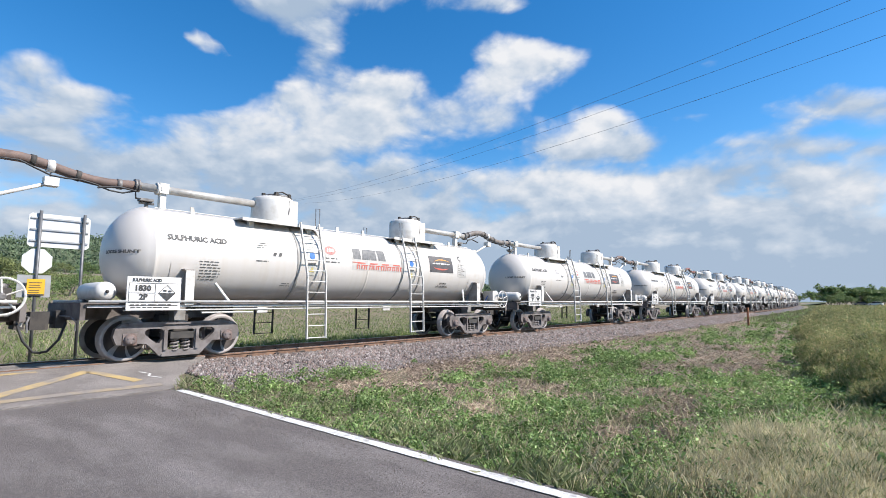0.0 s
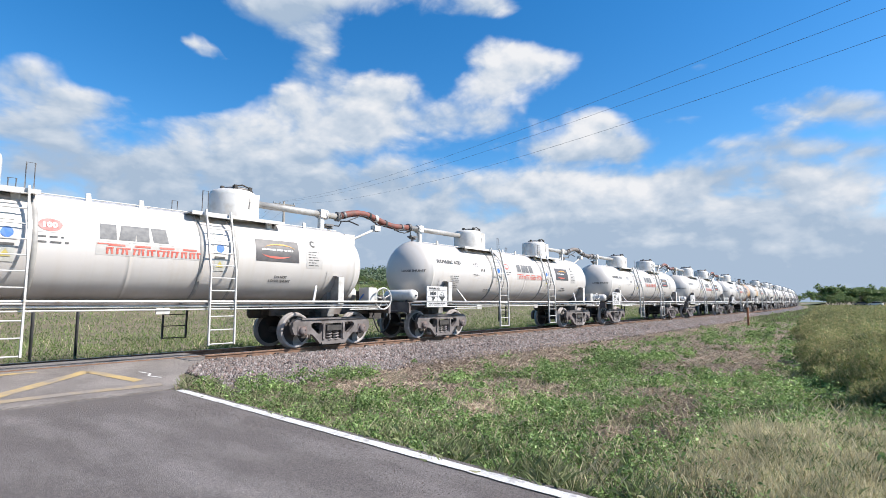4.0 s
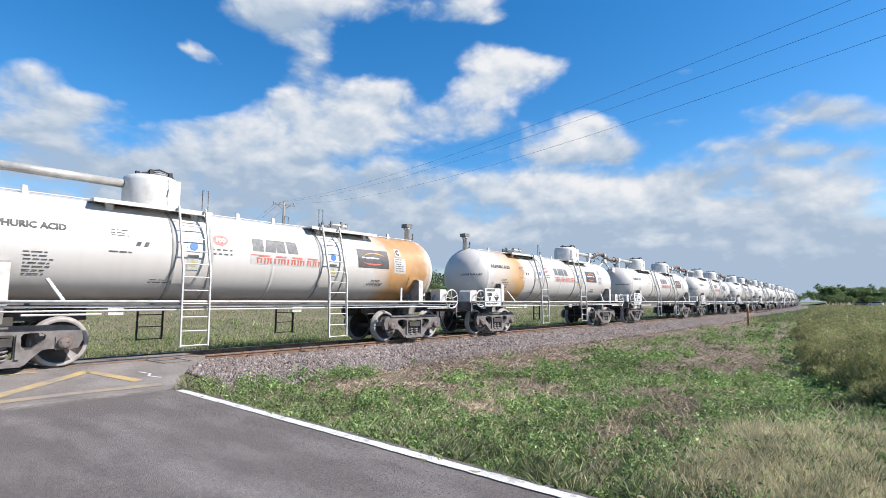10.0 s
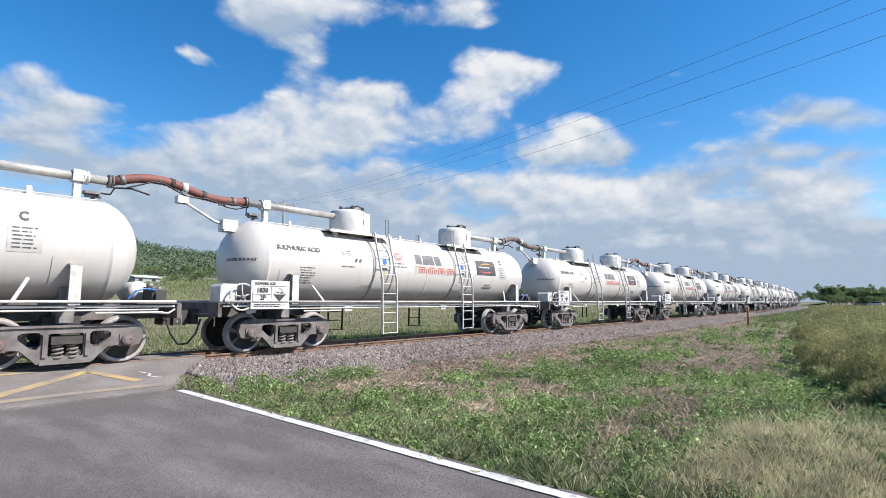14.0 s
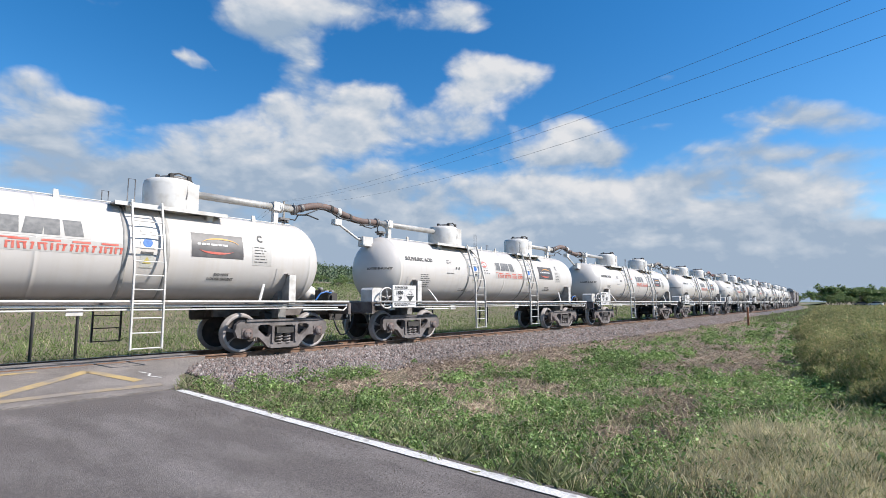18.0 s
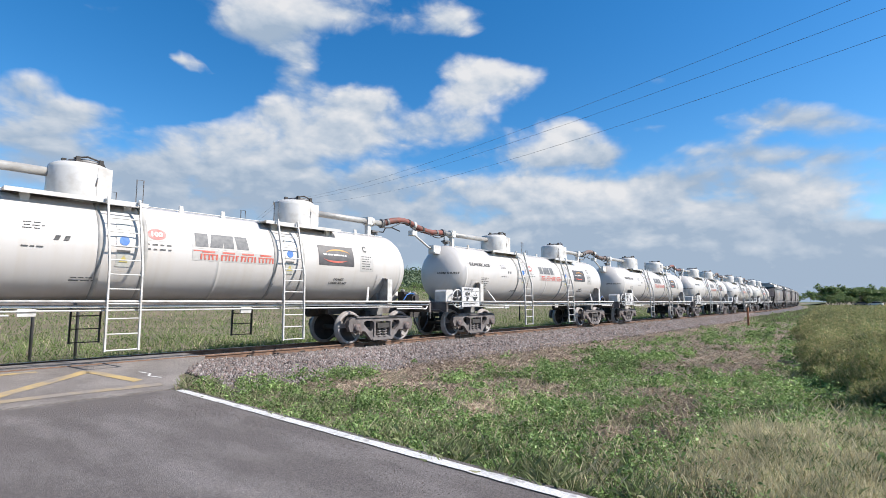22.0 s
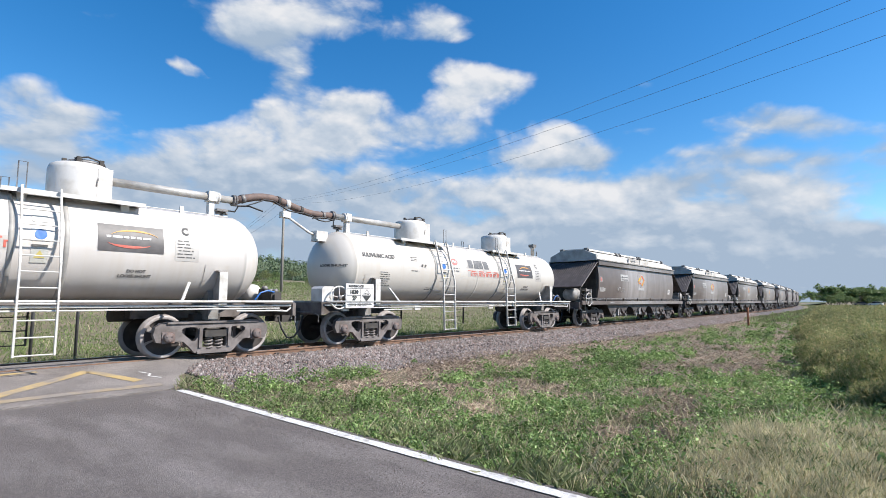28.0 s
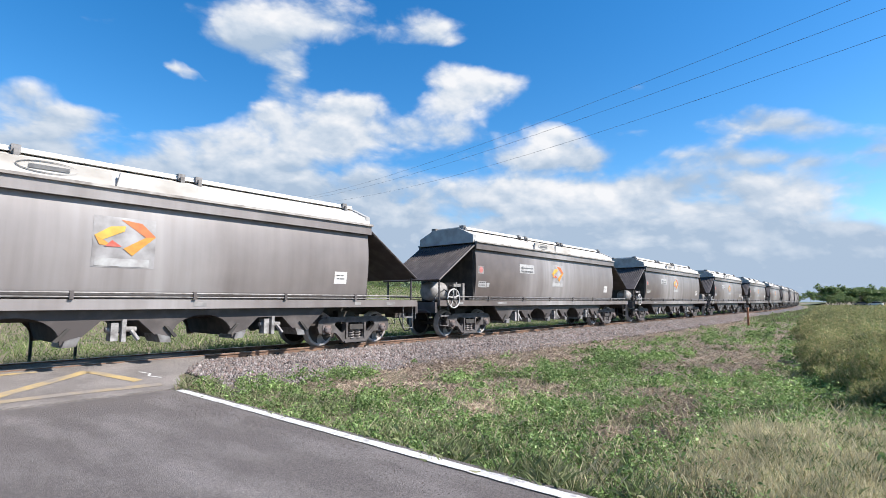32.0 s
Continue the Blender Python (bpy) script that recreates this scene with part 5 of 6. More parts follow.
def bogie(wagon, x, frames=_sf):
    b = child("bogie", BOLSTER_ME, wagon, (x, 0, 0), 0, "three-piece cast steel bogie")
    for i, s in enumerate((-1, 1)):
        child("side_frame", frames[i], b)
        for dx in (-0.105, 0.105):
            child("spring", SPRING_ME, b, (dx, s * 0.84, 0))
        for dx in (-0.915, 0.915):
            child("axle_box", BOX_ME, b, (dx, 0, 0), 0.0 if s < 0 else math.pi)
    for dx, s in ((-0.42, 0), (0.42, math.pi)):
        child("brake_beam", BEAM_ME, b, (dx, 0, 0), s)
    for dx, s in ((-0.46, math.pi), (0.46, 0.0)):
        child("brake_shoe", SHOE_ME, b, (dx - (0.03 if s else -0.03), 1.2 * (0 if s == 0 else -1), 0), s)
    for dx in (-0.915, 0.915):
        a = child("wheelset", AXLE_ME, wagon, (x + dx, 0, 0.42))
        for me in WHEEL_ME:
            child("wheel", me, a, (0, 0, 0), 0, "worn steel wheel with bright rim")


def coupler(wagon, x, s):
    """Knuckle coupler and draft gear at the end x; s points outwards."""
    bm = B()
    box(bm, min(x + s * 0.02, x - s * 0.42), max(x + s * 0.02, x - s * 0.42), -0.07, 0.07, 0.72, 0.86)
    prism(bm, [(x - s * 0.02 + a, b) for a, b in ((-0.12, 0.62), (0.10, 0.62), (0.12, 0.94), (-0.12, 0.94))], -0.19, 0.14)
    box(bm, min(x - s * 0.22, x - s * 0.36), max(x - s * 0.22, x - s * 0.36), -0.22, 0.22, 0.64, 0.96)
    part("coupler", bm, M_DARK, wagon, "dark cast steel knuckle coupler")
    part("brake_hose", tube(B(), [(x - s * 0.35, -0.35, 0.75), (x - s * 0.25, -0.38, 0.45), (x - s * 0.1, -0.36, 0.25), (x + s * 0.02, -0.33, 0.23)], 0.022, 7), M_RUBBER, wagon, "black rubber brake hose")
    part("uncoupling_lever", tube(B(), [(x - s * 0.32, -1.05, 0.62), (x - s * 0.33, -1.05, 0.78), (x - s * 0.28, -0.9, 0.86), (x - s * 0.28, -0.2, 0.86)], 0.016, 6), M_GREYP, wagon)


def handwheel(wagon, x, y, z, r=0.28, material=None):
    bm = B()
    pts = [(x + r * math.cos(k * math.pi / 12), y, z + r * math.sin(k * math.pi / 12)) for k in range(25)]
    tube(bm, pts, 0.02, 6, False)
    for k in range(5):
        a = 0.4 + k * 2 * math.pi / 5
        tube(bm, [(x, y, z), (x + r * math.cos(a), y, z + r * math.sin(a))], 0.014, 5)
    w = part("handwheel", bm, material or M_PAINT, wagon, "white five-spoke brake handwheel")
    part("hub", lathe(B(), [(y - 0.05, 0.03), (y - 0.04, 0.055), (y + 0.16, 0.04)], "y", 10, (x, 0, z)), M_GREYP, w)


def ladder(wagon, x0, x1, pts, rungs, material, rung_r=0.013, name="ladder"):
    """Two flat bent stringers along pts (y, z), and the rungs between them."""
    def stringer(x):
        bm = B()
        rows = [[bm.verts.new((x + a, y + c, z)) for a, c in ((-0.014, -0.028), (0.014, -0.028), (0.014, 0.028), (-0.014, 0.028))] for y, z in pts]
        for a, b in zip(rows, rows[1:]):
            for k in range(4):
                bm.faces.new((a[k], a[(k + 1) % 4], b[(k + 1) % 4], b[k]))
        bm.faces.new(rows[0][::-1])
        bm.faces.new(rows[-1])
        return bm
    lad = part(name, stringer(x0), material, wagon, "white painted steel ladder")
    part("stringer", stringer(x1), material, lad)
    for y, z in rungs:
        part("rung", tube(B(), [(x0, y, z), (x1, y, z)], rung_r, 6), material, lad)
    return lad


def along(pts, z):
    for (ya, za), (yb, zb) in zip(pts, pts[1:]):
        if za <= z <= zb:
            return ya + (yb - ya) * (z - za) / (zb - za)
    return pts[-1][0]


def dome(wagon, x, tall, pipe_side, rng):
    if tall:
        d = part("dome", lathe(B(), [(2.92, 0.50), (2.96, 0.52), (3.58, 0.52), (3.66, 0.50), (3.70, 0.44), (3.72, 0.1)], "z", 32, (x, 0, 0)), M_WHITE2, wagon, "white steel manway dome")
        part("lid", lathe(B(), [(3.70, 0.30), (3.75, 0.30), (3.77, 0.27), (3.78, 0.05)], "z", 20, (x + 0.03, -0.1, 0)), M_GREYP, d)
        for k in range(5):
            a = 0.4 + k * 1.2566
            part("lid_clamp", box(B(), x + 0.03 + 0.32 * math.cos(a) - 0.035, x + 0.03 + 0.32 * math.cos(a) + 0.035, -0.1 + 0.32 * math.sin(a) - 0.035, -0.1 + 0.32 * math.sin(a) + 0.035, 3.68, 3.80), M_DARK, d)
        part("hinge_bar", tube(B(), [(x - 0.2, -0.36, 3.76), (x, -0.42, 3.81), (x + 0.26, -0.34, 3.77), (x + 0.36, -0.36, 3.55)], 0.018, 6), M_DARK, d)
        bm = B()
        for k in range(3):
            a = radians(-75 + 9 * k)
            tube(bm, [(x + 0.525 * math.cos(a), 0.525 * math.sin(a), 3.26 + 0.02 * k), (x + 0.53 * math.cos(a + 0.05), 0.53 * math.sin(a + 0.05), 3.42)], 0.012, 5)
        part("marking", bm, M_GREYP, d, "dark painted mark")
        part("panel", prism(B(), [(x + 0.16, 3.0), (x + 0.40, 3.0), (x + 0.40, 3.62), (x + 0.16, 3.62)], -0.50, -0.40), M_WHITE2, d)
    else:
        d = part("dome", lathe(B(), [(2.95, 0.34), (3.16, 0.34), (3.17, 0.38), (3.22, 0.38), (3.25, 0.2)], "z", 26, (x, 0, 0)), M_WHITE2, wagon, "low white manway with bolted lid")
        for k in range(8):
            a = k * math.pi / 4
            part("lid_clamp", box(B(), x + 0.36 * math.cos(a) - 0.03, x + 0.36 * math.cos(a) + 0.03, 0.36 * math.sin(a) - 0.03, 0.36 * math.sin(a) + 0.03, 3.14, 3.29), M_GREYP, d)


def platform(wagon, x0, x1):
    bm = B()
    box(bm, x0, x1, -0.80, 0.80, 2.97, 3.0)
    box(bm, x0, x1, -0.815, -0.80, 2.93, 3.005)
    box(bm, x0, x1, 0.80, 0.815, 2.93, 3.005)
    p = part("platform", bm, M_WHITE2, wagon, "white steel inspection platform")
    for x in (x0 + 0.3, x1 - 0.3):
        part("bracket", prism(B(), [(x - 0.05, 2.7), (x + 0.05, 2.7), (x + 0.07, 2.965), (x - 0.07, 2.965)], -0.64, -0.57), M_WHITE2, p)
        part("bracket", prism(B(), [(x - 0.05, 2.7), (x + 0.05, 2.7), (x + 0.07, 2.965), (x - 0.07, 2.965)], 0.57, 0.64), M_WHITE2, p)


def pipe_joint(bm, x, z, r):
    lathe(bm, [(x - 0.05, r), (x - 0.045, r + 0.05), (x - 0.015, r + 0.05), (x - 0.01, r + 0.02), (x + 0.01, r + 0.02), (x + 0.015, r + 0.05), (x + 0.045, r + 0.05), (x + 0.05, r)], "x", 16, (0, 0, z))
    return bm


def tank_wagon(front="reservoir", front_pipe=True, rear_pipe=True, tall=(True, True), tank_mat=None, hose="brown", seed=1, arm="front", rear_wheel=False):
    rng = random.Random(seed)
    e = new("tank_wagon")
    bm = lathe(B(), [(0.93, 0.02), (0.95, 0.25), (1.0, 0.46), (1.08, 0.63), (1.2, 0.79), (1.34, 0.91), (1.44, 0.965), (1.53, 1.0), (1.54, 1.006), (1.56, 1.006), (1.57, 1.0), (1.62, 1.0), (6.79, 1.0), (6.84, 1.0), (6.845, 1.004), (6.865, 1.004), (6.87, 1.0), (6.92, 1.0), (12.08, 1.0), (12.13, 1.0), (12.14, 1.006), (12.16, 1.006), (12.17, 1.0), (12.26, 0.965), (12.36, 0.91), (12.5, 0.79), (12.62, 0.63), (12.7, 0.46), (12.75, 0.25), (12.77, 0.02)], "x", 48, (0, 0, TANK_Z))
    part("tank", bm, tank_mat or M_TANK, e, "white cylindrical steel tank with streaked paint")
    # underframe
    bm = B()
    for x0, x1 in ((0.40, 3.5), (10.2, 13.3)):
        box(box(bm, x0, x1, -0.24, -0.14, 0.78, 1.08), x0, x1, 0.14, 0.24, 0.78, 1.08)
    part("underframe", box(bm, 1.9, 11.8, -0.62, 0.62, 1.06, 1.10), M_FRAME, e, "dirty steel stub sills under the tank")
    for x in (0.36, 13.26):
        part("headstock", box(B(), x, x + 0.08, -1.12, 1.12, 0.80, 1.08), M_FRAME, e)
        part("end_deck", box(B(), min(x, 13.34 - 0.78), min(x, 13.34 - 0.78) + 0.78, -1.08, 1.08, 1.075, 1.10), M_FRAME, e)
    for s in (-1, 1):
        part("side_rail", tube(B(), [(0.45, s * 1.2, 1.12), (13.2, s * 1.2, 1.12)], 0.024, 8), M_PAINT, e, "white handrail along the tank's foot")
        part("side_sill", box(B(), 0.45, 13.2, s * 1.1 - 0.04, s * 1.1 + 0.04, 1.015, 1.05), M_WHITE2, e)
        part("conduit", tube(B(), [(1.0, s * 1.15, 0.96), (12.9, s * 1.15, 0.97)], 0.016, 6), M_WHITE2, e)
    for x in (2.13, 11.57):
        part("saddle", prism(B(), [(x - 0.10, 0.74), (x + 0.10, 0.74), (x + 0.13, 1.35), (x - 0.13, 1.35)], -0.78, 0.78), M_FRAMELIGHT, e)
        for s in (-1, 1):
            bm = prism_x(B(), [(s * 0.45, 1.06), (s * 1.165, 1.06), (s * 1.165, 1.72), (s * 1.10, 1.76), (s * 0.93, 1.76), (s * 0.60, 1.30)], x - 0.02, x + 0.02)
            box(bm, x - 0.09, x + 0.09, min(s * 0.9, s * 1.13), max(s * 0.9, s * 1.13), 1.735, 1.765)
            sb = part("saddle_bracket", bm, M_DIRTYWHITE, e, "dirty white saddle bracket")
            part("gusset", box(B(), x - 0.085, x + 0.085, s * 1.177 - 0.012, s * 1.177 + 0.012, 1.06, 1.73), M_PAINT, sb)
    for x, d in ((2.95, -0.22), (10.75, 0.22), (3.0, -0.22), (10.7, 0.22)):
        s = -1 if x in (2.95, 10.75) else 1
        part("brace", tube(B(), [(x + d, s * 0.97, 1.5), (x, s * 1.19, 1.1)], 0.03, 6), M_WHITE2, e)
    for x in (3.6, 7.3):
        part("bracket_plate", box(B(), x, x + 0.24, -1.14, -1.1, 0.88, 1.0), M_WHITE2, e)
    part("brake_cylinder", lathe(B(), [(9.95, 0.05), (9.97, 0.15), (10.4, 0.15), (10.42, 0.05)], "x", 16, (0, 0.35, 0.86)), M_DARK, e)
    for s in (-1, 1):
        part("end_pipes", tube(tube(B(), [(11.9, s * 1.13, 0.92), (13.0, s * 1.13, 0.92)], 0.018, 6), [(2.4, s * 1.13, 0.90), (3.5, s * 1.13, 0.90)], 0.018, 6), M_PAINT, e)
    # bogies and couplers
    bogie(e, 2.13)
    bogie(e, 11.57)
    coupler(e, 0.0, -1)
    coupler(e, 13.7, 1)
    # ladders: near side white, far side's shade put into a near-black colour
    for x0, x1 in ((4.80, 5.33), (8.26, 8.79)):
        pts = [(-1.25, 0.25), (-1.22, 1.75), (-0.86, 3.05)]
        rungs = [(along(pts, z), z) for z in (0.27, 0.55, 0.82, 1.08, 1.34, 1.60, 1.86, 2.12, 2.38, 2.64, 2.90)]
        ladder(e, x0, x1, pts, rungs, M_PAINT)
        pts = [(1.25, 0.25), (1.22, 1.75), (0.86, 3.05)]
        ladder(e, x0 + 0.05, x1 + 0.05, pts, [(along(pts, z), z) for z in (0.27, 0.55, 0.82)], M_DARK)
    for x in (5.28, 8.2):
        for s in (-1, 1):
            part("grab_rail", tube(B(), [(x, s * 0.8, 3.0), (x, s * 0.8, 3.45), (x + 0.12, s * 0.8, 3.45), (x + 0.12, s * 0.8, 3.0)], 0.013, 5), M_GREYP, e)
    for x in (4.66, 5.40, 8.12, 8.86):
        part("strap", lathe(B(), [(x, 0.995), (x + 0.005, 1.012), (x + 0.075, 1.012), (x + 0.08, 0.995)], "x", 48, (0, 0, TANK_Z)), M_STRAP, e, "grey steel strap round the tank")
    for x in (2.13, 11.57):
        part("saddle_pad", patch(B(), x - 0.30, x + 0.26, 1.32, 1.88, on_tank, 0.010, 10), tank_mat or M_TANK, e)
    platform(e, 3.35, 5.5)
    platform(e, 8.0, 10.15)
    dome(e, 4.55, tall[0], -1, rng)
    dome(e, 9.25, tall[1], 1, rng)
    part("top_rail", tube(B(), [(1.7, -0.35, 3.03), (12.0, -0.35, 3.03)], 0.012, 5), M_PAINT, e)
    for x in (2.45, 6.3, 7.2, 11.0):
        part("lifting_lug", prism(B(), [(x - 0.05, 2.98), (x + 0.05, 2.98), (x + 0.02, 3.14), (x - 0.05, 3.14)], -0.37, -0.33), M_WHITE2, e)
    # unloading pipe along the top
    for on, xs, x_end, x_sup in ((front_pipe, 4.05, 1.45, 1.95), (rear_pipe, 9.75, 12.3, 11.75)):
        if on:
            part("pipe", tube(B(), [(xs, 0, 3.50), (x_end, 0, 3.50)], 0.085, 14), M_PIPE, e, "grey steel unloading pipe")
            part("flange", pipe_joint(B(), x_end, 3.50, 0.085), M_GREYP, e)
            part("flange", pipe_joint(B(), x_end + (0.42 if x_end < 5 else -0.42), 3.50, 0.085), M_WHITE2, e)
            part("pipe_support", box(box(B(), x_sup - 0.06, x_sup + 0.06, -0.07, 0.07, 2.98, 3.42), x_sup - 0.09, x_sup + 0.09, -0.12, 0.12, 3.40, 3.62), M_WHITE2, e)
            bm = B()
            xv = x_sup + (-0.28 if x_sup < 5 else 0.28)
            tube(bm, [(xv, 0.05, 2.95), (xv, 0.05, 3.2)], 0.04, 8)
            tube(bm, [(xv - 0.14, 0.05, 3.17), (xv + 0.14, 0.05, 3.17)], 0.03, 8)
            box(bm, xv - 0.16, xv + 0.1, -0.08, 0.12, 3.2, 3.25)
            part("valve", bm, M_GREYP, e)
            sgn = -1 if x_end < 5 else 1
            part("air_hose", tube(B(), [(xv, 0.0, 3.24), (xv + sgn * 0.25, -0.1, 3.22), (x_end + sgn * 0.05, -0.12, 3.36), (x_end + sgn * 0.35, -0.1, 3.40), (x_end + sgn * 0.7, -0.08, 3.33)], 0.02, 6), M_RUBBER, e)
        else:
            x = 1.45 if xs < 5 else 12.15
            v = part("vent_post", lathe(B(), [(2.9, 0.08), (3.42, 0.08), (3.43, 0.11), (3.47, 0.11), (3.48, 0.05)], "z", 14, (x, 0, 0)), M_WHITE2, e, "short white vent post with valve head")
            part("valve_head", box(B(), x - 0.13, x + 0.13, -0.12, 0.12, 3.48, 3.60), M_GREYP, v)
            part("fitting", tube(B(), [(x + 0.1, -0.05, 3.06), (x + 0.16, -0.1, 3.12), (x + 0.16, -0.1, 3.3)], 0.03, 6), M_GREYP, v)
    if front_pipe:
        # hose over the gap to the wagon ahead
        sag = rng.uniform(-0.05, 0.1)
        pts = []
        for i in range(13):
            f = i / 12
            x = 1.42 - f * 2.82
            pts.append((x, 0.05 * math.sin(f * 6), 3.50 + 0.17 * math.sin(math.pi * f) * (0.7 + sag) - 0.1 * math.sin(2 * math.pi * f)))
        part("unloading_hose", tube(B(), pts, 0.095, 12), M_HOSE if hose == "brown" else M_HOSE2 if hose == "red" else M_HOSE3, e, "ribbed rubber transfer hose")
        for i in (1, 4, 7, 11):
            a, b = Vector(pts[i]), Vector(pts[i + 1])
            part("hose_clamp", tube(B(), [a, a + (b - a) * 0.35], 0.108, 12), M_GREYP if i in (1, 11) else M_DARK, e)
        part("hose_clamp", tube(B(), [Vector(pts[6]) - Vector((0.06, 0, 0)), Vector(pts[6]) + Vector((0.06, 0, 0))], 0.12, 12), M_WHITE2, e)
        cable = [(p[0], p[1] - 0.1, p[2] - 0.13 - 0.06 * math.sin(i * 1.3)) for i, p in enumerate(pts)]
        part("cable", tube(B(), cable, 0.017, 6), M_RUBBER, e, "black cable under the hose")
        if arm == "front":
            part("hose_arm", tube(tube(B(), [(1.05, 0.0, 2.88), (0.72, 0, 2.95), (-0.02, 0, 3.33)], 0.035, 8), [(1.05, 0.0, 2.75), (1.0, 0, 2.95)], 0.06, 8), M_WHITE2, e, "white swing arm carrying the hose")
            part("arm_bracket", box(box(B(), 0.86, 1.22, -0.12, 0.12, 2.78, 3.02), 0.88, 1.2, -0.15, 0.15, 2.74, 2.79), M_WHITE2, e)
            part("hose_hanger", box(B(), -0.14, 0.08, -0.1, 0.1, 3.26, 3.42), M_WHITE2, e)
            part("hanger_chain", tube(B(), [(-0.03, 0, 3.42), (-0.03, 0, 3.55)], 0.012, 5), M_GREYP, e)
    if rear_pipe and arm == "rear":
        part("hose_arm", tube(tube(B(), [(12.66, 0.0, 2.86), (12.95, 0, 2.95), (13.72, 0, 3.30)], 0.035, 8), [(12.66, 0.0, 2.72), (12.7, 0, 2.95)], 0.06, 8), M_WHITE2, e, "white swing arm carrying the hose")
        part("arm_bracket", box(box(B(), 12.48, 12.84, -0.12, 0.12, 2.78, 3.02), 12.5, 12.82, -0.15, 0.15, 2.74, 2.79), M_WHITE2, e)
        part("hose_hanger", box(B(), 13.62, 13.84, -0.1, 0.1, 3.24, 3.40), M_WHITE2, e)
        part("hanger_strap", tube(B(), [(13.72, 0, 3.40), (13.72, 0, 3.56)], 0.012, 5), M_GREYP, e)
    if rear_wheel:
        handwheel(e, 13.02, -1.16, 1.20, 0.29)
        part("valve_box", prism(B(), [(12.62, 1.12), (12.94, 1.12), (12.94, 1.44), (12.88, 1.50), (12.62, 1.50)], -1.02, -0.62), M_WHITE2, e, "white steel valve box")
        part("wheel_post", box(B(), 12.98, 13.06, -1.06, -0.98, 0.9, 1.3), M_FRAME, e)
    # end equipment
    if front in ("reservoir", "both"):
        r = part("air_reservoir", lathe(B(), [(-0.98, 0.02), (-0.97, 0.10), (-0.93, 0.155), (-0.86, 0.18), (0.2, 0.18), (0.28, 0.12), (0.3, 0.02)], "y", 24, (0.78, 0, 1.30)), M_WHITE2, e, "white air reservoir with dished ends")
        part("drain_plug", lathe(B(), [(-1.03, 0.015), (-1.0, 0.03), (-0.95, 0.03)], "y", 8, (0.78, 0, 1.30)), M_DARK, r)
        for y in (-0.75, -0.1):
            part("reservoir_bracket", box(B(), 0.64, 0.92, y, y + 0.07, 1.08, 1.16), M_FRAME, e)
    if front in ("box", "both", "wheel"):
        handwheel(e, 0.86 if front != "both" else 0.52, -1.16, 1.22)
        if front == "box":
            part("valve_box", prism(B(), [(0.44, 1.12), (0.80, 1.12), (0.80, 1.50), (0.50, 1.50), (0.44, 1.44)], -1.02, -0.55), M_WHITE2, e, "white steel valve box")
            part("step_plate", box(B(), 1.0, 1.2, -1.12, -1.06, 0.88, 1.02), M_WHITE2, e)
    vg = part("control_valve", box(box(box(B(), 12.93, 13.20, -0.72, -0.34, 1.10, 1.34), 12.98, 13.14, -0.80, -0.72, 1.14, 1.28), 13.0, 13.22, -0.30, -0.02, 1.10, 1.42), M_DARK, e, "black cast brake control valve")
    for y, z in ((-0.64, 1.36), (-0.44, 1.36), (-0.16, 1.44)):
        part("cap", lathe(B(), [(z - 0.04, 0.07), (z + 0.03, 0.07), (z + 0.06, 0.04)], "z", 10, (13.08, y, 0)), M_GREYP, vg)
    part("auxiliary_reservoir", lathe(B(), [(0.08, 0.02), (0.10, 0.16), (0.18, 0.21), (0.80, 0.21), (0.88, 0.16), (0.90, 0.02)], "y", 20, (12.98, 0, 1.33)), M_WHITE2, e, "white auxiliary air reservoir")
    part("air_hose", tube(B(), [(12.5, -0.78, 1.16), (12.62, -0.80, 1.32), (12.8, -0.78, 1.37), (13.0, -0.74, 1.34)], 0.018, 6), M_BLUE, e, "blue air hose")
    part("end_pipe", tube(B(), [(12.6, -1.12, 0.93), (13.1, -1.12, 0.9), (13.25, -1.05, 0.98), (13.35, -1.0, 0.9), (13.3, -1.0, 0.72)], 0.02, 6), M_PAINT, e)
    # lettering on the dished front end, and on the near side
    head = [(0.02, 0.93), (0.25, 0.95), (0.46, 1.0), (0.63, 1.08), (0.79, 1.2), (0.91, 1.34), (0.965, 1.44)]

    def on_head(u, z, lift=0.006):
        r = min(0.96, math.hypot(u, z - TANK_Z))
        return (float(np.interp(r, [h[0] for h in head], [h[1] for h in head])) - lift - 0.006, -u, z)
    part("lettering", letters(B(), "LOOSE SHUNT", 0.22, 2.04, 0.06, 0.68, on_head, 0.012), M_INK2, e)
    flat = on_side(-1.215)
    pl = part("placard", box(B(), 1.02, 1.95, -1.215, -1.19, 0.96, 1.58), M_PLATE, e, "white hazard placard with black lettering")
    part("lettering", letters(B(), "SULPHURIC ACID", 1.10, 1.49, 0.055, 0.5, flat), M_INK, pl)
    part("lettering", letters(B(), "1830", 1.16, 1.32, 0.10, 0.26, flat), M_INK, pl)
    part("lettering", letters(B(), "2P", 1.22, 1.16, 0.10, 0.15, flat), M_INK, pl)
    bm = B()
    for x0, x1, z0, z1 in ((1.05, 1.92, 1.455, 1.462), (1.05, 1.5, 1.275, 1.282), (1.05, 1.92, 1.10, 1.107), (1.49, 1.497, 1.10, 1.46), (1.06, 1.9, 1.04, 1.05), (1.05, 1.058, 1.10, 1.46)):
        patch(bm, x0, x1, z0, z1, flat, 0.006, 1)
    text_bars(bm, 1.08, 1.9, 1.07, 2, 0.05, flat, rng)
    tagged(part("rule_lines", bm, M_INK, pl), kind="stuff")
    bm = B()
    v = [bm.verts.new(flat(1.70 + a, 1.28 + b, 0.008)) for a, b in ((-0.155, 0), (0, -0.155), (0.155, 0), (0, 0))]
    bm.faces.new(v)
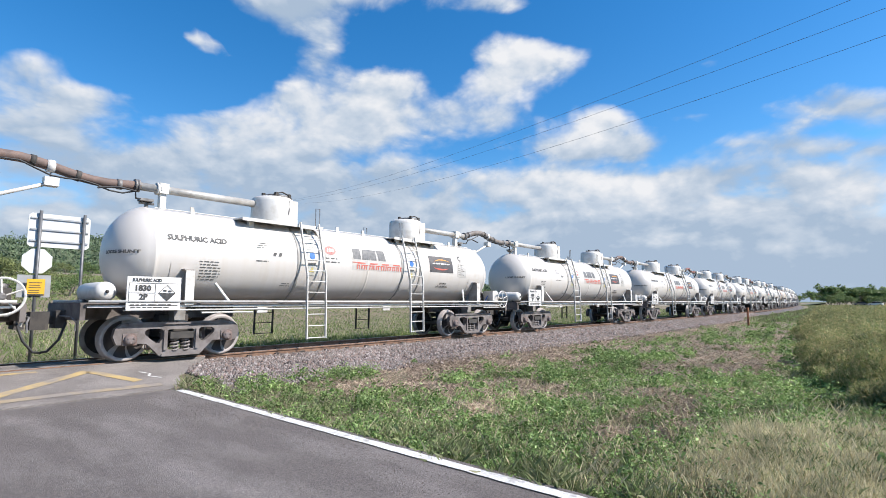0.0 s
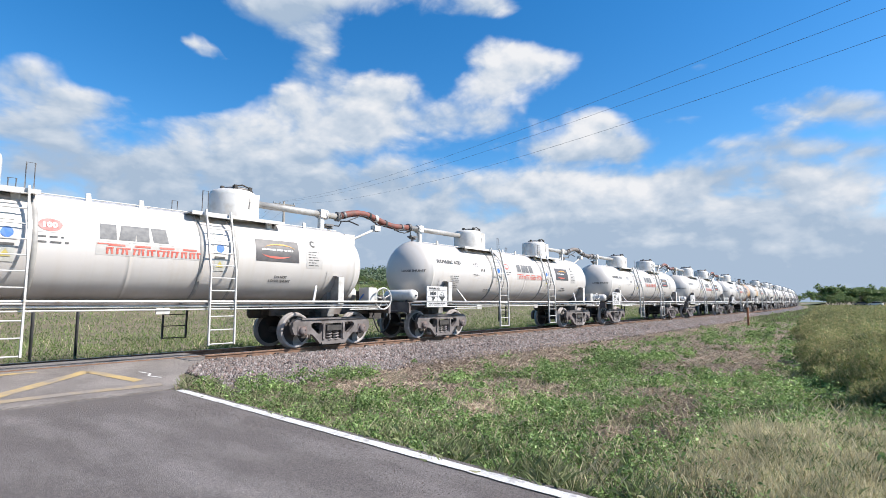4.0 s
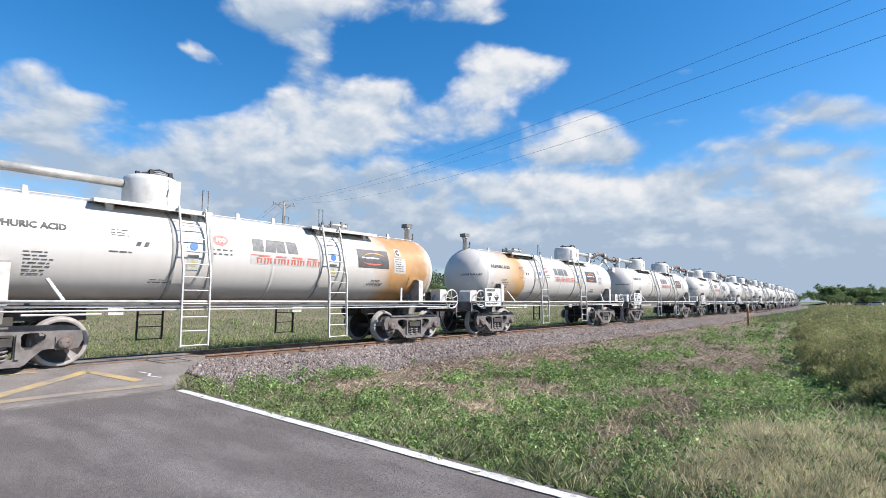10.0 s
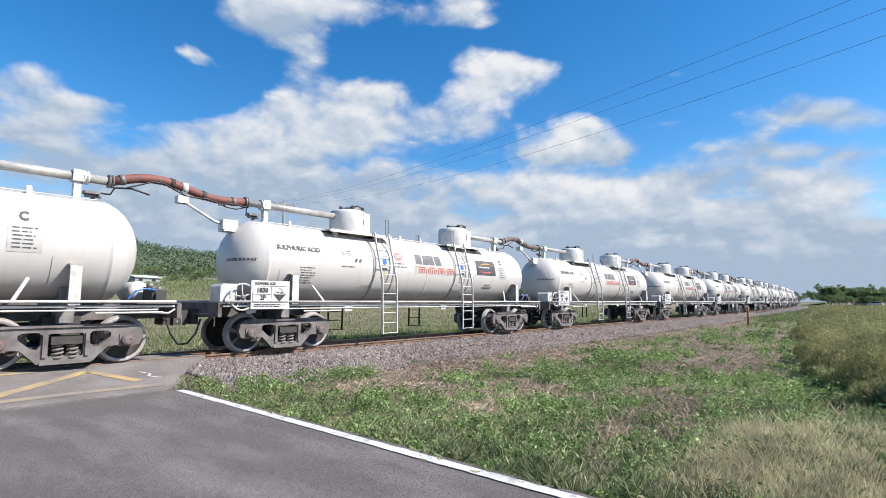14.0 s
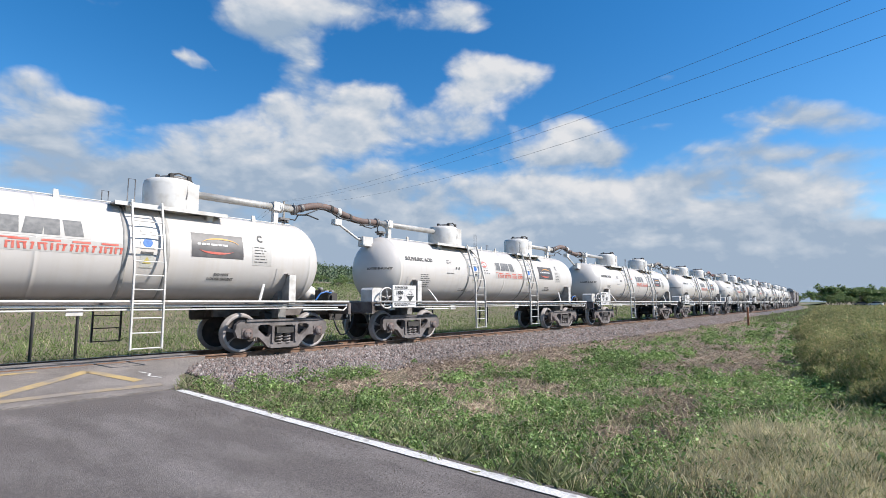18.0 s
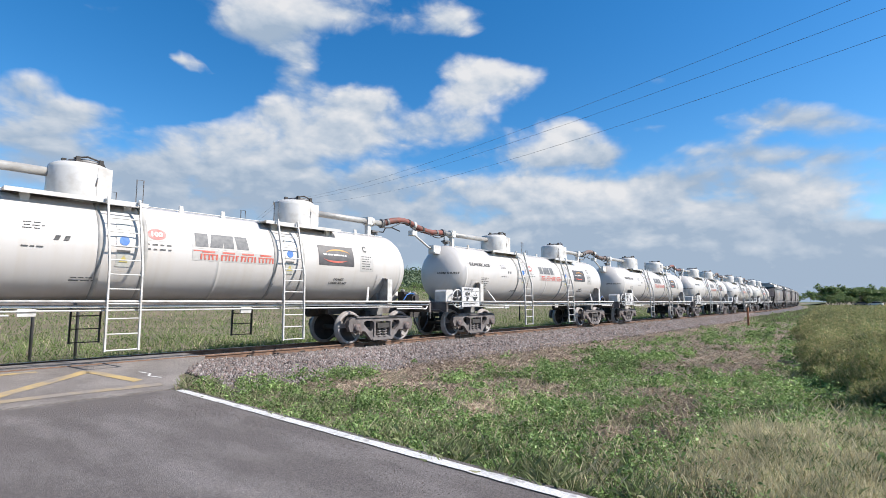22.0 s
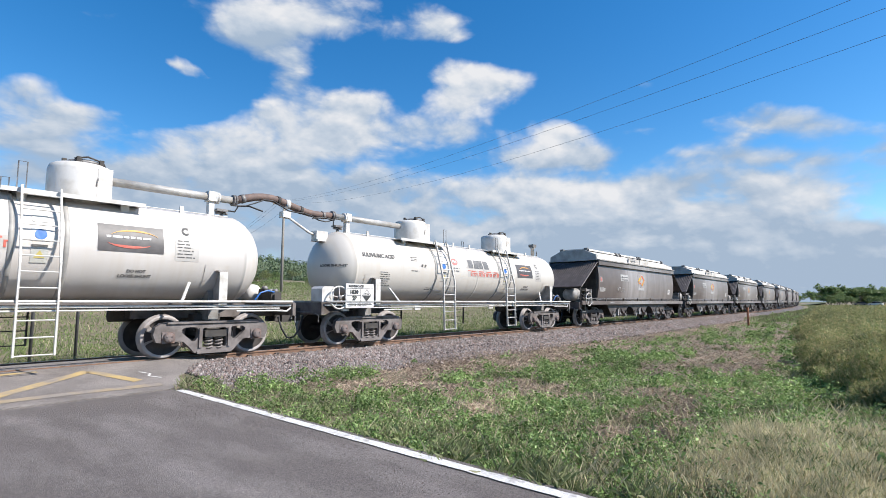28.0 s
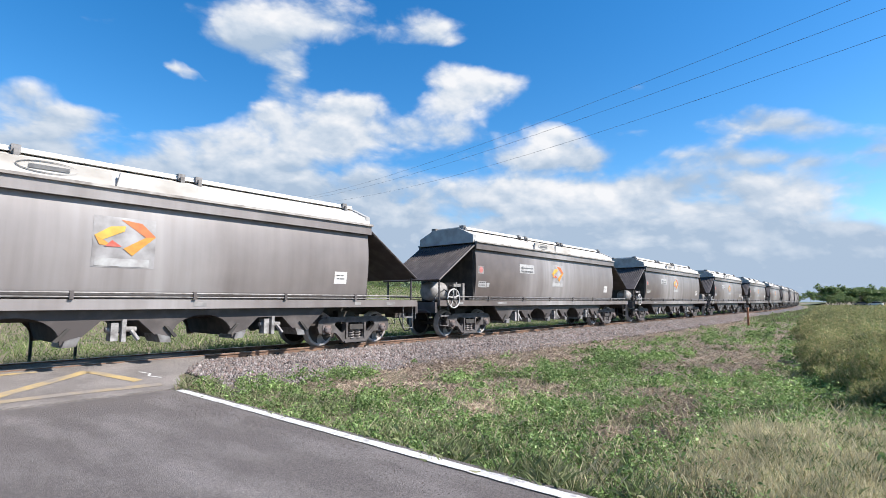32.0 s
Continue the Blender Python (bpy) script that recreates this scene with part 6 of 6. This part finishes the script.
    for a in (0, 1, 2, 3):
        c0, c1 = a * math.pi / 2, (a + 1) * math.pi / 2
        q = [bm.verts.new(flat(1.70 + r * math.cos(c), 1.28 + r * math.sin(c), 0.009)) for r, c in ((0.155, c0), (0.155, c1), (0.142, c1), (0.142, c0))]
        bm.faces.new(q)
    patch(bm, 1.63, 1.69, 1.31, 1.34, flat, 0.009, 1)
    patch(bm, 1.72, 1.78, 1.30, 1.33, flat, 0.009, 1)
    part("hazard_diamond", bm, M_INK, pl)
    part("lettering", letters(B(), "SULPHURIC ACID", 1.75, 2.34, 0.105, 1.2, on_tank), M_INK2, e, "black stencilled lettering")
    part("mark_field", patch(B(), 6.30, 7.62, 2.20, 2.55, on_tank, 0.003, 5), M_FIELDW, e)
    bm = B()
    for i, w in enumerate((0.26, 0.27, 0.22, 0.27)):
        patch(bm, 6.36 + i * 0.295, 6.36 + i * 0.295 + w, 2.24, 2.52, on_tank, 0.008, 4, (0.0, 0.05, 0.0, -0.04)[i])
    part("lettering_block", bm, M_GREYLOGO, e, "dark grey owner's mark")
    part("mark_field", patch(B(), 6.30, 8.20, 1.95, 2.18, on_tank, 0.003, 3), M_FIELDW, e)
    bm = B()
    patch(bm, 6.32, 6.62, 2.145, 2.165, on_tank, 0.008, 1)
    for i in range(4):
        x = 6.46 + i * 0.43
        patch(bm, x + 0.03, x + 0.30, 2.125, 2.16, on_tank, 0.008, 1)
        for k in range(5):
            patch(bm, x + k * 0.08, x + k * 0.08 + 0.035, 1.98, 2.10, on_tank, 0.009, 2, rng.choice((-0.02, 0.0, 0.02)))
            patch(bm, x + k * 0.08, x + k * 0.08 + rng.choice((0.035, 0.07)), 2.075, 2.10, on_tank, 0.010, 1)
    tagged(part("stripe", bm, M_REDLOGO, e, "row of red strokes under a broken red line"), kind="stuff")
    lp = part("company_panel", patch(B(), 9.35, 10.45, 2.03, 2.53, on_tank, 0.006, 6), M_PANEL, e, "dark grey panel with white and red arcs")
    part("arc", arc_band(B(), 9.95, 2.28, 0.42, 0.17, 20, 160, 0.035, on_tank, 0.012), M_ORANGEL, lp)
    part("arc", arc_band(B(), 9.87, 2.24, 0.40, 0.14, 200, 330, 0.05, on_tank, 0.012), M_REDLOGO, lp)
    part("lettering_block", text_bars(B(), 9.47, 10.38, 2.32, 1, 0.12, on_tank, rng, 0.012), M_PLATE, lp)
    part("lettering", letters(B(), "C", 10.80, 2.45, 0.15, 0.13, on_tank, 0.011), M_INK2, e)
    part("data_plate", patch(B(), 10.76, 10.98, 2.41, 2.63, on_tank, 0.004, 3), M_FIELDW, e)
    part("data_plate", patch(B(), 10.66, 11.12, 1.92, 2.36, on_tank, 0.004, 5), M_FIELDW, e)
    bm = B()
    text_bars(bm, 10.7, 11.05, 2.33, 6, 0.065, on_tank, rng)
    text_bars(bm, 2.35, 2.85, 1.95, 7, 0.06, on_tank, rng)
    text_bars(bm, 3.6, 3.95, 2.44, 3, 0.05, on_tank, rng)
    text_bars(bm, 3.58, 4.05, 2.04, 1, 0.07, on_tank, rng)
    text_bars(bm, 5.42, 5.95, 2.22, 2, 0.09, on_tank, rng, fill=0.4)
    text_bars(bm, 4.3, 4.7, 1.55, 2, 0.05, on_tank, rng)
    tagged(part("stencil_block", bm, M_INK2, e, "small black stencilled data lines"), kind="stuff")
    part("lettering", letters(B(), "DO NOT", 9.85, 1.66, 0.055, 0.32, on_tank), M_INK2, e)
    part("lettering", letters(B(), "LOOSE SHUNT", 9.72, 1.57, 0.055, 0.56, on_tank), M_INK2, e)
    ro = part("roundel", patch(B(), 5.44, 5.84, 2.28, 2.54, on_tank, 0.004, 3), M_FIELDW, e, "pale square with a faded red oval")
    ov = B()
    ov.faces.new([ov.verts.new(on_tank(5.64 + 0.17 * math.cos(k * math.pi / 10), 2.41 + 0.11 * math.sin(k * math.pi / 10), 0.010)) for k in range(20)])
    part("oval", ov, M_ROUNDEL, ro)
    part("lettering", letters(B(), "100", 5.54, 2.365, 0.09, 0.2, on_tank, 0.016), M_PLATE, ro)
    for x in (4.96, 8.42):
        part("notice", patch(B(), x, x + 0.22, 2.44, 2.60, on_tank, 0.008, 2), M_NOTICE, e)
        bl = part("notice", patch(B(), x - 0.01, x + 0.25, 2.12, 2.34, on_tank, 0.008, 2), M_PLATE, e)
        part("blue_disc", disc(B(), x + 0.12, 2.23, 0.085, on_tank, 0.013), M_BLUE, bl)
        wn_ = part("notice", patch(B(), x, x + 0.23, 1.76, 2.00, on_tank, 0.008, 2), M_NOTICE, e)
        tri = B()
        tri.faces.new([tri.verts.new(on_tank(x + a, z, 0.013)) for a, z in ((0.04, 1.84), (0.19, 1.84), (0.115, 1.97))])
        part("warning_triangle", tri, M_YELLOWN, wn_)
        part("notice", patch(B(), x, x + 0.22, 2.02, 2.06, on_tank, 0.008, 1), M_INK2, e)
    bm = B()
    for dx in (0.0, 0.14):
        patch(bm, 4.02 + dx, 4.09 + dx, 2.16, 2.24, on_tank, 0.01, 2, 0.03)
    part("marking", bm, M_INK2, e)
    return e


def ribs(bm, xa, za, xb, zb, n, y0, y1, lift):
    for i in range(n):
        y = y0 + (y1 - y0) * (i + 0.5) / n
        tube(bm, [(xa, y, za + lift), (xb, y, zb + lift)], 0.022, 5)
    return bm


def hop_y(z):
    """Half width of the hopper's bellied side at height z."""
    return 1.278 - 0.115 * ((z - 2.2) / 0.95) ** 2


def on_hopper(x, z, lift=0.006):
    return (x, -hop_y(z) - lift, z)


def hopper_wagon(seed=1, tag=False):
    rng = random.Random(seed)
    e = new("hopper_wagon")
    # body shell, sides leaning in slightly at the foot
    bm = B()
    cols = []
    zs = [1.17 + 0.154 * k for k in range(13)]
    for x in (2.35, 2.352, 13.648, 13.65):
        ring = [(x, -hop_y(z), z) for z in zs] + [(x, hop_y(z), z) for z in zs[::-1]]
        cols.append([bm.verts.new(p) for p in ring])
    for a, b in zip(cols, cols[1:]):
        for i in range(26):
            bm.faces.new((a[i], b[i], b[(i + 1) % 26], a[(i + 1) % 26])).smooth = i not in (12, 25)
    bm.faces.new(cols[0])
    bm.faces.new(cols[-1])
    part("body", bm, M_HOP, e, "brown-grey steel hopper body with pale dust streaks and painted-on sheen")
    for s in (-1, 1):
        part("top_chord", prism(B(), [(2.3, 2.88), (13.7, 2.88), (13.7, 3.12), (2.3, 3.12)], s * 1.30 - 0.03, s * 1.30 + 0.03), M_HOP, e)
        part("top_ledge", prism(B(), [(2.28, 3.10), (13.72, 3.10), (13.72, 3.15), (2.28, 3.15)], s * 1.30 - 0.08, s * 1.30 + 0.05), M_DIRTYWHITE, e)
        part("side_sill", box(B(), 0.5, 15.5, s * 1.24 - 0.05, s * 1.24 + 0.05, 0.98, 1.16), M_HOP, e)
        part("air_pipe", tube(B(), [(0.9, s * 1.31, 1.27), (15.1, s * 1.31, 1.27)], 0.018, 6), M_GREYP, e)
        part("air_pipe", tube(B(), [(1.9, s * 1.31, 1.20), (14.4, s * 1.31, 1.20)], 0.014, 6), M_GREYP, e)
        for x in (3.0, 5.2, 7.2, 9.2, 11.2, 13.2):
            part("pipe_clip", box(B(), x - 0.03, x + 0.03, s * 1.31 - 0.03, s * 1.31 + 0.03, 1.16, 1.30), M_HOPD, e)
    part("centre_sill", box(B(), 0.4, 15.6, -0.28, 0.28, 0.76, 1.1), M_DARK, e)
    # sloping ends with ribs under the hood
    for m in (0, 1):
        def fx(x):
            return x if m == 0 else 16.0 - x
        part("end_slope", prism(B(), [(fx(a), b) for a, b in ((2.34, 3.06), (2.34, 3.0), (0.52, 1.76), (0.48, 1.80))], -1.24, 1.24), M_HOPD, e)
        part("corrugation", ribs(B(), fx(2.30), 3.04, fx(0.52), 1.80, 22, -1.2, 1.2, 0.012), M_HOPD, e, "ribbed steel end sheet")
        # shade under the hood is put into the end wall's near-black colour
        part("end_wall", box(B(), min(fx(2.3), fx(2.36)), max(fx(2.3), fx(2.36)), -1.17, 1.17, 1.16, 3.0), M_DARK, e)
        for s in (-1, 1):
            part("hood_edge", tube(B(), [(fx(2.34), s * 1.25, 3.04), (fx(0.5), s * 1.25, 1.78)], 0.03, 6), M_HOPD, e)
            part("hood_post", tube(B(), [(fx(0.62), s * 1.15, 1.80), (fx(0.62), s * 1.15, 1.1)], 0.03, 6), M_HOPD, e)
        part("end_deck", box(B(), min(fx(0.4), fx(2.3)), max(fx(0.4), fx(2.3)), -1.2, 1.2, 1.06, 1.10), M_HOPD, e)
        part("headstock", box(B(), min(fx(0.38), fx(0.48)), max(fx(0.38), fx(0.48)), -1.2, 1.2, 0.78, 1.1), M_HOPD, e)
        for s in (-1, 1):
            st = part("step", tube(B(), [(fx(0.60), s * 1.2, 1.0), (fx(0.60), s * 1.2, 0.38), (fx(0.98), s * 1.2, 0.38), (fx(0.98), s * 1.2, 1.0)], 0.018, 6), M_GREYP, e)
            part("tread", box(B(), min(fx(0.6), fx(0.98)), max(fx(0.6), fx(0.98)), s * 1.2 - 0.03, s * 1.2 + 0.03, 0.66, 0.70), M_GREYP, st)
    handwheel(e, 1.12, -1.32, 1.22, 0.29)
    part("air_reservoir", lathe(B(), [(0.72, 0.02), (0.74, 0.2), (0.80, 0.28), (0.95, 0.30), (1.5, 0.30), (1.6, 0.2), (1.62, 0.02)], "x", 22, (0, -0.45, 1.45)), M_DUST, e, "dusty round air reservoir")
    vg = part("valve_rack", box(box(box(B(), 1.75, 1.8, -0.9, -0.3, 1.1, 1.75), 1.5, 2.0, -1.0, -0.92, 1.6, 1.7), 1.9, 2.0, -1.05, -0.92, 1.1, 1.72), M_FRAMELIGHT, e, "grey frame with black brake valves")
    for i in range(3):
        part("valve", lathe(B(), [(1.2 + i * 0.16, 0.02), (1.2 + i * 0.16, 0.09), (1.33 + i * 0.16, 0.09), (1.34 + i * 0.16, 0.03)], "z", 12, (1.62 + 0.05 * (i % 2), -0.78, 0)), M_DARK, vg)
    part("brake_pipe", tube(B(), [(0.5, -1.0, 1.1), (0.7, -1.0, 1.35), (1.1, -0.95, 1.5), (1.5, -0.95, 1.3), (1.9, -1.0, 1.25)], 0.022, 6), M_RUBBER, e)
    # roof: two slopes, with covers
    part("roof", prism_x(B(), [(-1.27, 3.12), (-1.2, 3.34), (-0.62, 3.60), (0.62, 3.60), (1.2, 3.34), (1.27, 3.12)], 2.3, 13.7), M_ROOF, e, "pale grey dusty hopper roof")
    for m in (0, 1):
        x = 2.3 if m == 0 else 13.62
        part("roof_end", prism_x(B(), [(-1.24, 3.10), (-1.22, 3.36), (-0.6, 3.64), (0.6, 3.64), (1.22, 3.36), (1.24, 3.10)], x - 0.05, x + 0.10), M_ROOFG, e)
    part("roof_cover", prism_x(B(), [(-0.70, 3.62), (-0.66, 3.71), (0.66, 3.71), (0.70, 3.62)], 2.45, 13.55), M_WHITE2, e)
    for x in (2.35, 5.85, 6.35, 9.0, 9.35, 13.2):
        part("cover_latch", box(box(B(), x, x + 0.13, -0.74, -0.55, 3.58, 3.735), x + 0.03, x + 0.10, -0.80, -0.70, 3.50, 3.66), M_GREYP, e)
        part("cover_latch", box(B(), x, x + 0.13, 0.55, 0.74, 3.58, 3.735), M_GREYP, e)
    for x0, x1 in ((6.1, 7.7), (7.75, 9.2)):
        part("side_flap", prism(B(), [(x0, 3.16), (x1, 3.16), (x1 - 0.05, 3.42), (x0 + 0.05, 3.42)], -1.31, -1.24), M_ROOF, e)
    part("lettering_block", patch(arc_band(B(), 6.75, 3.30, 0.42, 0.10, 10, 350, 0.02, on_side(-1.315), 0.008, 20), 6.5, 7.05, 3.26, 3.33, on_side(-1.315), 0.008, 1), M_GREYLOGO, e)
    # hopper chutes below the sill
    for c in (5.05, 8.0, 10.95):
        for s in (-1, 1):
            y0, y1 = (-1.12, -1.06) if s < 0 else (1.06, 1.12)
            pts = [(c - 1.475, 1.0)]
            if c < 6:
                pts += [(c - 1.40, 0.86)]
            else:
                pts += [(c - 1.475 + 0.6 * math.sin(k * math.pi / 14), 0.44 + 0.42 * math.cos(k * math.pi / 14)) for k in range(8)]
            pts += [(c - 0.86, 0.36), (c - 0.74, 0.36), (c - 0.44, 0.64), (c - 0.3, 0.78), (c + 0.3, 0.78), (c + 0.44, 0.64), (c + 0.74, 0.36), (c + 0.86, 0.36)]
            if c > 10:
                pts += [(c + 1.40, 0.86)]
            else:
                pts += [(c + 1.475 - 0.6 * math.sin(k * math.pi / 14), 0.44 + 0.42 * math.cos(k * math.pi / 14)) for k in range(7, -1, -1)]
            pts += [(c + 1.475, 1.0)]
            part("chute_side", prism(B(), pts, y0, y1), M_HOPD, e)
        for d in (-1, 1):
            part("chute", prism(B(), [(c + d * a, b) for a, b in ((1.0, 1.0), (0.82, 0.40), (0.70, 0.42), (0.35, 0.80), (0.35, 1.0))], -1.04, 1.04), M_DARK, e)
            part("chute_door", prism(B(), [(c + d * a, b) for a, b in ((0.60, 0.52), (0.66, 0.36), (0.86, 0.35), (0.82, 0.46))], -1.20, -0.5), M_GREYP, e)
            part("hinge_link", prism(B(), [(c + d * a, b) for a, b in ((0.74, 0.66), (0.80, 0.66), (0.98, 0.46), (0.92, 0.44))], -1.17, -1.12), M_DARK, e)
        bm = B()
        box(bm, c - 0.14, c - 0.02, -1.12, -0.9, 0.42, 0.74)
        box(bm, c + 0.03, c + 0.10, -1.14, -1.0, 0.40, 0.8)
        tube(bm, [(c - 0.2, -1.0, 0.62), (c + 0.3, -1.0, 0.62)], 0.05, 8)
        tube(bm, [(c + 0.2, -1.05, 0.6), (c + 0.32, -1.1, 0.42)], 0.04, 6)
        part("door_gear", bm, M_GEAR, e, "pale dusty discharge door gear")
    bogie(e, 2.44, _sfd)
    bogie(e, 13.56, _sfd)
    coupler(e, 0.0, -1)
    coupler(e, 16.0, 1)
    # plates and marks
    side = on_hopper
    rp = part("marker_plate", patch(B(), 2.45, 2.78, 2.06, 2.32, side, 0.004, 4), M_DUST, e)
    part("disc", disc(B(), 2.615, 2.19, 0.105, side, 0.01), M_ROUNDEL, rp)
    npl = part("number_plate", patch(B(), 2.50, 2.95, 1.60, 1.80, on_hopper, 0.006, 3), M_PLATED, e)
    part("number_bars", text_bars(B(), 2.53, 2.95, 1.78, 2, 0.09, on_hopper, rng, 0.012), M_INK2, npl)
    part("data_plate", patch(B(), 2.98, 3.12, 1.62, 1.76, on_hopper, 0.006, 1), M_PLATED, e)
    ar = part("arrow_plate", patch(B(), 5.03, 6.08, 2.18, 2.52, side, 0.006, 4), M_PLATED, e, "white plate with a dark arrow")
    bm = B()
    patch(bm, 5.25, 5.98, 2.36, 2.40, side, 0.012, 1)
    bm.faces.new([bm.verts.new(side(*p, 0.012)) for p in ((5.08, 2.38), (5.28, 2.31), (5.28, 2.45))])
    part("arrow", bm, M_GREYLOGO, ar)
    part("lettering", letters(B(), "DIRECTION OF TRAVEL", 5.12, 2.22, 0.06, 0.85, side, 0.012), M_GREYLOGO, ar)
    lg = part("logo_field", patch(B(), 7.45, 8.45, 1.72, 2.62, side, 0.004, 8), M_FADED, e, "faded white field with an orange diamond mark")
    def facet(pts, lift, material):
        b = B()
        b.faces.new([b.verts.new(side(7.45 + u, 2.60 - v, lift)) for u, v in pts])
        part("logo_shape", b, material, lg)
    facet(((0.42, 0.02), (0.76, 0.06), (1.0, 0.29), (0.83, 0.31)), 0.012, M_ORANGE)
    facet(((1.0, 0.29), (0.83, 0.31), (0.47, 0.54), (0.62, 0.66)), 0.014, M_ORANGEL)
    facet(((0.50, 0.13), (0.26, 0.16), (0.02, 0.33), (0.15, 0.40), (0.48, 0.23)), 0.012, M_YELLOWL)
    facet(((0.02, 0.33), (0.15, 0.40), (0.30, 0.50), (0.10, 0.49)), 0.014, M_ORANGEL)
    facet(((0.18, 0.52), (0.45, 0.51), (0.29, 0.40)), 0.016, M_REDLOGO)
    part("logo_bar", patch(B(), 7.50, 8.36, 1.74, 1.88, side, 0.010, 2), M_PLATED, lg)
    pl = part("notice", patch(B(), 12.58, 12.96, 1.56, 1.86, on_hopper, 0.006, 4), M_PLATE, e)
    part("notice_bars", text_bars(B(), 12.63, 12.92, 1.78, 2, 0.08, on_hopper, rng, 0.012), M_INK2, pl)
    for x, w in ((3.55, 0.55), (1.35, 0.28), (9.2, 0.25), (13.2, 0.2), (14.3, 0.3)):
        part("sill_plate", patch(B(), x, x + w, 1.03, 1.11, on_side(-1.29), 0.006, 1), M_DUST, e)
    if tag:
        bm = B()
        for pts in (((4.65, 1.88), (4.68, 1.6)), ((4.86, 1.86), (4.68, 1.72), (4.9, 1.6)), [(5.08 + 0.13 * math.cos(a / 3), 1.74 + 0.13 * math.sin(a / 3)) for a in range(20)], ((5.5, 1.78), (5.38, 1.76), (5.34, 1.68), (5.4, 1.62), (5.52, 1.62))):
            tube(bm, [side(x, z, 0.004) for x, z in pts], 0.012, 4)
        part("scrawl", bm, M_PLATED, e, "white painted scrawl")
    return e


WAGONS = []
_made = {}
HOSES = ["brown", "brown", "grey", "red", "brown", "red"]
for n in range(-1, 20):
    kw = dict(front="reservoir", hose="brown", arm="rear", rear_wheel=True)
    if n in (1, 3, 4, 5, 6):
        kw = dict(front="reservoir", hose="grey" if n in (1, 4) else "red", arm="rear", rear_wheel=True)
    elif n >= 8:
        kw = dict(front="box", hose=HOSES[n % 6])
    key = str(sorted(kw.items()))
    label = "white sulphuric acid tank wagon with ladders and domes, grimy underneath"
    if n == 6:
        kw.update(rear_pipe=False, tall=(True, False), tank_mat=M_TANK_A)
        key, label = "a", "white acid tank wagon with its rear end stained orange"
    elif n == 7:
        kw.update(front="box", front_pipe=False, tall=(False, True), tank_mat=M_TANK_B)
        key, label = "b", "white acid tank wagon with an orange rust stain near its front"
    elif n == 19:
        kw.update(rear_pipe=False, tank_mat=M_TANK_C)
        key, label = "c", "cream dusty acid tank wagon, last of the tanks"
    if key in _made:
        w = copy_thing(_made[key], Matrix())
    else:
        w = _made[key] = tank_wagon(seed=n + 5, **kw)
    tagged(w, label, "tank wagon", "tank wagons of the train")
    WAGONS.append((w, 2.15 + 13.7 * n, 13.7, (1.215, 3.045, 10.655, 12.485)))
for n in range(14):
    if n < 2:
        w = hopper_wagon(seed=30 + n, tag=n == 0)
        if n == 1:
            plain_hopper = w
    else:
        w = copy_thing(plain_hopper, Matrix())
    tagged(w, "brown-grey hopper wagon with a pale dusty roof and ribbed ends", "hopper wagon", "hopper wagons of the train")
    WAGONS.append((w, 2.15 + 274.0 + 16.0 * n, 16.0, (1.525, 3.355, 12.645, 14.475)))


def motions():
    """The train rolls by, its wheels turn while they pass, and the clouds drift."""
    for ob, x0, length, axles in WAGONS:
        rows = []
        for k in range(33):
            s = x0 - run(k)
            xa, ya, _ = on_track(s + 2.1)
            xb, yb, _ = on_track(s + length - 2.1)
            h = math.atan2(yb - ya, xb - xa)
            rows.append((float(k), Matrix.Translation((xa - 2.1 * math.cos(h), ya - 2.1 * math.sin(h), 0)) @ Matrix.Rotation(h, 4, "Z")))
        walk(ob, rows)
        sets = [c for c in ob.children if c.name.split(".")[0] == "wheelset"]
        for c, ax in zip(sorted(sets, key=lambda o: o.location.x), axles):
            rows, near = [], []
            for k in [*range(0, 600, 2), *range(600, 961)]:
                s = x0 + ax - run(k / 30)
                if -5 < s < 30:
                    near.append((k / 30, -(x0 + ax - s) / 0.42))
            if not near:
                continue
            place = Matrix.Translation((ax, 0, 0.42))
            if near[0][0] > 0:
                rows.append((0.0, place @ Matrix.Rotation(near[0][1], 4, "Y")))
            rows += [(t, place @ Matrix.Rotation(a, 4, "Y")) for t, a in near]
            if near[-1][0] < 32.0:
                rows.append((32.0, place @ Matrix.Rotation(near[-1][1], 4, "Y")))
            walk(c, rows)
    walk(CLOUDS, [(0.0, Matrix.Translation(EYE)), (32.0, Matrix.Translation((EYE[0] + 16.0, EYE[1] + 114.0, EYE[2])))])


motions()
